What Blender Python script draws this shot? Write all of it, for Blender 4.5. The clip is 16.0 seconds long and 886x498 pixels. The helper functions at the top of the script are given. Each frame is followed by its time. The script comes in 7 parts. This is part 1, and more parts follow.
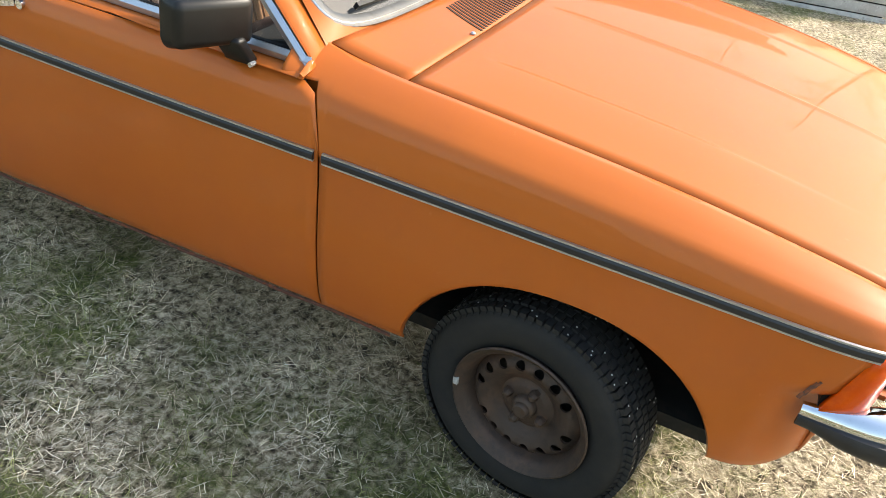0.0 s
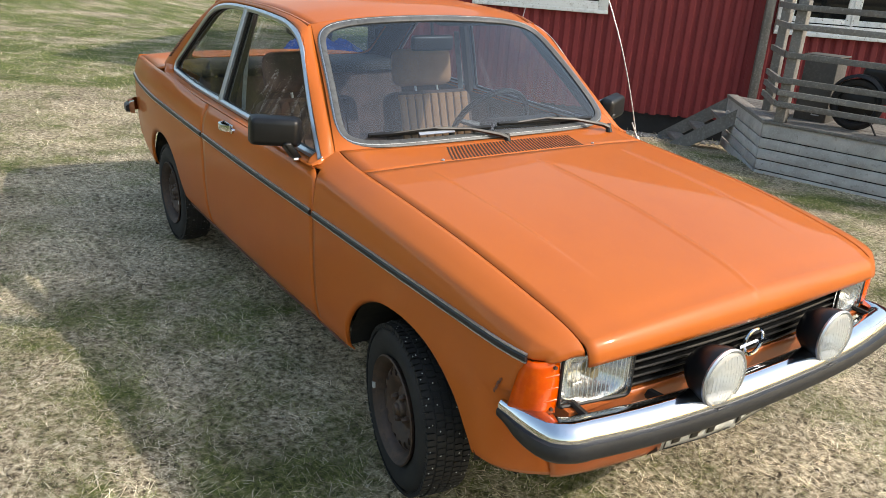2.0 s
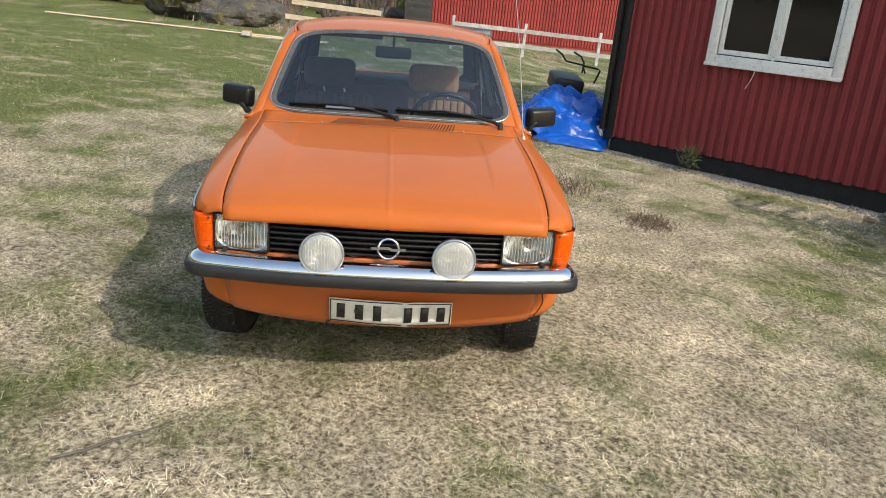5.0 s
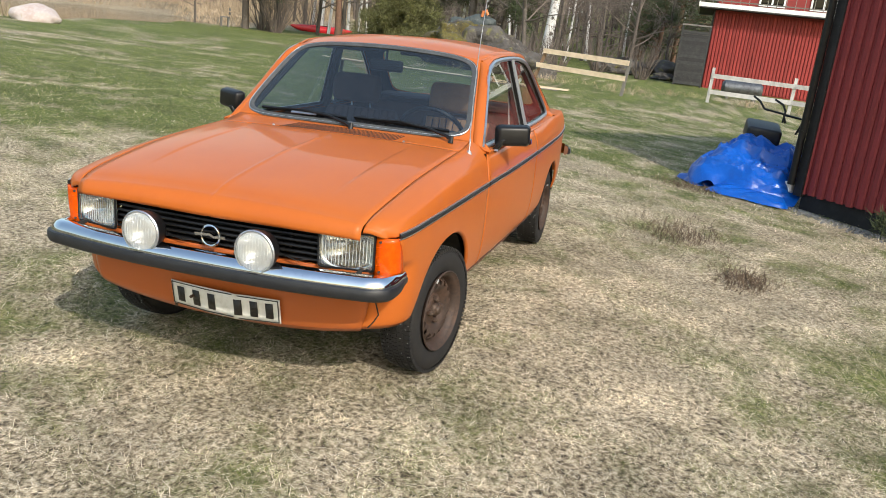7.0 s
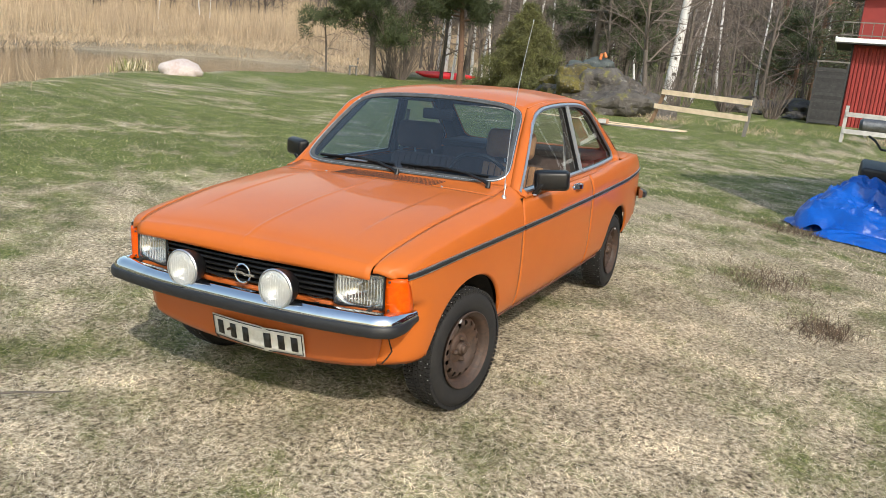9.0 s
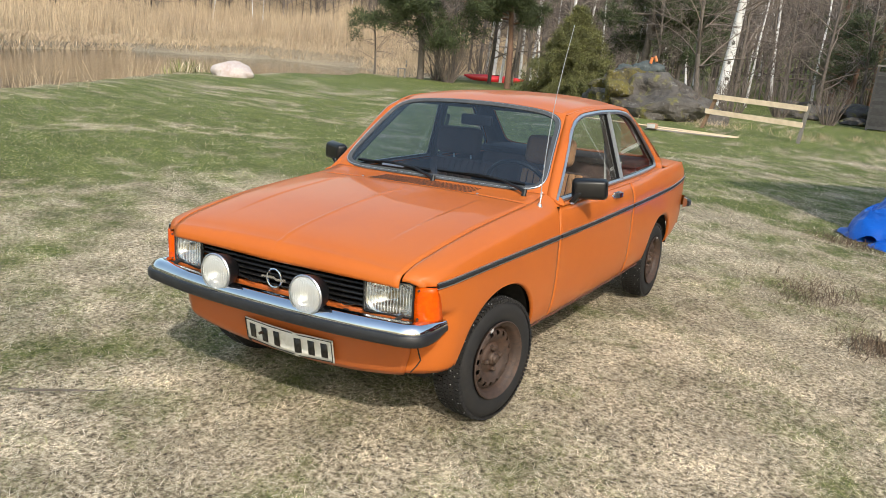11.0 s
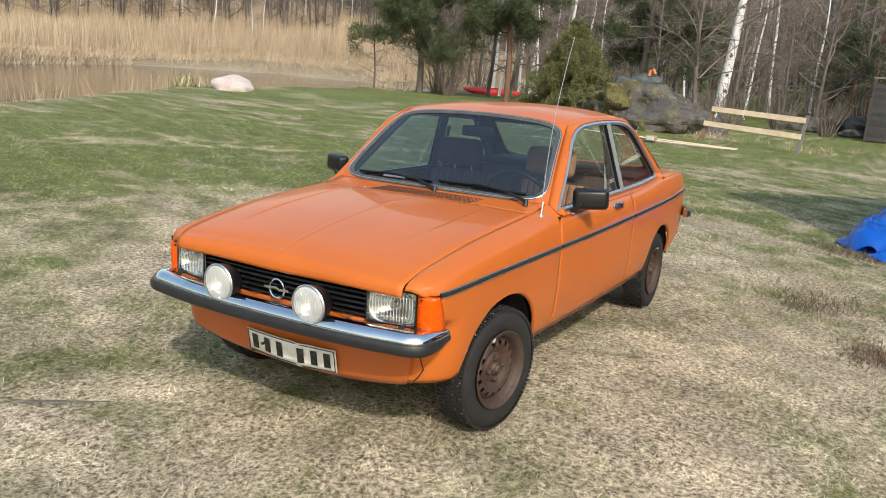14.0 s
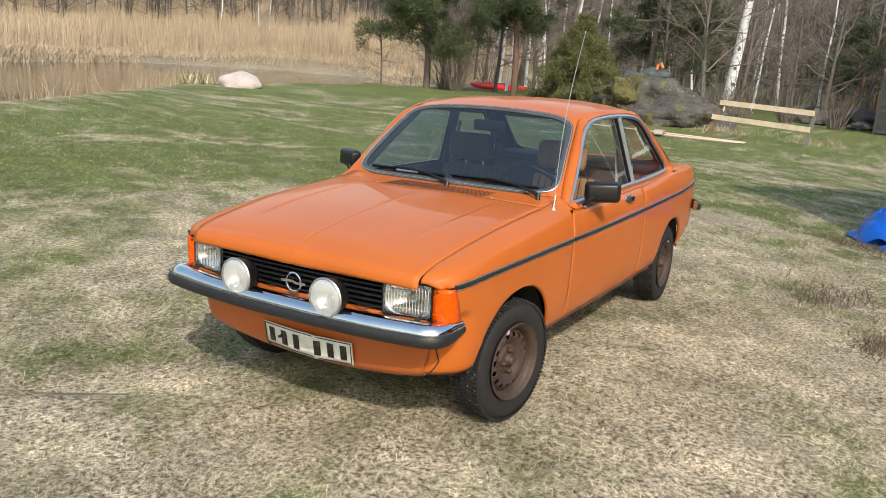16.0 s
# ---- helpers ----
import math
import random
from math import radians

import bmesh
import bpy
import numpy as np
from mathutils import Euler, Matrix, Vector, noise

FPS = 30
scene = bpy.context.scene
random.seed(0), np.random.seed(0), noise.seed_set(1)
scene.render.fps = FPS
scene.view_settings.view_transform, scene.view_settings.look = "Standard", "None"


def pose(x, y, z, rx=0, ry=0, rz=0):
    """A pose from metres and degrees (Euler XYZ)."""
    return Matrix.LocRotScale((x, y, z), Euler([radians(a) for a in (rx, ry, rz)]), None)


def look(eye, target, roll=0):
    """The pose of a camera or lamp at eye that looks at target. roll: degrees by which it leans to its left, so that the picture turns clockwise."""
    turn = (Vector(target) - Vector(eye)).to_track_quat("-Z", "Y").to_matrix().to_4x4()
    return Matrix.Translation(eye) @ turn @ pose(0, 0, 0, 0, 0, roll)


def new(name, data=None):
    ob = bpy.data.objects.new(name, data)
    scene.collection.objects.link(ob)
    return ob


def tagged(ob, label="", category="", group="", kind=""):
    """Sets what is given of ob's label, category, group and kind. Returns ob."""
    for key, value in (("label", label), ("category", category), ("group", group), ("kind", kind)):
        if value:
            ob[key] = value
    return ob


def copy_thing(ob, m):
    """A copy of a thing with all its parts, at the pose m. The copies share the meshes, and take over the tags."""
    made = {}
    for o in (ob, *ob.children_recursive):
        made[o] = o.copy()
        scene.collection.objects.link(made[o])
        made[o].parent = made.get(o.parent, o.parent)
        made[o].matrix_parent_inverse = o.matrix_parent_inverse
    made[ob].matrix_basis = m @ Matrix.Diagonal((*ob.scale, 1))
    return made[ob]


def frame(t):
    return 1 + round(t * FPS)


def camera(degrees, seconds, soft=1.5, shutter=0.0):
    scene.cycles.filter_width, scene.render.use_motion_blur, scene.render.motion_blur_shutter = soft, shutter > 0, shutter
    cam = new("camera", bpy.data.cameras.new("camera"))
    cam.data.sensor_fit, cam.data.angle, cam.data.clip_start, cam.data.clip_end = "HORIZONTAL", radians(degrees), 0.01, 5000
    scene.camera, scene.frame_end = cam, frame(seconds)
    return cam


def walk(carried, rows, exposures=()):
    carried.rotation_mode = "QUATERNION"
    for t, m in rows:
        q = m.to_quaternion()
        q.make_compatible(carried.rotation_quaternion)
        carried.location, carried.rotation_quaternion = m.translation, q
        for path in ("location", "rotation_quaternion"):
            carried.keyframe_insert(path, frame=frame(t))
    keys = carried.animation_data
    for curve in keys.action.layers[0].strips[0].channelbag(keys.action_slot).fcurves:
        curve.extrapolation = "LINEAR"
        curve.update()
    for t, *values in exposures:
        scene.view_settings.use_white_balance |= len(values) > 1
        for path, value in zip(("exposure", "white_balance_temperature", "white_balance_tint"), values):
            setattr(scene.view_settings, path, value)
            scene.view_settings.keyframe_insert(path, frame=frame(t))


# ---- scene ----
cam = camera(59.3, 16.0, soft=0.6)
PATH = [
    (0, (0.211, -1.865, 1.484), (-0.373, -0.338, 0.332), 8.4),
    (0.5, (0.608, -1.884, 1.509), (-0.305, -0.476, 0.421), 5.3),
    (1, (0.99, -1.893, 1.5), (-0.185, -0.596, 0.532), 2.1),
    (1.5, (1.365, -1.787, 1.504), (0.01, -0.55, 0.709), 2.7),
    (2, (1.69, -1.703, 1.533), (0.141, -0.657, 0.821), 3.0),
    (2.5, (2.162, -1.56, 1.594), (0.495, -0.686, 0.919), 3.6),
    (3, (2.548, -1.377, 1.61), (0.829, -0.598, 0.95), 4.2),
    (3.5, (2.973, -1.184, 1.59), (1.202, -0.542, 0.918), 3.4),
    (4, (3.197, -0.895, 1.549), (1.39, -0.371, 0.873), 3.3),
    (4.5, (3.245, -0.486, 1.555), (1.39, -0.106, 0.91), 4.3),
    (4.7, (3.272, -0.31, 1.516), (1.397, -0.008, 0.888), 4.6),
    (6.8, (3.061, 1.446, 1.374), (1.201, 0.925, 0.856), 3.8),
    (7, (2.965, 1.544, 1.386), (1.113, 1.009, 0.853), 5.1),
    (7.5, (2.789, 1.67, 1.449), (0.935, 1.123, 0.938), 7.0),
    (8, (2.809, 1.846, 1.451), (0.985, 1.171, 0.986), 6.0),
    (8.5, (2.911, 1.98, 1.46), (1.126, 1.202, 1.006), 4.5),
    (9, (2.921, 1.975, 1.449), (1.169, 1.125, 0.995), 3.6),
    (9.2, (2.923, 1.984, 1.448), (1.18, 1.114, 0.993), 3.4),
    (11.5, (2.855, 2.006, 1.471), (1.162, 1.042, 1.02), 4.0),
    (12, (2.857, 1.981, 1.458), (1.166, 1.009, 1.015), 3.8),
    (12.5, (2.854, 1.991, 1.455), (1.165, 1.014, 1.016), 3.5),
    (13, (2.861, 2.004, 1.461), (1.166, 1.036, 1.023), 3.4),
    (13.5, (2.868, 2.012, 1.462), (1.169, 1.048, 1.033), 3.5),
    (14, (2.879, 2.004, 1.458), (1.176, 1.045, 1.035), 3.7),
    (14.5, (2.887, 1.998, 1.453), (1.186, 1.035, 1.032), 3.9),
    (15, (2.899, 1.991, 1.464), (1.203, 1.019, 1.038), 3.9),
    (15.5, (2.915, 1.997, 1.457), (1.223, 1.022, 1.024), 3.6),
    (16, (2.923, 1.996, 1.453), (1.231, 1.023, 1.018), 3.3),
]
LEAN = pose(0, 0, 0, 1.3)
EXPOSURES = [(0.0, 1.55, 7000, 10), (0.5, 1.45, 7000, 10), (1.0, 1.3, 6900, 10), (2.0, 0.95, 6800, 10), (3.0, 0.83, 6850, 10), (4.0, 0.68, 6900, 11), (4.7, 0.68, 6800, 10), (7.0, 0.76, 6600, 9), (16.0, 0.74, 6600, 9)]
walk(cam, [(t, LEAN @ look(eye, target, roll)) for t, eye, target, roll in PATH], EXPOSURES)

# ---- world, sun, exposure ----
SUN_AZ, SUN_EL = 42.0, 39.0
world = bpy.data.worlds.new("sky")
scene.world = world
world.use_nodes = True
wn = world.node_tree.nodes
sky = wn.new("ShaderNodeTexSky")
sky.sky_type = "NISHITA"
sky.sun_disc = False
sky.sun_elevation = radians(SUN_EL)
sky.sun_rotation = radians(90 - SUN_AZ)
sky.air_density, sky.dust_density, sky.ozone_density = 1.8, 2.2, 1.4
wn["Background"].inputs["Strength"].default_value = 0.15
world.node_tree.links.new(sky.outputs[0], wn["Background"].inputs["Color"])

sun_data = bpy.data.lights.new("sun", "SUN")
sun_data.energy, sun_data.angle, sun_data.color = 2.15, radians(0.6), (1.0, 0.95, 0.87)
sun = new("sun", sun_data)
sun.matrix_world = look((30 * math.cos(radians(SUN_AZ)), 30 * math.sin(radians(SUN_AZ)), 30 * math.tan(radians(SUN_EL))), (0, 0, 0))

# ---- materials ----


def material(name, base, rough=0.6, metal=0.0, var=(), bump=None, coat=0.0, spec=0.5, island=None, obrand=None, trans=0.0, coat_rough=0.06):
    """Principled material. var: (scale, colour, low, high) noise layers mixed over the base; bump: (scale, strength, distance);
    island: (dark, light) factor by island; obrand: the same by object."""
    m = bpy.data.materials.new(name)
    m.use_nodes = True
    nt = m.node_tree
    n, l = nt.nodes, nt.links
    b = n["Principled BSDF"]
    b.inputs["Roughness"].default_value = rough
    b.inputs["Metallic"].default_value = metal
    b.inputs["Coat Weight"].default_value = coat
    b.inputs["Coat Roughness"].default_value = coat_rough
    b.inputs["Specular IOR Level"].default_value = spec
    b.inputs["Transmission Weight"].default_value = trans
    tc = n.new("ShaderNodeTexCoord")
    rgb = n.new("ShaderNodeRGB")
    rgb.outputs[0].default_value = (*base, 1)
    col = rgb.outputs[0]
    for scale, colour, low, high in var:
        t = n.new("ShaderNodeTexNoise")
        t.inputs["Scale"].default_value = scale
        t.inputs["Detail"].default_value = 6
        t.inputs["Roughness"].default_value = 0.62
        l.new(tc.outputs["Object"], t.inputs["Vector"])
        r = n.new("ShaderNodeMapRange")
        r.inputs["From Min"].default_value, r.inputs["From Max"].default_value = low, high
        l.new(t.outputs["Fac"], r.inputs["Value"])
        x = n.new("ShaderNodeMix")
        x.data_type = "RGBA"
        l.new(r.outputs[0], x.inputs["Factor"])
        l.new(col, x.inputs[6])
        x.inputs[7].default_value = (*colour, 1)
        col = x.outputs[2]
    for src, rng in (("ShaderNodeNewGeometry", island), ("ShaderNodeObjectInfo", obrand)):
        if rng:
            g = n.new(src)
            r = n.new("ShaderNodeMapRange")
            r.inputs["To Min"].default_value, r.inputs["To Max"].default_value = rng
            l.new(g.outputs["Random Per Island" if src.endswith("Geometry") else "Random"], r.inputs["Value"])
            x = n.new("ShaderNodeMix")
            x.data_type, x.blend_type = "RGBA", "MULTIPLY"
            x.inputs["Factor"].default_value = 1
            l.new(col, x.inputs[6])
            l.new(r.outputs[0], x.inputs[7])
            col = x.outputs[2]
    l.new(col, b.inputs["Base Color"])
    if bump:
        t = n.new("ShaderNodeTexNoise")
        t.inputs["Scale"].default_value = bump[0]
        t.inputs["Detail"].default_value = 5
        l.new(tc.outputs["Object"], t.inputs["Vector"])
        u = n.new("ShaderNodeBump")
        u.inputs["Strength"].default_value, u.inputs["Distance"].default_value = bump[1], bump[2]
        l.new(t.outputs["Fac"], u.inputs["Height"])
        l.new(u.outputs[0], b.inputs["Normal"])
    return m


def glass_material(name, tint, gloss_rough=0.01, haze=0.0, haze_colour=(0.7, 0.72, 0.75)):
    """Thin pane: clear with a Fresnel gloss, and a little dust."""
    m = bpy.data.materials.new(name)
    m.use_nodes = True
    n, l = m.node_tree.nodes, m.node_tree.links
    n.remove(n["Principled BSDF"])
    tr, gl, df = n.new("ShaderNodeBsdfTransparent"), n.new("ShaderNodeBsdfGlossy"), n.new("ShaderNodeBsdfDiffuse")
    tr.inputs[0].default_value = (*tint, 1)
    gl.inputs["Roughness"].default_value = gloss_rough
    df.inputs[0].default_value = (*haze_colour, 1)
    lw = n.new("ShaderNodeLayerWeight")
    lw.inputs["Blend"].default_value = 0.5
    pw = n.new("ShaderNodeMath")
    pw.operation = "POWER"
    pw.inputs[1].default_value = 4.5
    l.new(lw.outputs["Facing"], pw.inputs[0])
    fr = n.new("ShaderNodeMapRange")
    fr.inputs["To Min"].default_value, fr.inputs["To Max"].default_value = 0.10, 1.0
    l.new(pw.outputs[0], fr.inputs["Value"])
    a, b = n.new("ShaderNodeMixShader"), n.new("ShaderNodeMixShader")
    a.inputs[0].default_value = haze
    l.new(tr.outputs[0], a.inputs[1])
    l.new(df.outputs[0], a.inputs[2])
    l.new(fr.outputs[0], b.inputs[0])
    l.new(a.outputs[0], b.inputs[1])
    l.new(gl.outputs[0], b.inputs[2])
    l.new(b.outputs[0], n["Material Output"].inputs["Surface"])
    return m


PAINT = material("orange_paint", (0.43, 0.108, 0.018), 0.42, 0.0, [(3.0, (0.39, 0.095, 0.019), 0.45, 0.8), (60, (0.47, 0.135, 0.034), 0.66, 0.8)], (900, 0.02, 0.001), coat=0.32, spec=0.10, coat_rough=0.03)
# worn paint with rust chips; base also darkened for the shade under the bumper
PAINT_WORN_SHADED = material("orange_paint_worn_shaded", (0.36, 0.085, 0.015), 0.42, 0.0, [(5, (0.36, 0.085, 0.018), 0.5, 0.8), (38, (0.12, 0.035, 0.015), 0.68, 0.74)], (200, 0.05, 0.001), coat=0.2)
CHROME = material("chrome", (0.60, 0.62, 0.66), 0.07, 1.0, [(9, (0.50, 0.52, 0.56), 0.5, 0.8)], (35, 0.02, 0.002))
BRIGHT = material("bright_trim", (0.46, 0.49, 0.54), 0.36, 0.9, [(30, (0.55, 0.57, 0.6), 0.5, 0.8)])
BLACK = material("black_plastic", (0.0055, 0.0055, 0.006), 0.40, 0, [(25, (0.010, 0.010, 0.011), 0.4, 0.8)], (300, 0.1, 0.001), spec=0.35)
RUBBER = material("dark_rubber", (0.009, 0.010, 0.013), 0.5, 0, [(20, (0.017, 0.018, 0.021), 0.4, 0.75)], (250, 0.15, 0.001))
TYRE = material("tyre_rubber", (0.014, 0.014, 0.0155), 0.75, 0, [(9, (0.026, 0.024, 0.0225), 0.4, 0.75), (60, (0.018, 0.0175, 0.0165), 0.45, 0.7)], (160, 0.2, 0.002), spec=0.3)
RUST = material("rusty_steel", (0.044, 0.027, 0.020), 0.65, 0.1, [(14, (0.078, 0.042, 0.027), 0.45, 0.7), (50, (0.026, 0.018, 0.015), 0.5, 0.75)], (120, 0.3, 0.002))
RUST_LIGHT = material("worn_nut_steel", (0.075, 0.052, 0.040), 0.6, 0.4, [(80, (0.08, 0.04, 0.025), 0.45, 0.7)], (200, 0.2, 0.001))
SATIN = material("satin_aluminium", (0.40, 0.425, 0.46), 0.36, 0.6, [(30, (0.34, 0.36, 0.39), 0.5, 0.8)])
RUBBER_GREY = material("grey_screen_rubber", (0.055, 0.058, 0.06), 0.5, 0, [(14, (0.085, 0.088, 0.09), 0.45, 0.7), (60, (0.03, 0.03, 0.03), 0.5, 0.7)], (200, 0.15, 0.001))
# shade inside the vent openings, painted as a dark brown
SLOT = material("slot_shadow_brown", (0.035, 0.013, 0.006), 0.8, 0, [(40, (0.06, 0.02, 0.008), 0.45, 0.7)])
SCRAPE = material("scraped_paint", (0.075, 0.030, 0.022), 0.7, 0, [(120, (0.22, 0.06, 0.02), 0.5, 0.65)])
DARK = material("underbody_dark", (0.010, 0.009, 0.008), 0.9, 0, [(20, (0.03, 0.022, 0.016), 0.5, 0.75)])
AMBER = material("amber_lens", (0.60, 0.066, 0.0006), 0.16, 0, [(40, (0.68, 0.095, 0.001), 0.45, 0.7)], None, coat=0.1, spec=0.25)
REFLECTOR = material("reflector", (0.66, 0.66, 0.64), 0.20, 1.0, [(30, (0.6, 0.6, 0.58), 0.45, 0.7)], (60, 0.25, 0.004))
PLATE = material("plate_white", (0.62, 0.62, 0.59), 0.45, 0, [(22, (0.46, 0.45, 0.41), 0.5, 0.75)], (40, 0.1, 0.002))
INK = material("plate_black", (0.012, 0.012, 0.012), 0.5, 0, [(40, (0.03, 0.03, 0.03), 0.5, 0.8)])
CLOTH = material("tan_corduroy", (0.32, 0.17, 0.085), 0.95, 0, [(8, (0.24, 0.12, 0.06), 0.45, 0.75), (120, (0.40, 0.23, 0.13), 0.5, 0.75)], (90, 0.15, 0.002))
CLOTH_DARK = material("brown_upholstery", (0.085, 0.050, 0.042), 0.9, 0, [(10, (0.034, 0.026, 0.022), 0.4, 0.75)], None)
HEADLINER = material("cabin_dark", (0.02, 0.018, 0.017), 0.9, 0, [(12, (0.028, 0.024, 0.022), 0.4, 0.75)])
BELT = material("seat_belt_grey", (0.45, 0.45, 0.44), 0.8, 0, [(40, (0.3, 0.3, 0.3), 0.4, 0.7)])
# the blue of the sky's reflection is put into the windscreen's tint
GLASS = glass_material("windscreen_glass", (0.50, 0.60, 0.70), 0.008, 0.005)
GLASS_SIDE = glass_material("side_glass", (0.90, 0.93, 0.92), 0.008, 0.012)
GLASS_FROST = glass_material("fluted_lamp_glass", (0.92, 0.93, 0.93), 0.04, 0.36, (0.80, 0.82, 0.81))
GLASS_LENS = glass_material("lamp_glass", (0.88, 0.89, 0.89), 0.02, 0.05, (0.72, 0.74, 0.73))
WHITE_STUD = material("stud_metal", (0.62, 0.62, 0.62), 0.4, 0.3, [(40, (0.5, 0.5, 0.5), 0.45, 0.7)])
MAST = material("aerial_steel", (0.30, 0.30, 0.30), 0.35, 0.5, [(40, (0.5, 0.5, 0.5), 0.45, 0.7)])
BRASS = material("dull_brass", (0.35, 0.28, 0.16), 0.35, 1.0, [(50, (0.2, 0.15, 0.1), 0.45, 0.7)])

# ---- mesh helpers ----


def link_mesh(name, verts, faces, mat, parent=None, label="", smooth=True, angle=35, mats=None):
    me = bpy.data.meshes.new(name)
    me.from_pydata([tuple(map(float, v)) for v in verts], [], [tuple(map(int, f)) for f in faces])
    me.validate()
    if smooth:
        me.shade_smooth()
        me.set_sharp_from_angle(angle=radians(angle))
    me.materials.append(mat)
    ob = new(name, me)
    if parent is not None:
        ob.parent = parent
    if label:
        ob["label"] = label
    return ob


def part(name, bm, mat, parent, label="", smooth=False, angle=35):
    me = bpy.data.meshes.new(name)
    bmesh.ops.recalc_face_normals(bm, faces=bm.faces)
    bm.to_mesh(me)
    bm.free()
    if smooth:
        me.shade_smooth()
        me.set_sharp_from_angle(angle=radians(angle))
    me.materials.append(mat)
    ob = new(name, me)
    if parent is not None:
        ob.parent = parent
    if label:
        ob["label"] = label
    return ob


def thing(name, label, category, m=None, group="", kind=""):
    ob = new(name)
    ob.empty_display_size = 0.1
    if m is not None:
        ob.matrix_world = m
    return tagged(ob, label, category, group, kind)


def box(bm, x0, x1, y0, y1, z0, z1, m=None, bevel=0.0):
    vs = [bm.verts.new((x, y, z)) for x in (x0, x1) for y in (y0, y1) for z in (z0, z1)]
    fs = [bm.faces.new([vs[i] for i in f]) for f in ((0, 1, 3, 2), (4, 6, 7, 5), (0, 4, 5, 1), (2, 3, 7, 6), (0, 2, 6, 4), (1, 5, 7, 3))]
    if bevel:
        bmesh.ops.recalc_face_normals(bm, faces=fs)
        es = list({e for f in fs for e in f.edges})
        r = bmesh.ops.bevel(bm, geom=es, offset=bevel, segments=2, affect="EDGES", profile=0.5)
        vs = list({v for f in r["faces"] for v in f.verts} | {v for v in vs if v.is_valid})
    if m is not None:
        bmesh.ops.transform(bm, matrix=m, verts=vs)
    return vs


def box_part(name, dims, mat, parent, m=None, bevel=0.0, label=""):
    bm = bmesh.new()
    box(bm, *dims, m=m, bevel=bevel)
    return part(name, bm, mat, parent, label, smooth=bevel > 0, angle=50)


def tube(path, radius, sides=8, closed=False, cap=True):
    """Verts and faces of a tube along a path; radius may be a list."""
    P = np.array(path, float)
    n = len(P)
    rad = np.full(n, radius, float) if np.isscalar(radius) else np.array(radius, float)
    verts, faces = [], []
    prev = None
    for i in range(n):
        a = P[(i + 1) % n] if closed else P[min(i + 1, n - 1)]
        b = P[i - 1] if closed else P[max(i - 1, 0)]
        t = a - b
        t = t / (np.linalg.norm(t) + 1e-12)
        if prev is None:
            up = np.array([0, 0, 1.0]) if abs(t[2]) < 0.9 else np.array([1.0, 0, 0])
            u = np.cross(up, t)
        else:
            u = prev - t * (prev @ t)
        u /= np.linalg.norm(u) + 1e-12
        prev = u
        w = np.cross(t, u)
        for k in range(sides):
            q = 2 * math.pi * k / sides
            verts.append(P[i] + rad[i] * (math.cos(q) * u + math.sin(q) * w))
    for i in range(n if closed else n - 1):
        for k in range(sides):
            j = (i + 1) % n
            faces.append((i * sides + k, i * sides + (k + 1) % sides, j * sides + (k + 1) % sides, j * sides + k))
    if cap and not closed:
        faces.append(tuple(range(sides))[::-1])
        faces.append(tuple((n - 1) * sides + k for k in range(sides)))
    return verts, faces


def sweep(path, ups, profile, closed=False):
    """A section (list of (a, b)) swept along a path; a goes along ups x tangent, b along ups."""
    P, U = np.array(path, float), np.array(ups, float)
    n, k = len(P), len(profile)
    verts, faces = [], []
    for i in range(n):
        a = P[(i + 1) % n] if closed else P[min(i + 1, n - 1)]
        b = P[i - 1] if closed else P[max(i - 1, 0)]
        t = a - b
        t /= np.linalg.norm(t) + 1e-12
        u = U[i] - t * (U[i] @ t)
        u /= np.linalg.norm(u) + 1e-12
        s = np.cross(t, u)
        verts += [P[i] + p * s + q * u for p, q in profile]
    for i in range(n if closed else n - 1):
        j = (i + 1) % n
        faces += [(i * k + q, i * k + (q + 1) % k, j * k + (q + 1) % k, j * k + q) for q in range(k)]
    if not closed:
        faces += [tuple(range(k))[::-1], tuple((n - 1) * k + q for q in range(k))]
    return verts, faces


def grid_faces(nu, nv, flip=False, off=0):
    f = []
    for i in range(nu - 1):
        for j in range(nv - 1):
            q = (off + i * nv + j, off + (i + 1) * nv + j, off + (i + 1) * nv + j + 1, off + i * nv + j + 1)
            f.append(q[::-1] if flip else q)
    return f


def curve(pts):
    """A smooth function through (x, value) points."""
    pts = sorted(pts)
    X, Y = np.array([p[0] for p in pts], float), np.array([p[1] for p in pts], float)
    d = np.diff(Y) / np.diff(X)
    m = np.zeros(len(X))
    m[0], m[-1] = d[0], d[-1]
    for i in range(1, len(X) - 1):
        m[i] = 0 if d[i - 1] * d[i] <= 0 else 2 * d[i - 1] * d[i] / (d[i - 1] + d[i])

    def f(x):
        i = int(np.clip(np.searchsorted(X, x) - 1, 0, len(X) - 2))
        h = X[i + 1] - X[i]
        t = (x - X[i]) / h
        if t < 0:
            return Y[0] + m[0] * (x - X[0])
        if t > 1:
            return Y[-1] + m[-1] * (x - X[-1])
        return (2 * t**3 - 3 * t**2 + 1) * Y[i] + (t**3 - 2 * t**2 + t) * h * m[i] + (3 * t**2 - 2 * t**3) * Y[i + 1] + (t**3 - t**2) * h * m[i + 1]

    return f


def lathe(profile, sides, axis_y=True):
    """Verts and faces of a profile of (radius, along) turned about the y axis."""
    verts, faces = [], []
    for r, a in profile:
        for k in range(sides):
            q = 2 * math.pi * k / sides
            verts.append((r * math.cos(q), a, r * math.sin(q)))
    n = len(profile)
    for i in range(n - 1):
        for k in range(sides):
            faces.append((i * sides + k, i * sides + (k + 1) % sides, (i + 1) * sides + (k + 1) % sides, (i + 1) * sides + k))
    return verts, faces


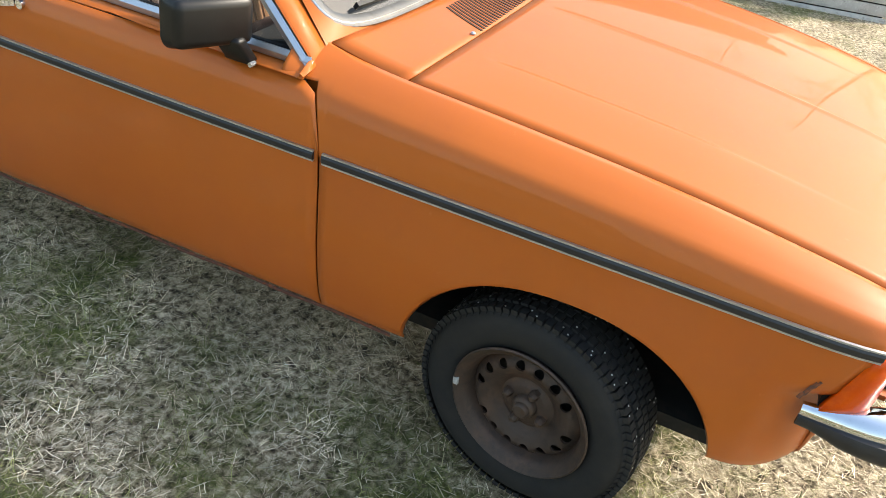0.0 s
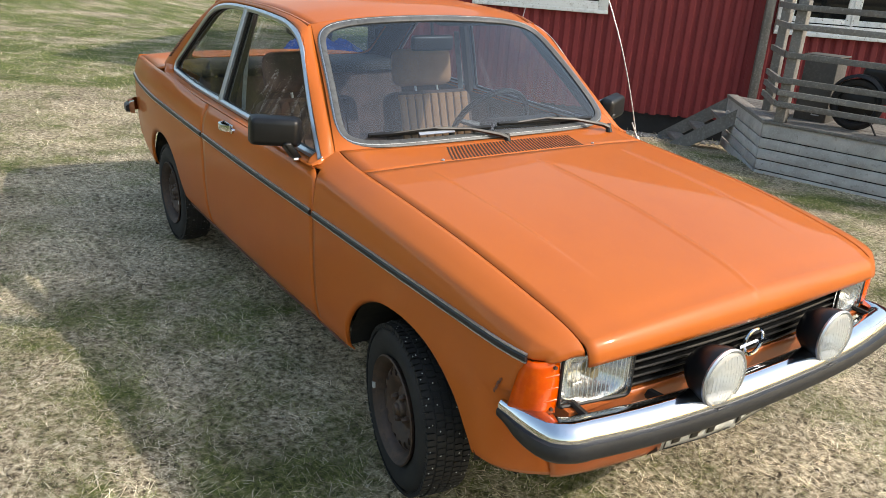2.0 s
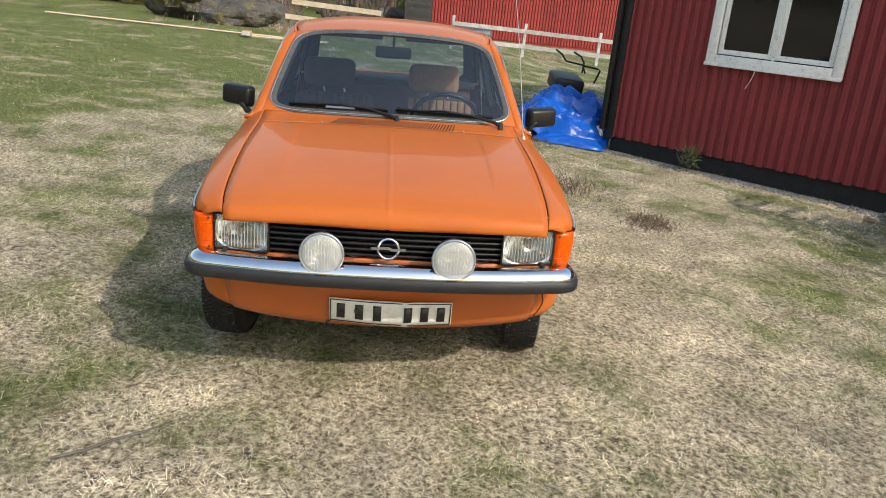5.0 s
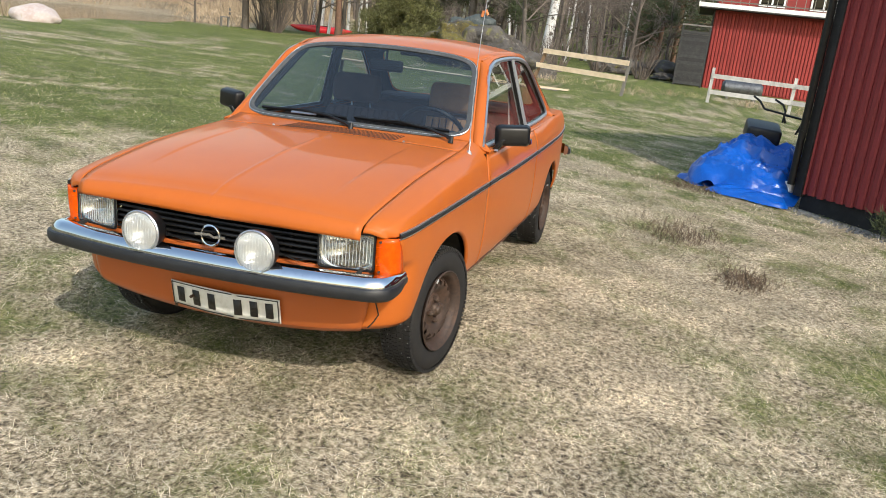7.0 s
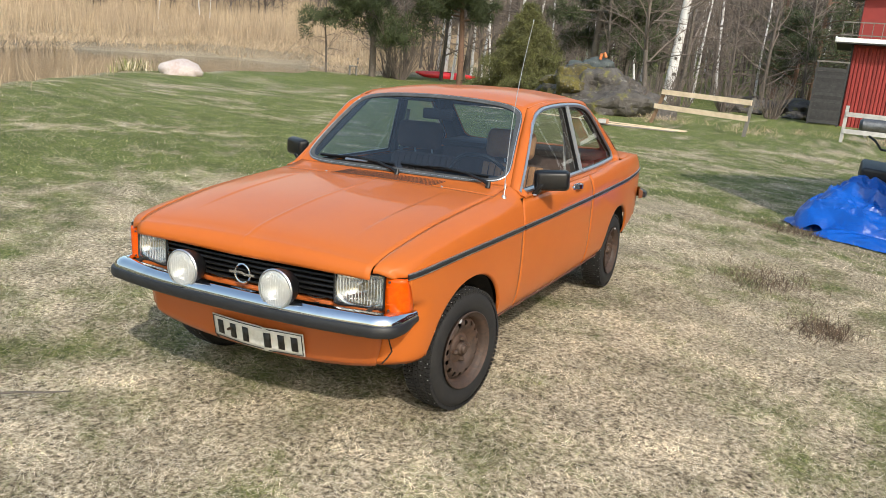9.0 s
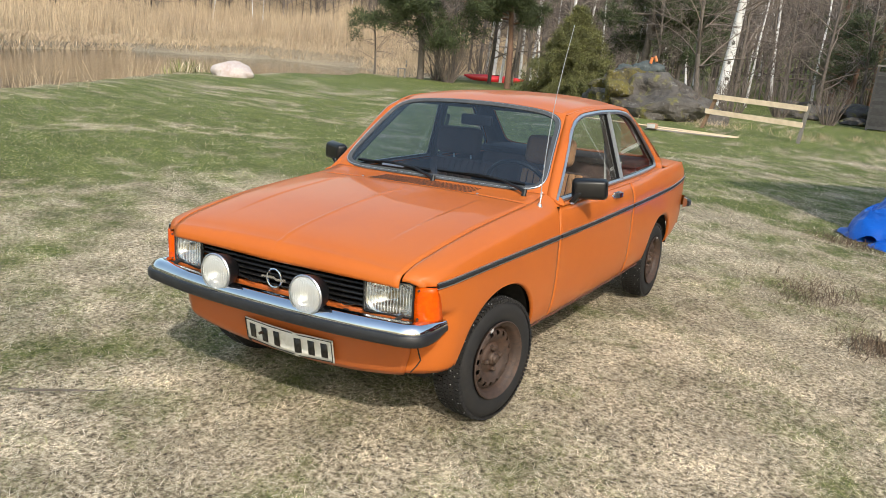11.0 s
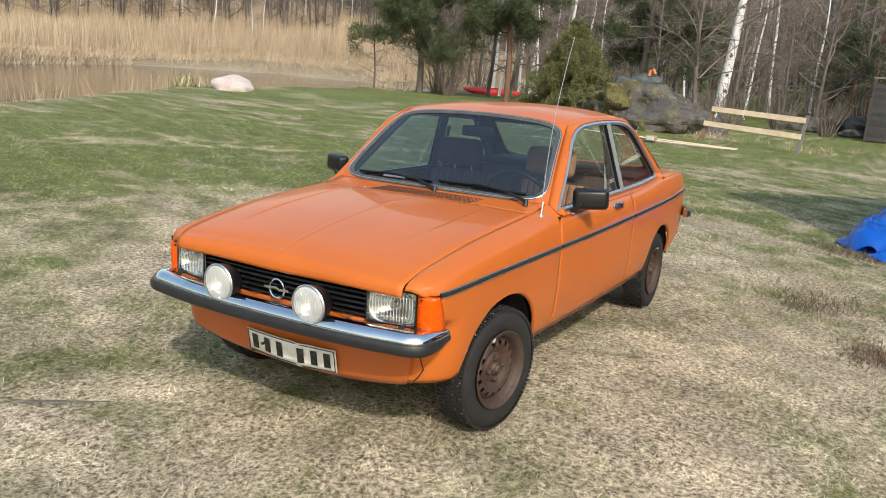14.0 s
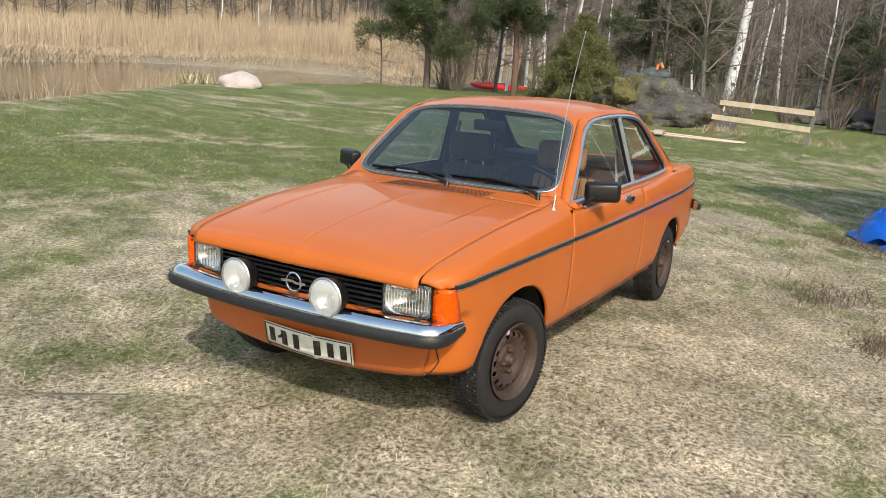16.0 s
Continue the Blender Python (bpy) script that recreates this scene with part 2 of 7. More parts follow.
def rounded(pts, r=0.03, seg=5):
    """A closed outline of 2D points with rounded corners; a point may carry its own radius as third value."""
    out = []
    n = len(pts)
    for i in range(n):
        p, a, b = np.array(pts[i][:2], float), np.array(pts[i - 1][:2], float), np.array(pts[(i + 1) % n][:2], float)
        rr = pts[i][2] if len(pts[i]) > 2 else r
        da, db = a - p, b - p
        la, lb = np.linalg.norm(da), np.linalg.norm(db)
        k = min(rr, la * 0.49, lb * 0.49)
        s, e = p + da / la * k, p + db / lb * k
        for j in range(seg + 1):
            t = j / seg
            out.append((1 - t) ** 2 * s + 2 * t * (1 - t) * p + t * t * e)
    return np.array(out)


def smooth01(t):
    t = np.clip(t, 0, 1)
    return t * t * (3 - 2 * t)

# ---- the car ----
car = thing("car", "orange two-door saloon with chrome bumper parked on dry grass", "car", LEAN.copy())

half_width = curve([(0.61, 0.648), (0.56, 0.678), (0.48, 0.699), (0.36, 0.712), (0.2, 0.721), (0, 0.727), (-0.5, 0.733), (-1.1, 0.741), (-1.65, 0.743), (-2.4, 0.734), (-2.9, 0.700), (-3.27, 0.648)])
top_z = curve([(0.61, 0.712), (0.56, 0.733), (0.46, 0.757), (0.27, 0.785), (0.07, 0.806), (-0.15, 0.822), (-0.39, 0.845), (-0.57, 0.862), (-0.7, 0.866), (-1.7, 0.876), (-2.4, 0.905), (-2.85, 0.905), (-3.15, 0.885), (-3.27, 0.865)])
low_inset = curve([(0.25, -0.085), (0.30, -0.052), (0.36, -0.022), (0.45, -0.006), (0.58, 0.0), (0.95, 0.0)])
sill_z = curve([(0.6, 0.336), (0.50, 0.334), (0.38, 0.331), (-0.3, 0.322), (-1.0, 0.315), (-1.95, 0.305), (-2.75, 0.335), (-3.0, 0.37), (-3.27, 0.42)])


def side_y(x, z):
    t = np.clip((z - (top_z(x) - 0.115)) / 0.115, 0, 1)
    return half_width(x) + low_inset(z) - 0.036 * t**2.2


strip_z = curve([(0.55, 0.704), (0.3, 0.719), (0.1, 0.725), (-0.5, 0.732), (-1.0, 0.738), (-1.63, 0.748), (-2.4, 0.759), (-3.0, 0.764), (-3.27, 0.763)])


def arch_z(x):
    """The lower edge of the body side: the sill, or a wheel arch above it."""
    z = sill_z(x)
    for cx, rx, top in ((0.03, 0.335, 0.602), (-2.40, 0.335, 0.586)):
        q = (x - cx) / rx
        if abs(q) < 1:
            z = max(z, 0.30 + (top - 0.30) * (1 - abs(q) ** 2.2) ** 0.5)
    return z


def solidify(ob, t, offset=-1):
    m = ob.modifiers.new("thickness", "SOLIDIFY")
    m.thickness, m.offset = t, offset
    return ob


def arch_samples(x0, x1, n):
    """Stations along the side, closer near the ends of the wheel arches."""
    xs = set(np.linspace(x0, x1, n).tolist())
    for cx in (0.03, -2.40):
        for q in np.concatenate([1 - np.geomspace(0.0006, 0.5, 16), -1 + np.geomspace(0.0006, 0.5, 16)]):
            x = cx + 0.335 * q
            if x0 < x < x1:
                xs.add(float(x))
    return sorted(xs)


def door_edge_z(x):
    """The slanting front edge of the door above the waist strip."""
    return 0.742 + (-0.505 - x) / 0.036 * 0.120


def side_panel(name, x0, x1, s, n, low=arch_z, rows=22, label="", mat=PAINT, lip=True):
    xs = arch_samples(x0, x1, n)
    verts = []
    for x in xs:
        z0, z1 = low(x), top_z(x)
        if -0.545 < x < 0:
            z1 = min(z1, door_edge_z(x))
        for j in range(rows):
            t = j / (rows - 1)
            z = z0 + (z1 - z0) * t
            y = side_y(x, z)
            if j == 0 and lip:
                y -= 0.012
            verts.append((x, s * y, z))
    ob = link_mesh(name, verts, grid_faces(len(xs), rows, flip=s > 0), mat, car, label, angle=60)
    return solidify(ob, 0.006)


DOOR_F, DOOR_R = -0.505, -1.63
hood_edge_y = curve([(-0.62, 0.609), (-0.46, 0.607), (0.0, 0.603), (0.4, 0.592), (0.56, 0.582), (0.61, 0.575)])
hood_edge_z = curve([(-0.62, 0.945), (-0.565, 0.911), (-0.46, 0.890), (-0.385, 0.882), (-0.2, 0.868), (0.12, 0.838), (0.41, 0.793), (0.53, 0.767), (0.585, 0.745), (0.612, 0.72)])


for s in (1, -1):
    # wing below the waist strip, rounding inwards at the front corner
    def corner_in(x, z):
        return 0.115 * max(0.0, (x - 0.37) / 0.165) ** 2.4 * (1 - smooth01((z - 0.55) / 0.05))

    xs, verts = arch_samples(DOOR_F + 0.0025, 0.530, 52), []
    for x in xs:
        z0, z1 = arch_z(x), strip_z(x)
        for j in range(20):
            z = z0 + (z1 - z0) * j / 19
            y = half_width(x) + low_inset(z) - corner_in(x, z) - (0.012 if j == 0 else 0)
            xx = x - (0.027 * (x - 0.36) / 0.17 * (1 - smooth01((z - 0.572) / 0.12)) * smooth01((z - 0.54) / 0.03) if x > 0.36 else 0)
            verts.append((xx, s * y, z))
    solidify(link_mesh("front_wing", verts, grid_faces(len(xs), 20, flip=s > 0), PAINT, car, angle=60), 0.006)
    # its rounded shoulder from the strip to the bonnet, out to the tip over the lamps
    xs, verts = list(np.linspace(-0.612, DOOR_F, 16)) + list(np.linspace(DOOR_F + 0.0025, 0.53, 42)) + list(np.linspace(0.53, 0.60, 9))[1:], []
    for x in xs:
        B = np.array([half_width(x), strip_z(x) - 0.001])
        E = np.array([hood_edge_y(min(x, 0.61)) + 0.0025, hood_edge_z(x)])
        lift = E[1] - B[1]
        K = np.array([B[0] - 0.020 - 0.009 * smooth01((-x - 0.1) / 0.4), B[1] + lift * 0.70])

        def section(t):
            """Steep lower face, a soft crease, and a flat slope up to the bonnet."""
            a, b = 0.40, 0.60
            P1, P2 = K + (B - K) * 0.22, K + (E - K) * 0.22
            if t < a:
                q = B + (P1 - B) * t / a
                q[0] += 0.003 * math.sin(math.pi * t / a)
            elif t > b:
                u = (t - b) / (1 - b)
                q = P2 + (E - P2) * u
                q[1] += 0.0035 * math.sin(math.pi * u)
            else:
                u = (t - a) / (b - a)
                q = P1 * (1 - u) ** 2 + 2 * K * u * (1 - u) + P2 * u * u
            return q

        t0 = 0.0
        if x < DOOR_F:
            edge = min(door_edge_z(x - 0.0025), top_z(x) + 0.002)
            while t0 < 0.9 and section(t0)[1] < edge:
                t0 += 0.004
        for j in range(17):
            t = t0 + (1 - t0) * j / 16
            p = section(t)
            xf = x if x < 0.53 else 0.53 + (x - 0.53) * (0.42 + 0.58 * t)
            verts.append((xf, s * p[0], p[1]))
    last = verts[-17:]
    for k in range(1, 5):
        a = k / 4 * math.pi / 2
        verts += [(v[0] + 0.005 * math.sin(a), v[1] - s * 0.002 * (1 - math.cos(a)), max(v[2] - 0.018 * (1 - math.cos(a)), 0.700)) for v in last]
    solidify(link_mesh("wing_shoulder", verts, grid_faces(len(verts) // 17, 17, flip=s > 0), PAINT, car, angle=50), 0.005)
    # rusty lower edge of the sill
    P = [(x, s * (side_y(x, arch_z(x) + 0.008) + 0.0004), arch_z(x) + 0.0075 + 0.002 * math.sin(x * 23)) for x in np.linspace(-2.03, -0.33, 60)]
    link_mesh("sill_rust", *sweep(P, [(0, s, 0)] * 60, [(-0.0055, -0.001), (0.0055, -0.001), (0.003, 0.0012), (-0.004, 0.0012)]), SCRAPE, car, "rusty dirty lower edge of the sill", smooth=False)
    # inner panel behind the hinge post
    box_part("hinge_panel", (-0.630, -0.515, min(s * 0.656, s * 0.670), max(s * 0.656, s * 0.670), 0.76, 0.864), PAINT, car)
    # rear quarter
    side_panel("rear_quarter", -3.27, DOOR_R - 0.0025, s, 46)

for k, (x0, x1, z0, z1, w) in enumerate(((0.452, 0.470, 0.580, 0.622, 0.008), (0.462, 0.474, 0.604, 0.626, 0.005))):
    P = [(x0 + (x1 - x0) * i / 6, -(half_width(x0 + (x1 - x0) * i / 6) + low_inset(z0 + (z1 - z0) * i / 6) + 0.0002), z0 + (z1 - z0) * i / 6 + 0.003 * math.sin(i * 2.1)) for i in range(7)]
    link_mesh("scrape", *sweep(P, [(0, -1, 0)] * 7, [(-w * 0.5, 0), (w * 0.5, 0), (0, 0.0011)]), SCRAPE, car, "scraped rusty patch in the paint", smooth=False)

# bonnet: long shallow crown, centre crease and two side creases, rolled front lip
hood_x = [-0.363 + (0.585 + 0.363) * i / 40 for i in range(41)]
ys = sorted(set([round(v, 4) for v in np.linspace(-1, 1, 41).tolist()] + [k * a for k in (-1, 1) for a in (0.011, 0.022, 0.033, 0.655, 0.665, 0.675, 0.685, 0.70)]))


def hood_z(x, u):
    e = hood_edge_z(x)
    crown = 0.017 + 0.006 * smooth01((x + 0.45) / 1.0)
    a = abs(u)
    z = e + crown * (1 - a**2.3)
    z += 0.0028 * max(0, 1 - a / 0.022) * smooth01((x + 0.34) / 0.2)
    z += 0.0036 * smooth01((a - 0.660) / 0.026) * (1 - smooth01((a - 0.74) / 0.24)) * smooth01((x + 0.34) / 0.12) * smooth01((0.50 - x) / 0.28)
    return z


verts = []
for x in hood_x:
    for u in ys:
        xx = x - 0.025 * u * u * max(0, 1 - (x + 0.363) / 0.3)
        verts.append((xx, u * (hood_edge_y(xx) - 0.0025), hood_z(xx, u)))
for k in range(1, 9):
    a = k / 8 * math.radians(100)
    for u in ys:
        reach = 0.052 - 0.018 * abs(u) ** 3
        drop = 0.046 + 0.020 * (1 - abs(u) ** 1.5)
        verts.append((0.585 + reach * math.sin(a), u * (hood_edge_y(min(0.61, 0.585 + 0.02 * k / 8)) - 0.0025), hood_z(0.585, u) - drop * (1 - math.cos(a))))
bonnet = link_mesh("bonnet", verts, grid_faces(len(verts) // len(ys), len(ys), flip=False), PAINT, car, "smooth orange bonnet with a centre crease", angle=25)
solidify(bonnet, 0.006)

# scuttle with its grille of slats
n = 25
verts = []
for i in range(9):
    t = i / 8
    for j in range(n):
        u = -1 + 2 * j / (n - 1)
        x0, x1 = -0.367 - 0.025 * u * u, -0.528 - 0.034 * u * u
        z0, z1 = hood_z(x0, u) - 0.001, 0.914 - 0.002 * u * u
        verts.append((x0 + (x1 - x0) * t, u * 0.607, z0 + (z1 - z0) * t - 0.003 * math.sin(math.pi * t)))
scuttle = solidify(link_mesh("scuttle_panel", verts, grid_faces(9, n, flip=True), PAINT, car), 0.005)


def scuttle_z(x, y):
    u = y / 0.607
    x0, x1 = -0.367 - 0.025 * u * u, -0.528 - 0.034 * u * u
    t = (x - x0) / (x1 - x0)
    z0 = hood_z(x0, u) - 0.001
    return z0 + (0.914 - 0.002 * u * u - z0) * t - 0.003 * math.sin(math.pi * t)


vent = new("scuttle_vent")
vent.parent = car
vent["label"] = "row of narrow dark strips standing for shaded air slots"
for i in range(40):
    y = -0.285 + 0.575 * i / 39
    path = [(x, y + k * (0.050 - 0.030 * i / 39), scuttle_z(x, y + k * 0.04) + 0.0012) for x, k in ((-0.377, 0.0), (-0.405, 0.25), (-0.433, 0.5), (-0.461, 0.75), (-0.489, 1.0))]
    # strip on top of the panel, its dark colour stands for the slot's shade
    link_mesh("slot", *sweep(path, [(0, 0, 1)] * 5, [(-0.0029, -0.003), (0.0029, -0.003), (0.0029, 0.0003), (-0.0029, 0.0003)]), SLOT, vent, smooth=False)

# nose below the lamps: one curved apron from wheel arch to wheel arch, bumper shade in its colour
rows, n = 15, 61
verts = []
for i in range(n):
    u = -1 + 2 * i / (n - 1)
    q = abs(u)
    for j in range(rows):
        t = j / (rows - 1)
        zb = 0.281 + 0.050 * q**2.5
        z = zb + (0.574 - zb) * t
        front = 0.535 + 0.070 * smooth01((z - 0.27) / 0.33)
        side = 0.715 + low_inset(z) - 0.115 - 0.012
        x = 0.524 + (front - 0.524) * (1 - q**4.0) ** 0.5
        if j == 0:
            x -= 0.010
        verts.append((x, u * side, z))
apron = solidify(link_mesh("front_apron", verts, grid_faces(n, rows, flip=False), PAINT_WORN_SHADED, car, "chipped orange apron under the bumper", angle=60), 0.006, 1)
bm = bmesh.new()
box(bm, 0.48, 0.600, -0.60, 0.60, 0.562, 0.5725)
part("lamp_ledge", bm, PAINT_WORN_SHADED, car)
for s in (1,):
    path = []
    for z in np.linspace(0.342, 0.50, 7):
        x = 0.508 + 0.006 * math.sin(z * 60)
        path.append((x, s * (half_width(x) + low_inset(z) - 0.115 * ((x - 0.37) / 0.165) ** 2.4 + 0.0005), z))
    link_mesh("apron_joint", *tube(path, 0.0030, 5), DARK, car)

# grille
grille = box_part("grille", (0.548, 0.556, -0.425, 0.425, 0.573, 0.705), BLACK, car, label="black slatted grille")
for i in range(6):
    z = 0.588 + 0.0205 * i
    link_mesh("bar", *sweep([(0.590 + 0.016 * (1 - (y / 0.42) ** 2), y, z) for y in np.linspace(-0.417, 0.417, 13)], [(0, 0, 1)] * 13, [(-0.022, -0.004), (0.006, -0.004), (0.008, 0.0), (0.006, 0.004), (-0.022, 0.004)]), BLACK, grille, angle=30)
for y in (-0.3, -0.1, 0.1, 0.3):
    box_part("strut", (0.556, 0.585, y - 0.004, y + 0.004, 0.586, 0.70), BLACK, grille)
ring = [(0.632, 0.006 + 0.037 * math.cos(a), 0.622 + 0.037 * math.sin(a)) for a in np.linspace(0, 2 * math.pi, 40, endpoint=False)]
badge = link_mesh("badge_ring", *tube(ring, 0.0052, 8, closed=True), CHROME, car, "plain chrome ring badge with a cross bar")
v, f = sweep([(0.634, y, 0.622 + 0.010 * math.copysign(1, 0.006 - y) * max(0, 1 - abs(y - 0.006) / 0.062) * 0.4) for y in np.linspace(-0.056, 0.068, 9)], [(0, 0, 1)] * 9, [(-0.004, -0.005), (0.004, -0.005), (0.004, 0.005), (-0.004, 0.005)])
link_mesh("badge_bar", v, f, CHROME, badge)
link_mesh("badge_stem", *tube([(0.605, 0.006, 0.622), (0.632, 0.006, 0.622)], 0.008, 8), BLACK, badge)


# headlamps and indicators
def lamp_x(y):
    a = abs(y)
    return 0.606 - 0.034 * smooth01((a - 0.40) / 0.24)


for s in (1, -1):
    y0, y1, z0, z1 = 0.418, 0.612, 0.574, 0.705
    lamp = new("headlamp")
    lamp.parent = car
    lamp["label"] = "rectangular ribbed glass headlamp"
    n, m = 33, 25
    # bowl
    verts = []
    for i in range(n):
        for j in range(m):
            y, z = y0 + (y1 - y0) * i / (n - 1), z0 + (z1 - z0) * j / (m - 1)
            a, b = 2 * i / (n - 1) - 1, 2 * j / (m - 1) - 1
            q = (abs(a * 1.04) ** 2.6 + abs(b * 1.04) ** 2.6) ** (1 / 2.6)
            depth = 0.058 * max(0.0, 1 - q**2.4)
            verts.append((lamp_x(y) - 0.006 - depth, s * y, z))
    link_mesh("bowl", verts, grid_faces(n, m, flip=s > 0), REFLECTOR, lamp, angle=60)
    # lens with vertical flutes
    n, m = 61, 11
    verts = []
    for i in range(n):
        for j in range(m):
            y, z = y0 + (y1 - y0) * i / (n - 1), z0 + (z1 - z0) * j / (m - 1)
            verts.append((lamp_x(y) + 0.004 * (1 - (2 * j / (m - 1) - 1) ** 4) + (0.0016 if i % 2 else 0), s * y, z))
    pane = link_mesh("lens", verts, grid_faces(n, m, flip=s > 0), GLASS_LENS, lamp)
    pane.visible_shadow = False
    for k in range(15):
        y = y0 + 0.014 + (y1 - y0 - 0.028) * k / 14
        za, zb = (z0 + 0.014, z1 - 0.014) if 2 < k < 12 else (z0 + 0.030, z1 - 0.020)
        link_mesh("lens_flute", *tube([(lamp_x(y) + 0.0042, s * y, z) for z in (za, (za + zb) / 2, zb)], 0.0014, 4), GLASS_FROST, lamp)
    link_mesh("bulb_shield", *tube([(0.555, s * 0.52, 0.646), (0.588, s * 0.52, 0.646)], [0.018, 0.013], 12), BRASS, lamp)
    # rim
    path = [(lamp_x(y) + 0.002, s * y, z) for y, z in rounded([(y0, z0), (y1, z0), (y1, z1), (y0, z1)], 0.016)]
    link_mesh("rim", *tube(path, 0.0045, 6, closed=True), BLACK, lamp)
    # indicator: front face, rounded corner, slanted rear edge
    ind = new("indicator")
    ind.parent = car
    verts, outl = [], [(0.571, 0.616), (0.570, 0.640), (0.566, 0.662), (0.557, 0.679), (0.546, 0.688)]
    for i in range(5):
        for j in range(9):
            z = 0.562 + (0.699 - 0.562) * j / 8
            k = max(0, i - 2) / 2
            x, y = outl[i]
            bulge = 0.004 * math.sin(math.pi * j / 8)
            verts.append((x - 0.024 * k * (1 - j / 8) + bulge, s * (y + bulge * k), z))
    for j in range(9):
        z = 0.562 + (0.699 - 0.562) * j / 8
        verts.append((0.530 - 0.037 * (1 - j / 8), s * (side_y(0.52, z) + 0.003), z))
    ob = link_mesh("lens", verts, grid_faces(6, 9, flip=s < 0), AMBER, ind, "amber plastic indicator lens", angle=70)
    solidify(ob, 0.012)
    bm = bmesh.new()
    box(bm, 0.49, 0.545, s * 0.612, s * 0.675, 0.562, 0.7)
    part("lamp_back", bm, BLACK, ind)
    for z in (0.600, 0.632, 0.664):
        link_mesh("lens_rib", *tube([(0.5745, s * 0.619, z), (0.5725, s * 0.645, z), (0.566, s * 0.664, z)], 0.0014, 4), AMBER, ind)
    for z in (0.578, 0.684):
        link_mesh("screw", *tube([(0.570, s * 0.632, z), (0.5775, s * 0.632, z)], 0.0045, 8), RUST_LIGHT, ind)

# front bumper: chrome upper section, black rubber lower edge, ends wrapped round
bumper = new("front_bumper")
bumper.parent = car
bumper["label"] = "chrome bumper with a black rubber strip"


def bumper_path():
    P = [(0.722 - 0.050 * (abs(y) / 0.60) ** 2.6, y, 0.0) for y in np.linspace(-0.60, 0.60, 25)]
    ends = []
    for k in range(1, 13):
        a = k / 12
        th = min(a * 1.5, 1) * math.pi / 2
        ends.append((0.672 - 0.080 * (1 - math.cos(th)) - 0.125 * max(0, a - 0.45) / 0.55, 0.60 + 0.092 * math.sin(th) + 0.004 * a, 0.0))
    return [(x, -y, z) for x, y, z in ends][::-1] + P + ends


P = bumper_path()


def bumper_sweep(profile, zc):
    """The section shrinks towards zc over the last stretch of both ends."""
    v, f = sweep(P, [(0, 0, 1)] * len(P), profile)
    k, out = len(profile), []
    for i, p in enumerate(v):
        j = i // k
        d = min(j, len(P) - 1 - j)
        g = 0.30 + 0.70 * smooth01(d / 7.0) if d < 7 else 1
        base = P[j]
        out.append((base[0] + (p[0] - base[0]) * g, base[1] + (p[1] - base[1]) * g, zc + (p[2] - zc) * (0.25 + 0.75 * g) * 0.76 - 0.006))
    return out, f


link_mesh("chrome_bar", *bumper_sweep([(-0.045, 0.598), (-0.060, 0.588), (-0.060, 0.583), (-0.040, 0.590), (-0.016, 0.586), (-0.002, 0.570), (0.003, 0.553), (0.003, 0.540), (0.010, 0.540), (0.010, 0.556), (0.006, 0.574), (-0.010, 0.592), (-0.028, 0.600)], 0.552), CHROME, bumper, angle=50)
link_mesh("rubber_strip", *bumper_sweep([(-0.008, 0.500), (0.004, 0.494), (0.018, 0.498), (0.024, 0.510), (0.025, 0.538), (0.020, 0.552), (0.006, 0.556), (-0.008, 0.552)], 0.545), RUBBER, bumper, "black rubber bumper strip", angle=50)
for s in (1, -1):
    link_mesh("bracket", *tube([(0.45, s * 0.33, 0.53), (0.60, s * 0.34, 0.55), (0.69, s * 0.35, 0.565)], 0.014, 6), DARK, bumper)
    link_mesh("bracket", *tube([(0.50, s * 0.56, 0.56), (0.58, s * 0.57, 0.577), (0.64, s * 0.575, 0.572)], 0.009, 6), DARK, bumper)

# driving lamps on the bumper
for cy in (-0.222, 0.234):
    lamp = new("driving_lamp")
    lamp.parent = car
    lamp["label"] = "round driving lamp with a frosted lens in a black shell"
    m = Matrix.Translation((0.706, cy, 0.619)) @ Matrix.Rotation(radians(-90), 4, "Z")
    for name, prof, mat in (
        ("shell", [(0.012, -0.078), (0.045, -0.070), (0.064, -0.045), (0.074, -0.012), (0.0765, 0.004), (0.0765, 0.012), (0.071, 0.013)], BLACK),
        ("rim", [(0.070, 0.008), (0.0765, 0.010), (0.078, 0.015), (0.0745, 0.019), (0.0695, 0.018)], BRIGHT),
        ("bowl", [(0.071, 0.012), (0.060, -0.008), (0.042, -0.030), (0.020, -0.042), (0.0005, -0.046)], REFLECTOR),
        ("lens", [(0.071, 0.016), (0.066, 0.0205), (0.052, 0.0245), (0.033, 0.027), (0.015, 0.028), (0.0005, 0.0283)], GLASS_FROST),
    ):
        v, f = lathe(prof, 40)
        v = [m @ Vector(p) for p in v]
        ob = link_mesh(name, v, f, mat, lamp, angle=50)
        if name == "lens":
            ob.visible_shadow = False
    link_mesh("bulb", *tube([(0.668, cy, 0.619), (0.700, cy, 0.619)], [0.010, 0.007], 10), BRASS, lamp)
    for k in range(11):
        y = cy - 0.055 + 0.011 * k
        h = math.sqrt(max(0.0001, 0.066**2 - (y - cy) ** 2))
        link_mesh("lens_flute", *tube([(0.7285 + 0.0055 * (1 - (abs(y - cy) / 0.066) ** 2) - 0.006 * t * t, y, 0.619 + h * t) for t in np.linspace(-0.92, 0.92, 7)], 0.0009, 4), GLASS_FROST, lamp)
    link_mesh("stalk", *tube([(0.675, cy, 0.540), (0.680, cy, 0.57), (0.682, cy, 0.60)], [0.020, 0.012, 0.012], 8), BLACK, lamp)
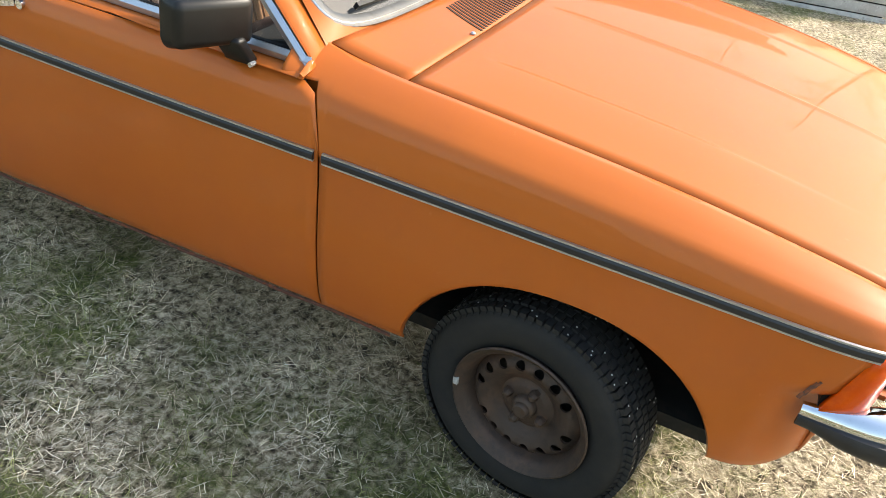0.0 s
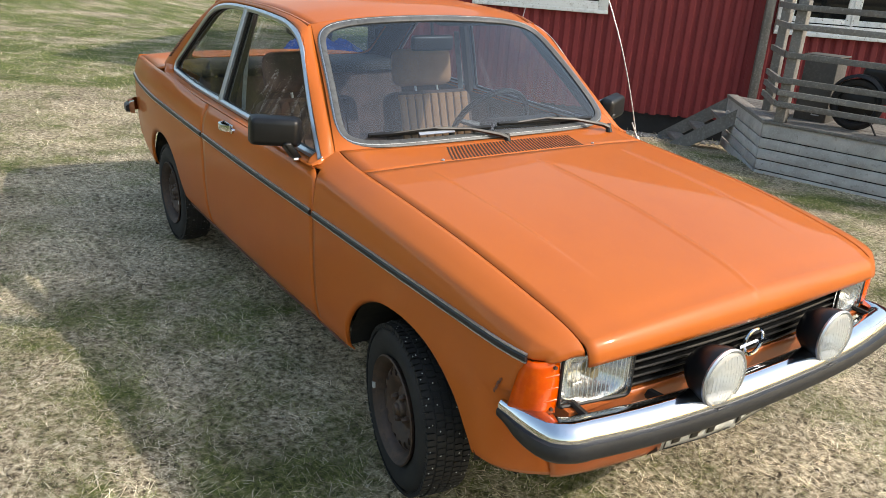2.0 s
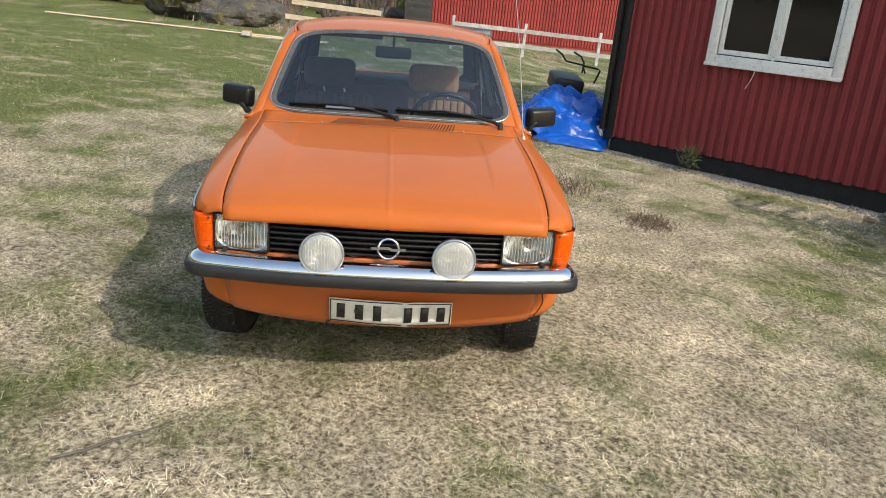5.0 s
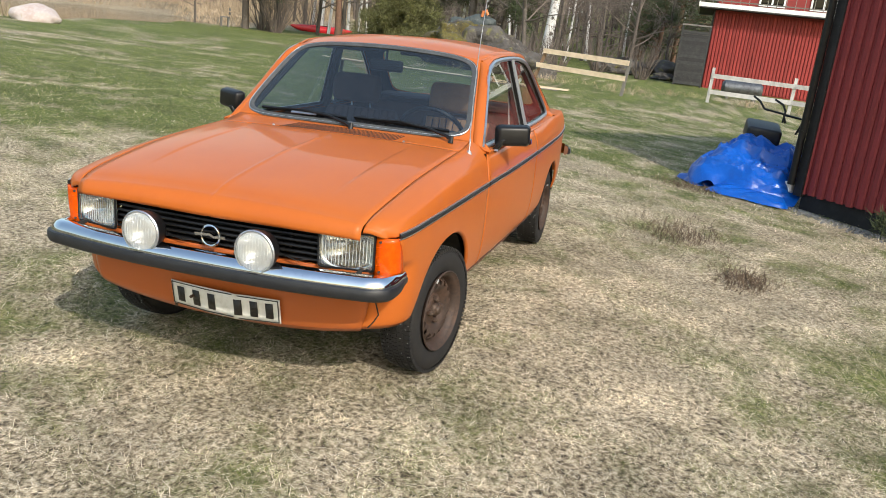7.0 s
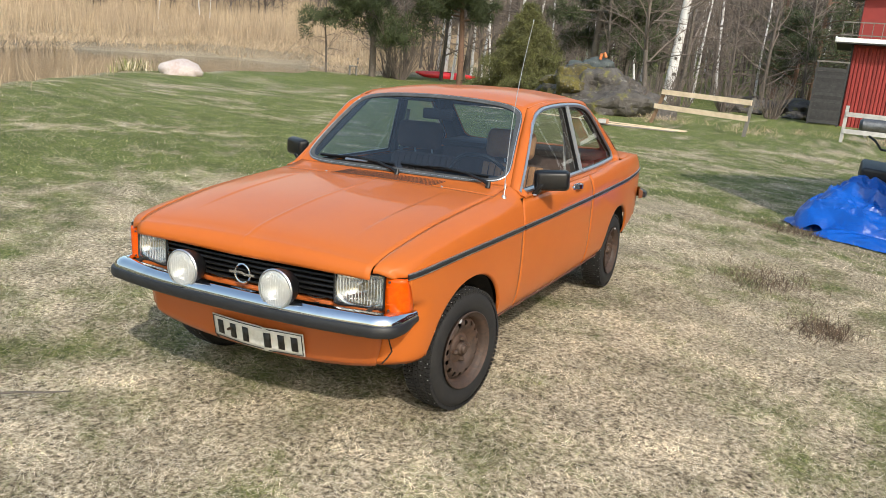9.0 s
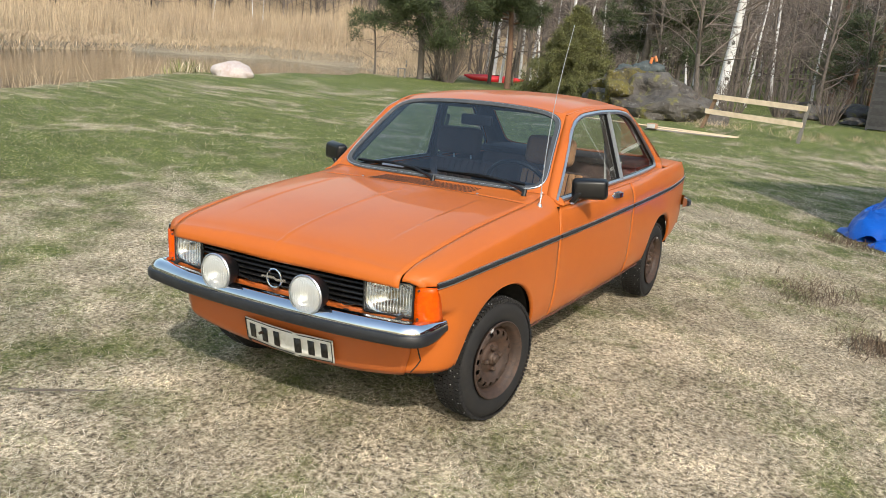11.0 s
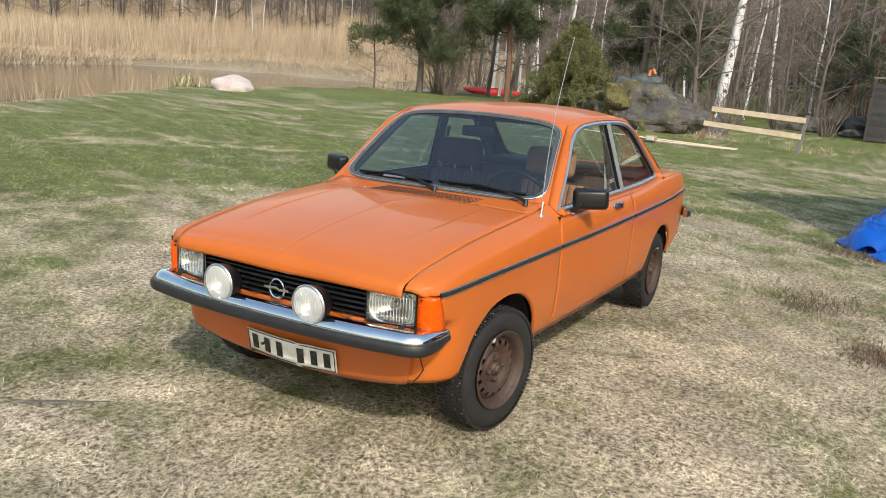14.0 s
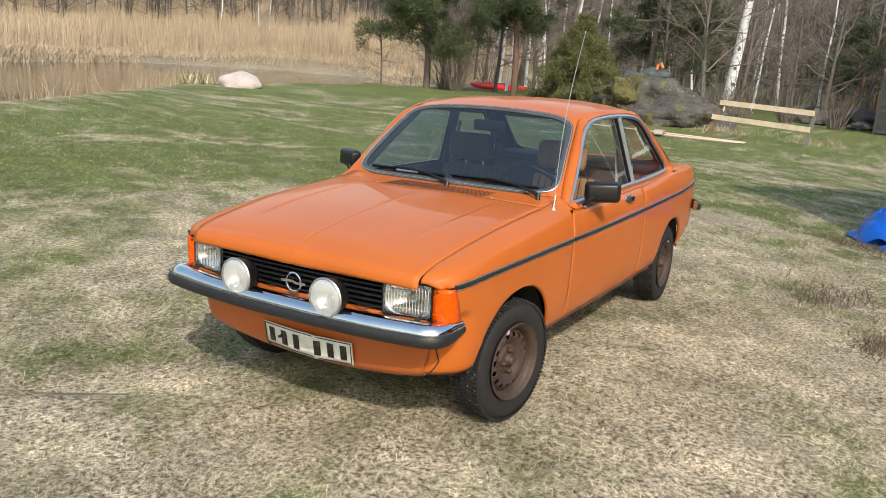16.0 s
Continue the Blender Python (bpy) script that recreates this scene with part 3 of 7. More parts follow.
    box_part("clamp", (0.660, 0.735, cy - 0.022, cy + 0.022, 0.530, 0.5475), BLACK, lamp, bevel=0.004)
for cy in (-0.222, 0.234):
    link_mesh("lamp_wire", *tube([(0.64, cy + 0.02, 0.62), (0.63, cy + 0.06, 0.60), (0.625, cy + 0.11, 0.585), (0.60, cy + 0.15, 0.59)], 0.0025, 5), BLACK, car)

# number plate, slightly bent; its characters are plain bars
plate = new("number_plate")
plate.parent = car
plate["label"] = "dented white number plate with dark bars"


def plate_point(u, v):
    y = -0.200 + 0.458 * u
    bend = 0.012 * math.sin(math.pi * u) + 0.008 * math.exp(-((u - 0.62) / 0.05) ** 2)
    z = 0.308 + 0.098 * v - 0.006 * math.sin(math.pi * u) ** 2 * (1 - v) - 0.003 * math.sin(math.pi * u)
    return (0.578 + bend - 0.012 * (1 - v) * 1.6, y, z)


n, m = 31, 5
link_mesh("sheet", [plate_point(i / (n - 1), j / (m - 1)) for i in range(n) for j in range(m)], grid_faces(n, m), PLATE, plate)
solidify(plate.children[0], 0.003)


def plate_bar(u0, u1, v0, v1, name="dark_bar"):
    verts = []
    for u in np.linspace(u0, u1, 4):
        for v in (v0, v1):
            p = plate_point(u, v)
            verts.append((p[0] + 0.0040, p[1], p[2]))
    solidify(link_mesh(name, verts, grid_faces(4, 2), INK, plate), 0.0015)


for u0 in (0.055, 0.205, 0.350, 0.600, 0.735, 0.870):
    plate_bar(u0 + 0.008, u0 + 0.074, 0.18, 0.80)
for u0, u1, v0, v1 in ((0.01, 0.99, 0.93, 0.965), (0.01, 0.99, 0.03, 0.065), (0.008, 0.016, 0.05, 0.95), (0.984, 0.992, 0.05, 0.95)):
    plate_bar(u0, u1, v0, v1, "edge_line")
link_mesh("bolt", *tube([(0.565, -0.10, 0.36), (0.598, -0.10, 0.36)], 0.006, 8), RUST_LIGHT, plate)
link_mesh("tow_hook", *tube([(0.50, -0.21, 0.30), (0.53, -0.21, 0.285), (0.545, -0.20, 0.30), (0.53, -0.19, 0.312)], 0.006, 6), RUST, car)

# ---- doors, side windows, greenhouse ----


def tumble(x, z, out=0.0):
    return 0.664 - (z - 0.88) * 0.29 + out - 0.012 * smooth01((-1.9 - x) / 0.5)


DLO = [(-0.556, 0.874, 0.02), (-0.735, 1.020, 0.3), (-0.945, 1.228, 0.07), (-1.09, 1.272, 0.16), (-1.40, 1.289, 0.3), (-1.75, 1.286, 0.3), (-1.955, 1.258, 0.12), (-2.13, 1.140, 0.3), (-2.372, 0.962, 0.10), (-2.372, 0.906, 0.07), (-1.95, 0.889, 0.3), (-1.10, 0.878, 0.3)]
dlo = rounded(DLO)


def inset2d(poly, d):
    """Closed outline moved inwards by d."""
    n = len(poly)
    area = sum(poly[i - 1][0] * poly[i][1] - poly[i][0] * poly[i - 1][1] for i in range(n)) / 2
    out = []
    for i in range(n):
        t = poly[(i + 1) % n] - poly[i - 1]
        t = t / (np.linalg.norm(t) + 1e-9)
        nrm = np.array([-t[1], t[0]]) * (1 if area > 0 else -1)
        out.append(poly[i] + nrm * d)
    return np.array(out)


def b_post(z):
    return -1.600 + (z - 0.89) * 0.15


front_win = rounded([(-0.592, 0.891, 0.02), (-0.756, 1.025, 0.3), (-0.965, 1.218, 0.06), (-1.10, 1.256, 0.16), (-1.33, 1.270, 0.2), (b_post(1.27) + 0.026, 1.273, 0.02), (b_post(0.9) + 0.026, 0.899, 0.02), (-1.10, 0.894, 0.3)])
rear_win = rounded([(b_post(0.9) - 0.026, 0.903, 0.02), (b_post(1.27) - 0.026, 1.271, 0.02), (-1.75, 1.270, 0.2), (-1.935, 1.246, 0.10), (-2.11, 1.132, 0.3), (-2.348, 0.958, 0.08), (-2.348, 0.922, 0.05), (-1.95, 0.904, 0.3)])


def ws_edge(t):
    """The windscreen's side edge, t from base to top."""
    return np.array([-0.565 - 0.44 * t + 0.012 * math.sin(math.pi * t), 0.618 - 0.112 * t, 0.905 + 0.362 * t])


roof_half = curve([(-0.97, 0.505), (-1.2, 0.528), (-1.6, 0.532), (-1.9, 0.525), (-2.06, 0.515)])
roof_edge_z = curve([(-0.97, 1.262), (-1.15, 1.292), (-1.4, 1.305), (-1.75, 1.305), (-1.95, 1.287), (-2.06, 1.262)])


def c_edge(t):
    """The rear edge of the roof pillar, t from roof to waist."""
    return np.array([-2.055 - 0.74 * t + 0.205 * t * t, 0.517 + 0.122 * t, 1.265 - 0.345 * t])


def outer_of(p):
    """For a point of the window outline, the matching point on the pillar's, roof's or waist's outer edge."""
    x, z = p
    belt = 0.902
    if x > -1.02 and z > 0.885:
        t = np.clip((z - 0.885) / (1.245 - 0.885), 0, 1)
        return ws_edge(t)
    if z > 1.24 and x > -1.93:
        return np.array([x, roof_half(x) + 0.004, roof_edge_z(x)])
    if x < -1.90 and z > 0.925:
        t = np.clip((1.262 - z) / (1.262 - 0.925), 0, 1)
        return c_edge(t)
    return np.array([x, side_y(x, top_z(x)) - 0.002, top_z(x) + 0.001])


for s in (1, -1):
    # pillars and roof edge round the side windows
    verts, rows = [], 5
    for p in dlo:
        a = np.array([p[0], tumble(*p), p[1]])
        b = outer_of(p)
        for j in range(rows):
            t = j / (rows - 1)
            q = a * (1 - t) + b * t
            q[1] += (0.010 + 0.014 * smooth01((q[0] + 1.02) / 0.1)) * math.sin(math.pi * t) ** 0.8
            verts.append((q[0], s * q[1], q[2]))
    k = len(dlo)
    faces = []
    for i in range(k):
        for j in range(rows - 1):
            q = (i * rows + j, ((i + 1) % k) * rows + j, ((i + 1) % k) * rows + j + 1, i * rows + j + 1)
            faces.append(q if s > 0 else q[::-1])
    link_mesh("pillar_lining", [(v[0], v[1] - s * 0.012, v[2] - 0.010) for v in verts], faces, HEADLINER, car)
    ob = link_mesh("pillar_frame", verts, faces, PAINT, car, "orange roof pillars round the side windows", angle=50)
    solidify(ob, 0.005)
    # bright frame all round, post between the panes
    path = [(p[0], s * (tumble(*p) + 0.004), p[1]) for p in inset2d(dlo, 0.010)]
    v, f = sweep(path, [(0, s * 0.96, 0.28)] * len(path), [(-0.011, -0.004), (0.011, -0.004), (0.011, 0.004), (0.0, 0.009), (-0.011, 0.004)], closed=True)
    link_mesh("window_trim", v, f, BRIGHT, car, "bright metal window surround", angle=40)
    path = [(b_post(z), s * (tumble(b_post(z), z) + 0.004), z) for z in np.linspace(0.893, 1.282, 6)]
    v, f = sweep(path, [(0, s * 0.96, 0.28)] * 6, [(-0.020, -0.004), (0.020, -0.004), (0.020, 0.005), (0.006, 0.010), (-0.006, 0.010), (-0.020, 0.005)])
    link_mesh("door_post", v, f, SATIN, car, "bright metal door post")
    for name, outline in (("door_window", front_win), ("quarter_window", rear_win)):
        win = link_mesh(name, [(p[0], s * (tumble(*p) - 0.008), p[1]) for p in outline], [tuple(range(len(outline)))[:: -s]], GLASS_SIDE, car, smooth=False)
        win.visible_shadow = False
        path = [(p[0], s * (tumble(*p) - 0.004), p[1]) for p in inset2d(outline, 0.001)]
        link_mesh("seal", *tube(path, 0.006, 5, closed=True), BLACK, win)
    # door below the waist
    door = side_panel("door", DOOR_R + 0.0025, DOOR_F - 0.0025, s, 40, label="orange door with a black waist strip")
    hx, hz = -1.335, 0.842
    hy = side_y(hx, hz)
    recess = box_part("handle_recess", (hx - 0.055, hx + 0.055, s * (hy - 0.004) if s > 0 else s * (hy + 0.003), s * (hy + 0.003) if s > 0 else s * (hy - 0.004), hz - 0.016, hz + 0.016), CHROME, door, bevel=0.002)
    link_mesh("door_handle", *sweep([(hx - 0.05 + 0.1 * i / 8, s * (hy + 0.006 + 0.024 * math.sin(math.pi * min(1, max(0, i / 8))) ** 0.5), hz + 0.002) for i in range(9)], [(0, 0, 1)] * 9, [(-0.005, -0.012), (0.005, -0.012), (0.006, 0), (0.005, 0.012), (-0.005, 0.012)]), CHROME, door, "chrome door handle", angle=50)
    link_mesh("lock_button", *tube([(hx + 0.068, s * (hy - 0.002), hz - 0.004), (hx + 0.068, s * (hy + 0.010), hz - 0.004)], 0.010, 12), CHROME, door)
    # vents down the rear pillar: dark strips on the paint stand for the shaded gaps
    vents = new("pillar_vent")
    vents.parent = car
    for i in range(15):
        z = 1.168 - 0.205 * (i + 0.5) / 15
        w = np.array([-1.955 - (1.258 - z) * 1.409, tumble(-2.2, z), z])
        e = c_edge((1.262 - z) / 0.337)
        e[2] = z
        p, q = w + (e - w) * 0.50, w + (e - w) * 0.93
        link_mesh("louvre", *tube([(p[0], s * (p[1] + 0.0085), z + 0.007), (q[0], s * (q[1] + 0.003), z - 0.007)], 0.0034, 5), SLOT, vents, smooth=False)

    # waist strips: black rubber with a thin bright edge
    def strip(x0, x1, n):
        P, U = [], []
        for x in np.linspace(x0, x1, n):
            z = strip_z(x)
            P.append((x, s * (half_width(x) if x > DOOR_F else side_y(x, z)), z))
            U.append((0, s, 0))
        holder = new("waist_strip")
        holder.parent = car
        pr = [(-0.0090, 0.0), (0.0090, 0.0), (0.0082, 0.006), (0.0045, 0.009), (-0.0045, 0.009), (-0.0082, 0.006)]
        link_mesh("rubber", *sweep(P, U, pr), RUBBER, holder, "black rubber waist strip")
        for dz in (-0.0103, 0.0103):
            Q = [(p[0], p[1], p[2] + dz) for p in P]
            link_mesh("edge_trim", *sweep(Q, U, [(-0.0018, 0), (0.0018, 0), (0.0018, 0.006), (-0.0018, 0.006)]), BRIGHT, holder)

    strip(DOOR_F + 0.010, 0.538, 30)
    strip(DOOR_R + 0.012, DOOR_F - 0.010, 20)
    strip(-3.262, DOOR_R - 0.012, 30)

# windscreen with rounded corners, seal and bright moulding


def screen_point(u, v):
    b = np.array([-0.525 - 0.040 * u * u, 0.618 * u, 0.915 - 0.008 * u * u])
    t = np.array([-0.972 - 0.030 * u * u, 0.506 * u, 1.296 - 0.030 * u * u])
    p = b * (1 - v) + t * v
    bow = 0.014 * math.sin(math.pi * v)
    return (p[0] + bow * 0.6, p[1], p[2] + bow * 0.8)


def patch(fn, n_exp, rings, sides, margin):
    """A surface patch with a rounded outline: concentric rings of a superellipse."""
    verts = [fn(0, 0.5)]
    for r in range(1, rings + 1):
        k = r / rings * (1 - margin)
        for i in range(sides):
            a = 2 * math.pi * i / sides
            c, q = math.cos(a), math.sin(a)
            d = (abs(c) ** n_exp + abs(q) ** n_exp) ** (-1 / n_exp)
            verts.append(fn(k * d * c, 0.5 + 0.5 * k * d * q))
    faces = [(0, 1 + i, 1 + (i + 1) % sides) for i in range(sides)]
    for r in range(rings - 1):
        o = 1 + r * sides
        faces += [(o + i, o + sides + i, o + sides + (i + 1) % sides, o + (i + 1) % sides) for i in range(sides)]
    return verts, faces


SIDES = 160
v, f = patch(screen_point, 8, 10, SIDES, 0.03)
screen = link_mesh("windscreen", v, f, GLASS, car, "curved windscreen tinted blue for the sky's reflection")
screen.visible_shadow = False
ringp = v[-SIDES:]
nrm = Vector((0.62, 0, 0.78))
link_mesh("screen_seal", *sweep(ringp, [nrm] * SIDES, [(-0.016, -0.006), (0.014, -0.006), (0.014, 0.005), (0.002, 0.010), (-0.016, 0.005)], closed=True), RUBBER_GREY, screen, "dull grey rubber windscreen seal", angle=40)
v2, _ = patch(screen_point, 8, 1, SIDES, 0.016)
link_mesh("screen_moulding", *sweep(v2[-SIDES:], [nrm] * SIDES, [(-0.0024, 0.004), (0.0024, 0.004), (0.0024, 0.008), (0.0, 0.0098), (-0.0024, 0.008)], closed=True), BRIGHT, screen, "bright windscreen moulding", angle=40)
# painted frame between the moulding and the pillars
v3, _ = patch(screen_point, 8, 1, SIDES, 0.010)
inner = v3[-SIDES:]
outer = []
for i in range(SIDES):
    a = 2 * math.pi * i / SIDES
    c, q = math.cos(a), math.sin(a)
    d = 1 / max(abs(c), abs(q))
    outer.append(screen_point(d * c * 1.006, 0.5 + 0.5 * d * q * 1.01))
inner = [(p[0] + 0.0045, p[1], p[2] + 0.0055) for p in inner]
link_mesh("screen_frame", inner + outer, [(i, (i + 1) % SIDES, SIDES + (i + 1) % SIDES, SIDES + i) for i in range(SIDES)], PAINT, car)

# roof
nx, ny = 33, 29
verts = []
for i in range(nx):
    x = -0.965 - (2.055 - 0.965) * i / (nx - 1)
    for j in range(ny):
        u = -1 + 2 * j / (ny - 1)
        w, e = roof_half(x), roof_edge_z(x)
        crown = 0.046 - 0.010 * smooth01((-1.3 - x) / -0.35) if x > -1.3 else 0.046
        verts.append((x - 0.028 * u * u * smooth01((x + 1.3) / 0.33), u * w, e + crown * (1 - abs(u) ** 2.6)))
solidify(link_mesh("roof", verts, grid_faces(nx, ny, flip=True), PAINT, car, "smooth orange roof"), 0.005)
for s in (1, -1):
    path = [(x, s * (roof_half(x) + 0.008), roof_edge_z(x) - 0.004) for x in np.linspace(-1.0, -2.03, 24)]
    link_mesh("drip_rail", *tube(path, 0.006, 6), PAINT, car)

# back window, boot, tail


def back_point(u, v):
    b = np.array([-2.60 + 0.03 * u * u, 0.600 * u, 0.928])
    t = np.array([-2.055 - 0.0 * u * u, 0.515 * u, 1.306 - 0.046 * abs(u) ** 2.6])
    p = b * (1 - v) + t * v
    return tuple(p)


v, f = patch(back_point, 9, 6, 96, 0.10)
back = link_mesh("back_window", v, [q[::-1] for q in f], GLASS_SIDE, car)
back.visible_shadow = False
inner = v[-96:]
outer = []
for i in range(96):
    a = 2 * math.pi * i / 96
    c, q = math.cos(a), math.sin(a)
    d = 1 / max(abs(c), abs(q))
    outer.append(back_point(d * c * 1.01, 0.5 + 0.5 * d * q))
link_mesh("back_window_lining", [(p[0] + 0.012, p[1], p[2] - 0.010) for p in inner + outer], [((i + 1) % 96, i, 96 + i, 96 + (i + 1) % 96) for i in range(96)], HEADLINER, car)
link_mesh("back_window_frame", inner + outer, [((i + 1) % 96, i, 96 + i, 96 + (i + 1) % 96) for i in range(96)], PAINT, car)
for s in (1, -1):
    verts = []
    for i in range(7):
        t = i / 6
        a = c_edge(t)
        b = np.array(back_point(1.0, 1 - t))
        for j in range(4):
            q = a + (b - a) * j / 3
            verts.append((q[0], s * q[1], q[2]))
    link_mesh("rear_pillar", verts, grid_faces(7, 4, flip=s > 0), PAINT, car)
    link_mesh("rear_pillar_lining", [(v[0] + 0.012, v[1] - s * 0.008, v[2] - 0.008) for v in verts], grid_faces(7, 4, flip=s > 0), HEADLINER, car)
verts = []
for i in range(15):
    x = -2.50 - (3.262 - 2.50) * i / 14
    for j in range(21):
        u = -1 + 2 * j / 20
        e = top_z(x)
        verts.append((x, u * (side_y(x, e) - 0.001), e + 0.020 * (1 - abs(u) ** 4) * (1 if i < 13 else 0.5)))
solidify(link_mesh("boot_lid", verts, grid_faces(15, 21, flip=True), PAINT, car), 0.005)
verts = []
for i in range(17):
    u = -1 + 2 * i / 16
    for j in range(9):
        z = 0.40 + (0.875 - 0.40) * j / 8
        verts.append((-3.268 - 0.025 * (1 - u * u), u * side_y(-3.27, z), z))
solidify(link_mesh("tail_panel", verts, grid_faces(17, 9), PAINT, car), 0.005)
path = [(-3.33 + 0.03 * (abs(y) / 0.6) ** 3, y, 0) for y in np.linspace(-0.62, 0.62, 21)]
path = [(-3.16, -0.695, 0), (-3.24, -0.69, 0), (-3.29, -0.665, 0)] + path + [(-3.29, 0.665, 0), (-3.24, 0.69, 0), (-3.16, 0.695, 0)]
rear_bumper = new("rear_bumper")
rear_bumper.parent = car
link_mesh("chrome_bar", *sweep(path, [(0, 0, 1)] * len(path), [(0.006, 0.545), (-0.02, 0.555), (-0.028, 0.585), (-0.02, 0.612), (0.006, 0.622)]), CHROME, rear_bumper, angle=50)
link_mesh("rubber_strip", *sweep(path, [(0, 0, 1)] * len(path), [(-0.042, 0.560), (-0.022, 0.556), (-0.022, 0.600), (-0.032, 0.602), (-0.042, 0.592)]), RUBBER, rear_bumper)

# underbody, wheel wells
box_part("underbody", (-3.15, 0.44, -0.60, 0.60, 0.30, 0.335), DARK, car)
box_part("engine_bay", (-0.44, 0.53, -0.40, 0.40, 0.336, 0.66), DARK, car)
box_part("bulkhead", (-0.53, -0.50, -0.66, 0.66, 0.336, 0.86), DARK, car)
for cx in (0.03, -2.40):
    for s in (1, -1):
        verts = []
        n = 25
        for i in range(n):
            a = math.pi * (0.035 + 0.93 * i / (n - 1))
            for y in (0.40, 0.69):
                verts.append((cx + 0.352 * math.cos(a), s * y, 0.30 + 0.322 * math.sin(a)))
        faces = grid_faces(n, 2, flip=s < 0)
        faces.append([2 * i for i in range(n)])
        link_mesh("wheel_well", verts, faces, DARK, car, smooth=False)
link_mesh("exhaust_pipe", *tube([(0.2, 0.12, 0.25), (-1.2, 0.15, 0.22), (-2.2, 0.2, 0.24), (-3.2, 0.3, 0.25)], 0.02, 8), RUST, car)
link_mesh("front_axle", *tube([(0, -0.58, 0.27), (0, 0.58, 0.27)], 0.04, 8), DARK, car)
link_mesh("rear_axle", *tube([(-2.395, -0.58, 0.285), (-2.395, 0.58, 0.285)], 0.05, 8), DARK, car)

# ---- wheels ----
TR, TW = 0.279, 0.152


def make_wheel():
    """A wheel about the y axis, its outer face towards +y, centred on the tyre."""
    w = new("wheel")
    h = TW / 2
    prof = [(0.168, -h + 0.012), (0.19, -h + 0.002), (0.235, -h - 0.003), (0.256, -h + 0.004), (0.270, -h + 0.018), (0.2765, -h + 0.034), (TR, -0.03), (TR, 0.03), (0.2765, h - 0.034), (0.270, h - 0.018), (0.256, h - 0.004), (0.235, h + 0.003), (0.205, h + 0.001), (0.19, h - 0.003), (0.172, h - 0.012)]
    tyre = link_mesh("tyre", *lathe(prof, 72), TYRE, w, "worn black tyre", angle=60)
    # tread blocks
    verts, faces = [], []
    n = 84
    for row, (y0, y1, sh) in enumerate(((-0.070, -0.045, 0), (-0.040, -0.016, 0.5), (-0.011, 0.011, 0.1), (0.016, 0.040, 0.6), (0.045, 0.070, 0.2))):
        for k in range(n):
            a0, a1 = 2 * math.pi * (k + sh) / n, 2 * math.pi * (k + sh + 0.74) / n
            o = len(verts)
            for r in (TR - 0.012, TR + (0.0045 if abs(y0 + y1) < 0.1 else 0.0005)):
                for a in (a0, a1):
                    for y in (y0, y1):
                        verts.append((r * math.cos(a), y, r * math.sin(a)))
            faces += [tuple(o + i for i in q) for q in ((4, 6, 7, 5), (0, 4, 5, 1), (2, 3, 7, 6), (0, 2, 6, 4), (1, 5, 7, 3))]
    # shoulder blocks
    for side in (-1, 1):
        for k in range(n):
            a0, a1 = 2 * math.pi * (k + 0.2) / n, 2 * math.pi * (k + 0.8) / n
            o = len(verts)
            for r, y in ((0.2785, 0.047), (0.2740, 0.060), (0.259, 0.0742), (0.265, 0.058)):
                for a in (a0, a1):
                    verts.append((r * math.cos(a), side * y, r * math.sin(a)))
            faces += [tuple(o + i for i in q) for q in ((0, 1, 3, 2), (2, 3, 5, 4), (0, 2, 4, 6), (1, 7, 5, 3))]
    link_mesh("tread", verts, faces, TYRE, tyre, smooth=False)
    # winter studs
    verts, faces = [], []
    for k in range(126):
        a, y = 2 * math.pi * (k * 0.618 % 1), (-0.063, -0.030, 0.030, 0.063, 0.052, -0.052)[k % 6]
        r = TR + (0.0055 if abs(y) < 0.045 else 0.0022)
        o = len(verts)
        for i in range(6):
            b = math.pi * i / 3
            da, dy = 0.0023 * math.cos(b) / r, 0.0023 * math.sin(b)
            verts.append((r * math.cos(a + da), y + dy, r * math.sin(a + da)))
        verts.append(((r + 0.0014) * math.cos(a), y, (r + 0.0014) * math.sin(a)))
        faces += [(o + i, o + (i + 1) % 6, o + 6) for i in range(6)]
    link_mesh("studs", verts, faces, WHITE_STUD, tyre, "small pale tyre studs", smooth=False)["kind"] = "stuff"
    # steel rim: stepped lip, well, pierced disc, raised centre
    h = 0.076
    rim = link_mesh("rim", *lathe([(0.165, -h), (0.172, -h), (0.172, -h + 0.008), (0.160, -h + 0.02), (0.150, -0.02), (0.150, 0.025), (0.158, h - 0.022), (0.1635, h - 0.014), (0.170, h - 0.012), (0.177, h - 0.002), (0.180, h + 0.004), (0.176, h + 0.007), (0.170, h + 0.001), (0.164, h - 0.004), (0.156, h - 0.008), (0.150, h - 0.026), (0.147, 0.036), (0.144, 0.032)], 64), RUST, w, "rusty steel wheel rim", angle=50)
    # disc ring with holes
    verts, faces = [], []
    N, r1, r2 = 16, 0.098, 0.1445
    for k in range(N):
        a0, a1 = 2 * math.pi * k / N, 2 * math.pi * (k + 1) / N
        rc, ac = 0.121, (a0 + a1) / 2
        ring = []
        per = 4
        for i in range(per):
            ring.append((r1, a0 + (a1 - a0) * i / per))
        for i in range(per):
            ring.append((r1 + (r2 - r1) * i / per, a1))
        for i in range(per):
            ring.append((r2, a1 + (a0 - a1) * i / per))
        for i in range(per):
            ring.append((r2 + (r1 - r2) * i / per, a0))

        def P(r, a):
            t = (r - r1) / (r2 - r1)
            y = 0.050 + 0.008 * math.sin(math.pi * min(1, t * 1.1)) - 0.016 * t**3
            return (r * math.cos(a), y, r * math.sin(a))

        o = len(verts)
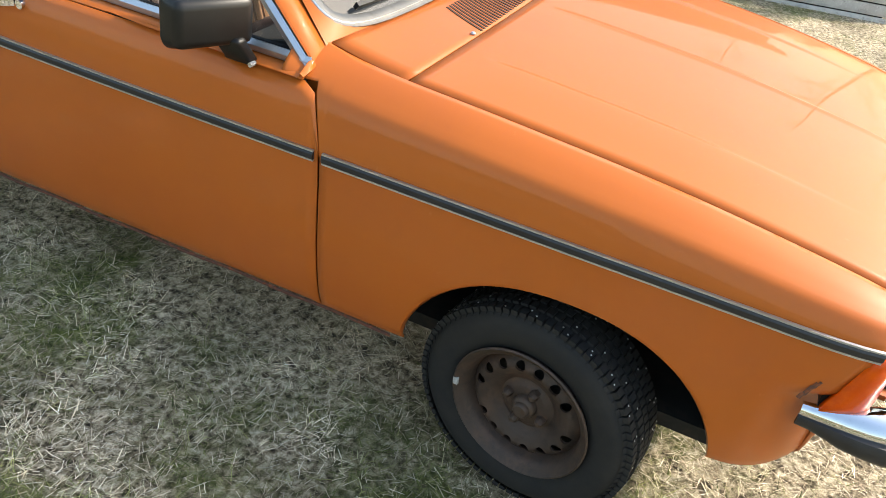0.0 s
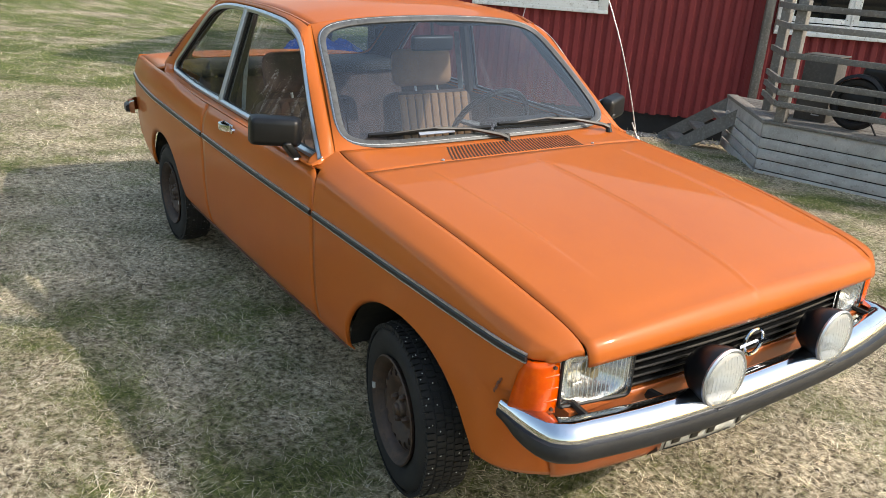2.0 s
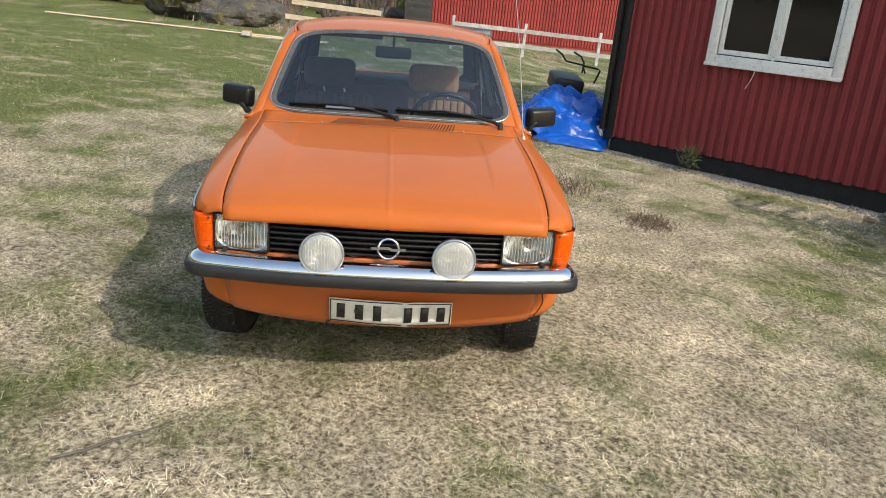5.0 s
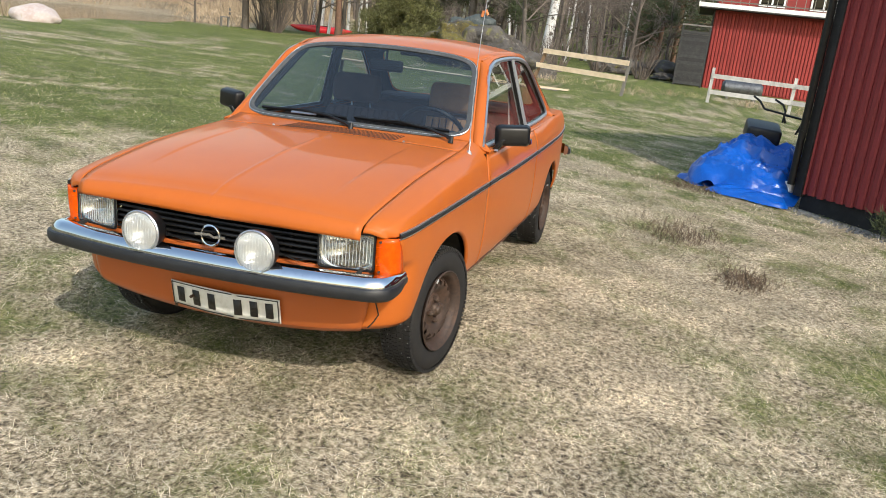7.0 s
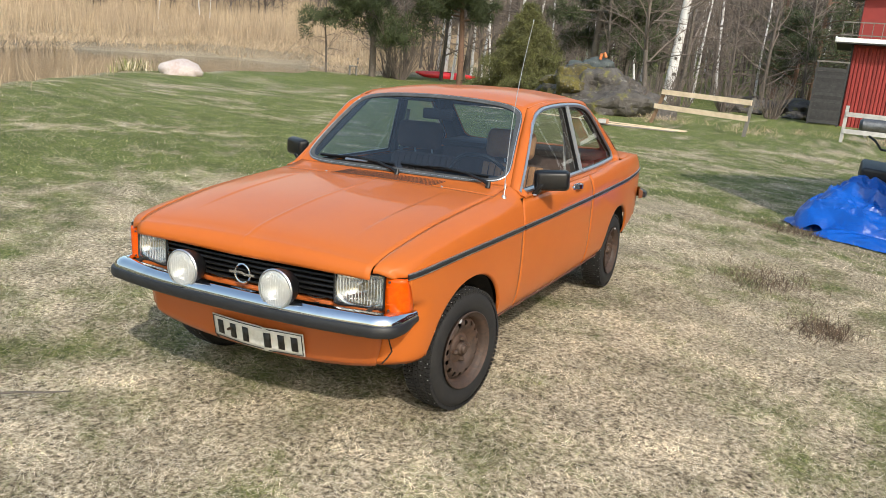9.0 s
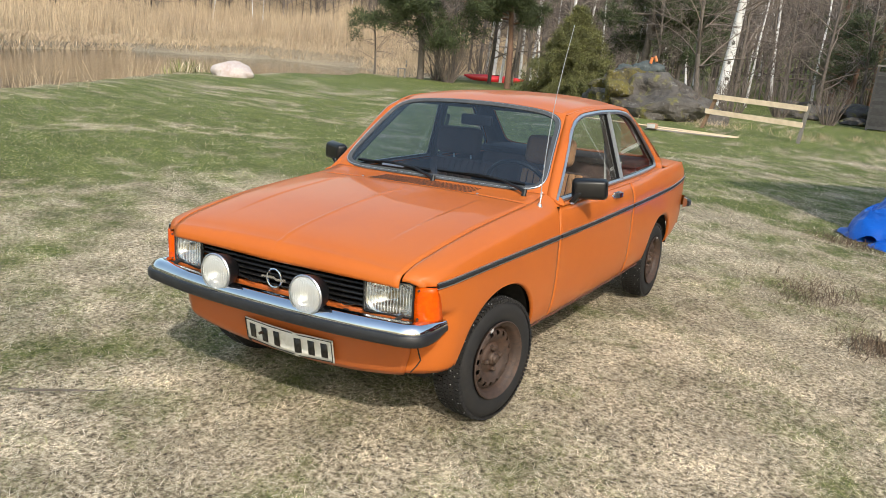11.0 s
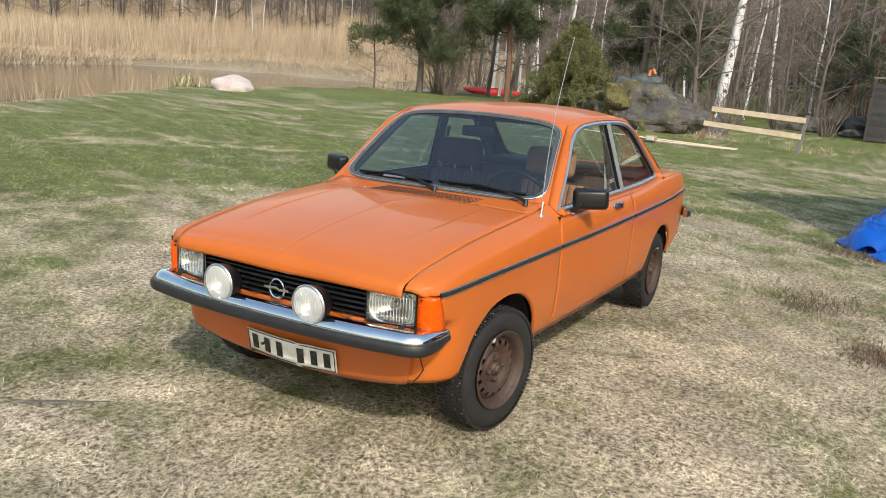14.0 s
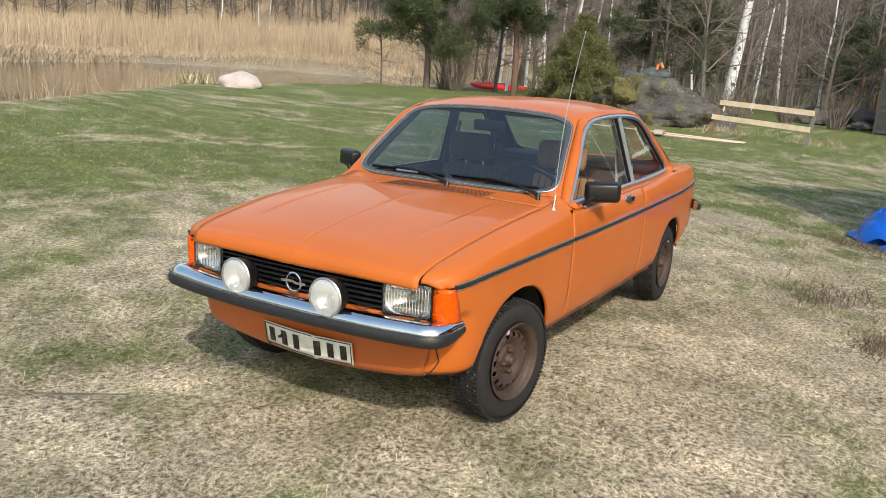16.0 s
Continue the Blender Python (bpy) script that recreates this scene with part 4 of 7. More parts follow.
        if k % 8 == 0:
            verts += [P(r, a) for r, a in ring] + [P(rc, ac)]
            faces += [(o + i, o + 16, o + (i + 1) % 16) for i in range(16)]
            continue
        hole = []
        cx, cz = rc * math.cos(ac), rc * math.sin(ac)
        for r, a in ring:
            dx, dz = r * math.cos(a) - cx, r * math.sin(a) - cz
            d = math.hypot(dx, dz)
            hx, hz = cx + 0.0128 * dx / d, cz + 0.0128 * dz / d
            hole.append((math.hypot(hx, hz), math.atan2(hz, hx)))
        verts += [P(r, a) for r, a in ring] + [P(r, a) for r, a in hole] + [(P(r, a)[0], P(r, a)[1] - 0.006, P(r, a)[2]) for r, a in hole]
        for i in range(16):
            j = (i + 1) % 16
            faces += [(o + i, o + 16 + i, o + 16 + j, o + j), (o + 16 + i, o + 32 + i, o + 32 + j, o + 16 + j)]
    link_mesh("disc", verts, faces, RUST, rim, angle=40)
    link_mesh("disc_centre", *lathe([(0.0985, 0.0500), (0.090, 0.046), (0.080, 0.036), (0.070, 0.030), (0.062, 0.032), (0.056, 0.038), (0.050, 0.040), (0.032, 0.040), (0.030, 0.034)], 48), RUST, rim, angle=40)
    link_mesh("drum", *lathe([(0.16, -0.03), (0.143, 0.012), (0.10, 0.016), (0.02, 0.01), (0.0, 0.01)], 32), DARK, w)
    link_mesh("hub_cap", *lathe([(0.030, 0.026), (0.030, 0.050), (0.026, 0.056), (0.021, 0.058), (0.020, 0.066), (0.016, 0.070), (0.0, 0.071)], 24), RUST_LIGHT, w, "bare hub cap", angle=40)
    for k in range(4):
        a = math.pi / 4 + k * math.pi / 2
        x, z = 0.050 * math.cos(a), 0.050 * math.sin(a)
        v, f = lathe([(0.0125, 0.034), (0.0125, 0.050), (0.010, 0.056), (0.007, 0.061), (0.0, 0.062)], 6)
        link_mesh("wheel_nut", [(p[0] + x, p[1], p[2] + z) for p in v], f, RUST_LIGHT, w, smooth=False)
    # balance weight on the lip
    v, f = sweep([(0.172 * math.cos(a), 0.078, 0.172 * math.sin(a)) for a in np.linspace(3.5, 3.62, 5)], [(0, 1, 0)] * 5, [(-0.006, -0.003), (0.006, -0.003), (0.006, 0.005), (-0.006, 0.005)])
    link_mesh("balance_weight", v, f, BELT, w, "small pale balance weight")
    return w


wheel = make_wheel()
wheel.parent = car
places = [(0.0, 0.636, 0.270, -9), (0.0, -0.636, 0.270, 171), (-2.395, 0.634, 0.270, 0), (-2.395, -0.634, 0.270, 180)]
for i, (x, y, z, turn) in enumerate(places):
    m = Matrix.Translation((x, y, z)) @ Matrix.Rotation(radians(turn), 4, "Z") @ Matrix.Rotation(radians((140, 205, 100, 20)[i]), 4, "Y") @ Matrix.Scale(0.955, 4)
    if i == 0:
        wheel.matrix_basis = m
    else:
        copy_thing(wheel, m)

# ---- mirrors, wipers, aerial ----


def rounded_box(dx, dy, dz, r, seg=4):
    bm = bmesh.new()
    box(bm, -dx / 2, dx / 2, -dy / 2, dy / 2, -dz / 2, dz / 2)
    bmesh.ops.bevel(bm, geom=bm.edges[:], offset=r, segments=seg, affect="EDGES", profile=0.5)
    return bm


for s in (1, -1):
    mir = new("door_mirror")
    mir.parent = car
    mir["label"] = "black plastic door mirror"
    c = (-0.728, 0.776 if s > 0 else -0.764, 0.940 if s > 0 else 0.954)
    yaw = 24 * s
    m = Matrix.Translation(c) @ Matrix.Rotation(radians(yaw), 4, "Z") @ Matrix.Rotation(radians(3 * s), 4, "X")
    bm = rounded_box(0.062, 0.174, 0.104, 0.022, 5)
    for v in bm.verts:
        if v.co.x > 0:
            v.co.y *= 0.92
            v.co.z *= 0.90
    bmesh.ops.transform(bm, matrix=m, verts=bm.verts)
    part("housing", bm, BLACK, mir, smooth=True, angle=60)
    bm = rounded_box(0.006, 0.144, 0.082, 0.0025, 1)
    bmesh.ops.transform(bm, matrix=m @ Matrix.Translation((-0.031, 0, 0)), verts=bm.verts)
    part("mirror_glass", bm, CHROME, mir)
    bm = rounded_box(0.066, 0.028, 0.062, 0.008, 3)
    for v in bm.verts:
        if v.co.z > 0:
            v.co.y += s * 0.034
    bmesh.ops.transform(bm, matrix=Matrix.Translation((-0.706, s * 0.704, 0.893)), verts=bm.verts)
    part("foot", bm, BLACK, mir, smooth=True, angle=60)
    link_mesh("foot_screw", *tube([(-0.672, s * 0.706, 0.868), (-0.672, s * 0.722, 0.868)], 0.005, 8), BRIGHT, mir)

for y0, ang_dir in ((0.02, -1), (0.585, -1)):
    wiper = new("wiper")
    wiper.parent = car
    wiper["label"] = "black windscreen wiper"
    yb, ye = (0.03, -0.50) if y0 < 0.3 else (0.535, 0.03)
    pivot = (-0.497, yb, 0.918)

    def on_screen(y, v, lift):
        p = screen_point(y / (0.618 - 0.112 * v), v)
        return (p[0] + lift * 0.62, p[1], p[2] + lift * 0.78)

    mid = (yb + ye) / 2 - 0.02
    link_mesh("arm", *tube([pivot, (pivot[0] - 0.01, pivot[1] - 0.03, pivot[2] + 0.012), on_screen(yb - 0.14, 0.050, 0.022), on_screen(mid, 0.075, 0.022)], [0.011, 0.009, 0.006, 0.004], 6), BLACK, wiper)
    link_mesh("spindle", *tube([(pivot[0] + 0.004, pivot[1], pivot[2] - 0.02), (pivot[0] - 0.006, pivot[1], pivot[2] + 0.014)], [0.013, 0.010], 10), BLACK, wiper)
    blade = [on_screen(mid + 0.24 - 0.48 * i / 10, 0.062 + 0.018 * i / 10, 0.012) for i in range(11)]
    link_mesh("blade", *sweep(blade, [(0.62, 0, 0.78)] * 11, [(-0.004, -0.008), (0.004, -0.008), (0.005, 0.006), (-0.005, 0.006)]), BLACK, wiper)
    link_mesh("bridge", *tube([on_screen(mid + 0.15, 0.066, 0.016), on_screen(mid, 0.075, 0.026), on_screen(mid - 0.15, 0.074, 0.016)], 0.004, 5), BLACK, wiper)
    if y0 < 0.3:
        link_mesh("blade_foil", *sweep([on_screen(mid + 0.08 - 0.14 * i / 4, 0.060, 0.016) for i in range(5)], [(0.62, 0, 0.78)] * 5, [(-0.010, -0.002), (0.008, -0.002), (0.008, 0.002), (-0.010, 0.002)]), BRIGHT, wiper)
for y in (-0.320, 0.345):
    jet = link_mesh("washer_jet", *lathe([(0.006, 0.0), (0.006, 0.003), (0.004, 0.005), (0.0, 0.006)], 10), BRIGHT, car)
    jet.matrix_basis = Matrix.Translation((-0.384, y, scuttle_z(-0.384, y) + 0.0005)) @ Matrix.Rotation(radians(90), 4, "X")

aerial = new("aerial")
aerial.parent = car
aerial["label"] = "thin chrome whip aerial on the wing"
ab = np.array([-0.440, 0.642, 0.868])
link_mesh("foot", *tube([ab + (0, 0, -0.008), ab + (0, 0, 0.004), ab + (-0.002, 0, 0.016)], [0.015, 0.013, 0.007], 12), MAST, aerial)
tip = np.array([-0.841, 0.568, 1.696])
link_mesh("sleeve", *tube([ab + (0, 0, 0.01), ab + (tip - ab) * 0.08], 0.0026, 8), MAST, aerial)
mast = [ab + (tip - ab) * t + np.array([0.055, 0.0, 0.0]) * math.sin(math.pi * t) for t in np.linspace(0.05, 1, 12)]
link_mesh("mast", *tube(mast, np.linspace(0.0024, 0.0015, 12), 6), MAST, aerial)
link_mesh("tip", *tube([mast[-1], mast[-1] + np.array([-0.002, 0, 0.008])], 0.003, 6), BRIGHT, aerial)

# ---- cabin ----
box_part("cabin_floor", (-2.5, -0.50, -0.62, 0.62, 0.336, 0.36), HEADLINER, car)
box_part("parcel_shelf", (-2.56, -2.14, -0.58, 0.58, 0.905, 0.945), HEADLINER, car, bevel=0.01)
for s in (1, -1):
    verts = [(x, s * (side_y(x, z) - 0.05 - (0.02 if z > 0.8 else 0)), z) for x in np.linspace(-2.5, -0.54, 12) for z in (0.36, 0.6, 0.84, 0.872)]
    link_mesh("door_lining", verts, grid_faces(12, 4, flip=s < 0), CLOTH_DARK, car)
dash = new("dashboard")
dash.parent = car
v, f = sweep([(0, y, 0) for y in np.linspace(-0.62, 0.62, 9)], [(0, 0, 1)] * 9, [(0.555, 0.60), (0.555, 0.888), (0.64, 0.892), (0.76, 0.872), (0.80, 0.84), (0.78, 0.74), (0.72, 0.60)])
link_mesh("dash_top", [(-abs(p[0]), p[1], p[2]) for p in v], [q[::-1] for q in f], HEADLINER, dash)
bm = rounded_box(0.10, 0.36, 0.07, 0.02)
bmesh.ops.transform(bm, matrix=Matrix.Translation((-0.76, 0.30, 0.885)), verts=bm.verts)
part("instrument_hood", bm, BLACK, dash, smooth=True)
wheel_m = Matrix.Translation((-0.965, 0.295, 0.845)) @ Matrix.Rotation(radians(-62), 4, "Y")
steer = new("steering_wheel")
steer.parent = car
steer["label"] = "black two-spoke steering wheel"
v, f = tube([wheel_m @ Vector((0.185 * math.cos(a), 0.185 * math.sin(a), 0)) for a in np.linspace(0, 2 * math.pi, 40, endpoint=False)], 0.0125, 8, closed=True)
link_mesh("rim", v, f, BLACK, steer)
for a in (radians(75), radians(285), radians(180)):
    link_mesh("spoke", *tube([wheel_m @ Vector((0.02 * math.cos(a), 0.02 * math.sin(a), -0.02)), wheel_m @ Vector((0.182 * math.cos(a), 0.182 * math.sin(a), 0))], [0.022, 0.010], 6), BLACK, steer)
v, f = lathe([(0.06, -0.04), (0.065, 0.0), (0.05, 0.012), (0.0, 0.014)], 20)
link_mesh("boss", [wheel_m @ (Matrix.Rotation(radians(90), 4, "X") @ Vector(p)) for p in v], f, BLACK, steer)
link_mesh("column", *tube([wheel_m @ Vector((0, 0, -0.02)), wheel_m @ Vector((0, 0, -0.25))], 0.03, 8), BLACK, steer)


def seat(y, cover):
    st = new("front_seat")
    st.parent = car
    st["label"] = "front seat with a high headrest"

    def pad(name, dx, dy, dz, r, m, mat, ribs=0):
        bm = rounded_box(dx, dy, dz, r, 4)
        bmesh.ops.transform(bm, matrix=m, verts=bm.verts)
        return part(name, bm, mat, st, smooth=True, angle=60)

    pad("seat_cushion", 0.50, 0.48, 0.16, 0.05, Matrix.Translation((-1.17, y, 0.50)) @ Matrix.Rotation(radians(-8), 4, "Y"), CLOTH_DARK)
    bk = Matrix.Translation((-1.42, y, 0.69)) @ Matrix.Rotation(radians(-16), 4, "Y")
    pad("backrest", 0.13, 0.46, 0.46, 0.05, bk, CLOTH_DARK)
    for i in range(9):
        yy = -0.17 + 0.34 * i / 8
        v, f = sweep([bk @ Vector((0.064, yy, -0.19 + 0.40 * k / 6)) for k in range(7)], [bk.to_3x3() @ Vector((1, 0, 0))] * 7, [(-0.021, -0.006), (0.021, -0.006), (0.016, 0.006), (0, 0.011), (-0.016, 0.006)])
        link_mesh("fluted_cover", v, f, cover, st, angle=50)
    pad("headrest", 0.10, 0.30, 0.17, 0.04, Matrix.Translation((-1.47, y - 0.04, 1.025)) @ Matrix.Rotation(radians(-10), 4, "Y"), CLOTH_DARK if cover is CLOTH_DARK else CLOTH)
    for dy in (-0.06, 0.06):
        link_mesh("headrest_post", *tube([(-1.46, y + dy, 0.88), (-1.475, y + dy - 0.02, 0.98)], 0.006, 6), BRIGHT, st)


seat(0.295, CLOTH)
seat(-0.325, CLOTH_DARK)
bench = new("rear_bench")
bench.parent = car
for name, d, m in (("cushion", (0.50, 1.10, 0.18), Matrix.Translation((-1.95, 0, 0.50))), ("backrest", (0.14, 1.12, 0.52), Matrix.Translation((-2.16, 0, 0.675)) @ Matrix.Rotation(radians(-20), 4, "Y"))):
    bm = rounded_box(*d, 0.05)
    bmesh.ops.transform(bm, matrix=m, verts=bm.verts)
    part(name, bm, CLOTH_DARK, bench, smooth=True)
verts = [(x, y, roof_edge_z(x) - 0.03 + 0.03 * (1 - (y / 0.5) ** 2)) for x in np.linspace(-1.03, -2.02, 8) for y in np.linspace(-0.5, 0.5, 9)]
link_mesh("headlining", verts, grid_faces(8, 9), HEADLINER, car)
cm = new("cabin_mirror")
cm.parent = car
bm = rounded_box(0.03, 0.19, 0.06, 0.012)
bmesh.ops.transform(bm, matrix=Matrix.Translation((-0.985, 0.0, 1.195)), verts=bm.verts)
part("housing", bm, BLACK, cm, smooth=True)
link_mesh("stem", *tube([(-0.985, 0, 1.22), (-0.995, 0, 1.285)], 0.007, 6), BLACK, cm)
for s in (1, -1):
    for name, dx in (("sun_visor", 0),):
        bm = rounded_box(0.13, 0.36, 0.018, 0.008, 2)
        bmesh.ops.transform(bm, matrix=Matrix.Translation((-1.085, s * 0.24, 1.272)) @ Matrix.Rotation(radians(8), 4, "Y"), verts=bm.verts)
        part(name, bm, HEADLINER, car, smooth=True)
    v, f = sweep([(-1.60, s * 0.53, 1.17), (-1.59, s * 0.56, 0.95), (-1.57, s * 0.60, 0.60)], [(0, s, 0)] * 3, [(-0.022, -0.001), (0.022, -0.001), (0.022, 0.001), (-0.022, 0.001)])
    link_mesh("seat_belt", v, f, BELT, car, "grey seat belt webbing")
    link_mesh("inner_post", *tube([(b_post(0.9), s * 0.628, 0.88), (b_post(1.27), s * 0.52, 1.28)], 0.025, 6), HEADLINER, car)
    link_mesh("screen_pillar_lining", *tube([ws_edge(t) * np.array([1, s, 1]) + np.array([-0.03, -s * 0.02, -0.01]) for t in np.linspace(0, 1, 6)], 0.018, 6), HEADLINER, car)

# ---- ground ----
rng = np.random.default_rng(7)
WALL_P, WALL_D, WALL_N = np.array([-6.06, 3.75]), np.array([0.7046, 0.7096]), np.array([0.7096, -0.7046])
LAKE = np.array([(6, -8.5), (-2, -11.6), (-6.5, -13.9), (-9.7, -15.8), (-13, -17.9), (-16.8, -20.2), (-21, -20.6), (-30, -22.6), (-36, -22.0), (-42, -27), (-52, -38), (-50, -47), (-38, -49), (-21, -38), (-6, -30), (12, -24)], float)
WATER_Z = 0.02


def poly_distance(px, py, poly):
    """Signed distance to a closed outline, positive inside."""
    d = np.full(px.shape, 1e9)
    inside = np.zeros(px.shape, bool)
    n = len(poly)
    for i in range(n):
        a, b = poly[i - 1], poly[i]
        ex, ey = b - a
        t = np.clip(((px - a[0]) * ex + (py - a[1]) * ey) / (ex * ex + ey * ey), 0, 1)
        d = np.minimum(d, np.hypot(px - a[0] - t * ex, py - a[1] - t * ey))
        cross = (a[1] > py) != (b[1] > py)
        with np.errstate(divide="ignore", invalid="ignore"):
            xi = a[0] + (py - a[1]) * ex / ey
        inside ^= cross & (px < xi)
    return np.where(inside, d, -d)


def lumps(x, y):
    return (np.sin(1.7 * x + 0.6 * y) * np.sin(1.3 * y - 0.4 * x + 1) * 0.5 + np.sin(3.9 * x - 1.1 * y + 2) * np.sin(3.1 * y + 0.7 * x) * 0.3)


def ground_z(x, y):
    x, y = np.asarray(x, float), np.asarray(y, float)
    z = -0.017 * np.clip(y, -25, 25) + 0.012 * lumps(x, y)
    far = smooth01((np.hypot(x, y) - 45) / 60)
    # level with the car under its wheels
    m = smooth01((1.75 - np.abs(x + 1.2) / 1.6) / 0.5) * smooth01((1.5 - np.abs(y)) / 0.7)
    z = z * (1 - m) + m * (0.0227 * y - 0.004)
    # falls towards the house wall
    D = (x - WALL_P[0]) * WALL_N[0] + (y - WALL_P[1]) * WALL_N[1]
    z = z - 0.125 * smooth01((1.9 - D) / 1.9) * smooth01((x + 9.5) / 2.0) * smooth01((3.0 - x) / 3)
    # lake basin and far bank
    q = poly_distance(x, y, LAKE)
    z = z * (1 - smooth01((q + 0.7) / 1.3)) + smooth01((q + 0.7) / 1.3) * (-0.5)
    bank = smooth01((-25 - y) / 20) * smooth01((-q) / 12) * 0.55
    z = z + bank
    # wooded hill behind
    r = np.hypot(x - 3, y - 2)
    back = smooth01((-x - 30) / 60) + smooth01((-y - 45) / 60)
    z = z + np.clip(back, 0, 1) * (np.clip(r - 62, 0, 400) * 0.24) * (1 - 0.4 * far)
    return z


def graded(lo, hi, fine_lo, fine_hi, step, growth=1.16):
    mid = list(np.arange(fine_lo, fine_hi + 1e-6, step))
    s, v = step, fine_hi
    while v < hi:
        s *= growth
        v += s
        mid.append(min(v, hi))
    s, v = step, fine_lo
    while v > lo:
        s *= growth
        v -= s
        mid.insert(0, max(v, lo))
    return np.array(mid)


def greenness(x, y):
    """0 dry straw, 1 green turf."""
    g = 0.20 + 0.66 * smooth01((-y - 0.3 - 0.30 * (x + 1)) / 6.5)
    g = np.maximum(g, 0.62 * smooth01((-x - 4.0) / 5.0))
    g = g + 0.26 * lumps(x * 0.55 + 3, y * 0.55) + 0.28 * patchy(x, y, 0.7, 8)
    g = g + 0.36 * patchy(x, y, 0.22, 5) + 0.24 * patchy(x, y, 0.08, 6)
    g = g - 0.35 * np.exp(-(((x + 15) / 7) ** 2 + ((y + 13) / 1.8) ** 2))
    g = g + 0.10 * np.exp(-(((x + 0.3) / 1.1) ** 2 + ((y + 1.1) / 0.35) ** 2)) - 0.22 * np.exp(-(((x - 0.3) / 1.2) ** 2 + ((y + 2.1) / 0.7) ** 2))
    D = (x - WALL_P[0]) * WALL_N[0] + (y - WALL_P[1]) * WALL_N[1]
    g = g + 0.35 * np.exp(-((D - 1.2) / 0.5) ** 2) * smooth01((-x - 2.5) / 2)
    g = g + 0.45 * np.exp(-(((x + 2.7) / 1.6) ** 2 + ((y - 3.6) / 0.7) ** 2))
    g = g + 0.40 * np.exp(-(((x + 0.7) / 1.2) ** 2 + ((y - 2.6) / 0.5) ** 2)) + 0.20 * np.exp(-(((x - 0.7) / 0.9) ** 2 + ((y - 0.9) / 0.8) ** 2))
    q = poly_distance(np.asarray(x, float), np.asarray(y, float), LAKE)
    g = g * smooth01((-q - 0.15) / 0.9)
    g = g * (1 - smooth01((-y - 21) / 4) * smooth01((x + 85) / 10))
    return np.clip(g, 0, 1)


def tone(x, y):
    """Patchy lightness of the turf; dark leaf litter in the woods."""
    t = 1.0 + 0.12 * lumps(x * 0.8 + 9, y * 0.8 + 4) + 0.20 * lumps(x * 2.3 + 2, y * 2.1) + 0.26 * lumps(x * 5.1, y * 5.7 + 3) + 0.16 * lumps(x * 11.3, y * 12.1 + 1)
    r = np.hypot(x - 3, y - 2)
    wood = np.maximum(smooth01((r - 46) / 12) * smooth01((-y + 0.0 - 0.42 * x - 1.0) / -6.0), smooth01((r - 88) / 20))
    q = poly_distance(np.asarray(x, float), np.asarray(y, float), LAKE)
    mud = np.exp(-(((q + 1.2) / 2.6) ** 2)) * smooth01((-24 - y) / 3)
    return np.clip(t, 0.45, 1.5) * (1 - 0.72 * wood) * (1 - 0.5 * mud)


def patchy(x, y, size, seed):
    """Smooth random field between -1 and 1 with spots of the given size."""
    x, y = np.asarray(x, float) / size, np.asarray(y, float) / size
    i, j = np.floor(x).astype(np.int64), np.floor(y).astype(np.int64)
    u, v = smooth01(x - i), smooth01(y - j)

    def h(a, b):
        q = (a * 73856093) ^ (b * 19349663) ^ (seed * 83492791)
        q = (q ^ (q >> 13)) * 1274126177
        return ((q ^ (q >> 16)) & 0xFFFF) / 32767.5 - 1

    return (h(i, j) * (1 - u) + h(i + 1, j) * u) * (1 - v) + (h(i, j + 1) * (1 - u) + h(i + 1, j + 1) * u) * v


def add_attribute(me, name, values):
    a = me.attributes.new(name, "FLOAT", "POINT")
    a.data.foreach_set("value", np.asarray(values, np.float32))


def fast_mesh(name, verts, tris, mat, attrs=(), quads=None):
    me = bpy.data.meshes.new(name)
    verts = np.asarray(verts, np.float32)
    me.vertices.add(len(verts))
    me.vertices.foreach_set("co", verts.ravel())
    tris = np.asarray(tris, np.int32)
    k = tris.shape[1]
    me.loops.add(tris.size)
    me.loops.foreach_set("vertex_index", tris.ravel())
    me.polygons.add(len(tris))
    me.polygons.foreach_set("loop_start", np.arange(len(tris), dtype=np.int32) * k)
    me.update(calc_edges=True)
    for n, v in attrs:
        add_attribute(me, n, v)
    me.materials.append(mat)
    return new(name, me)


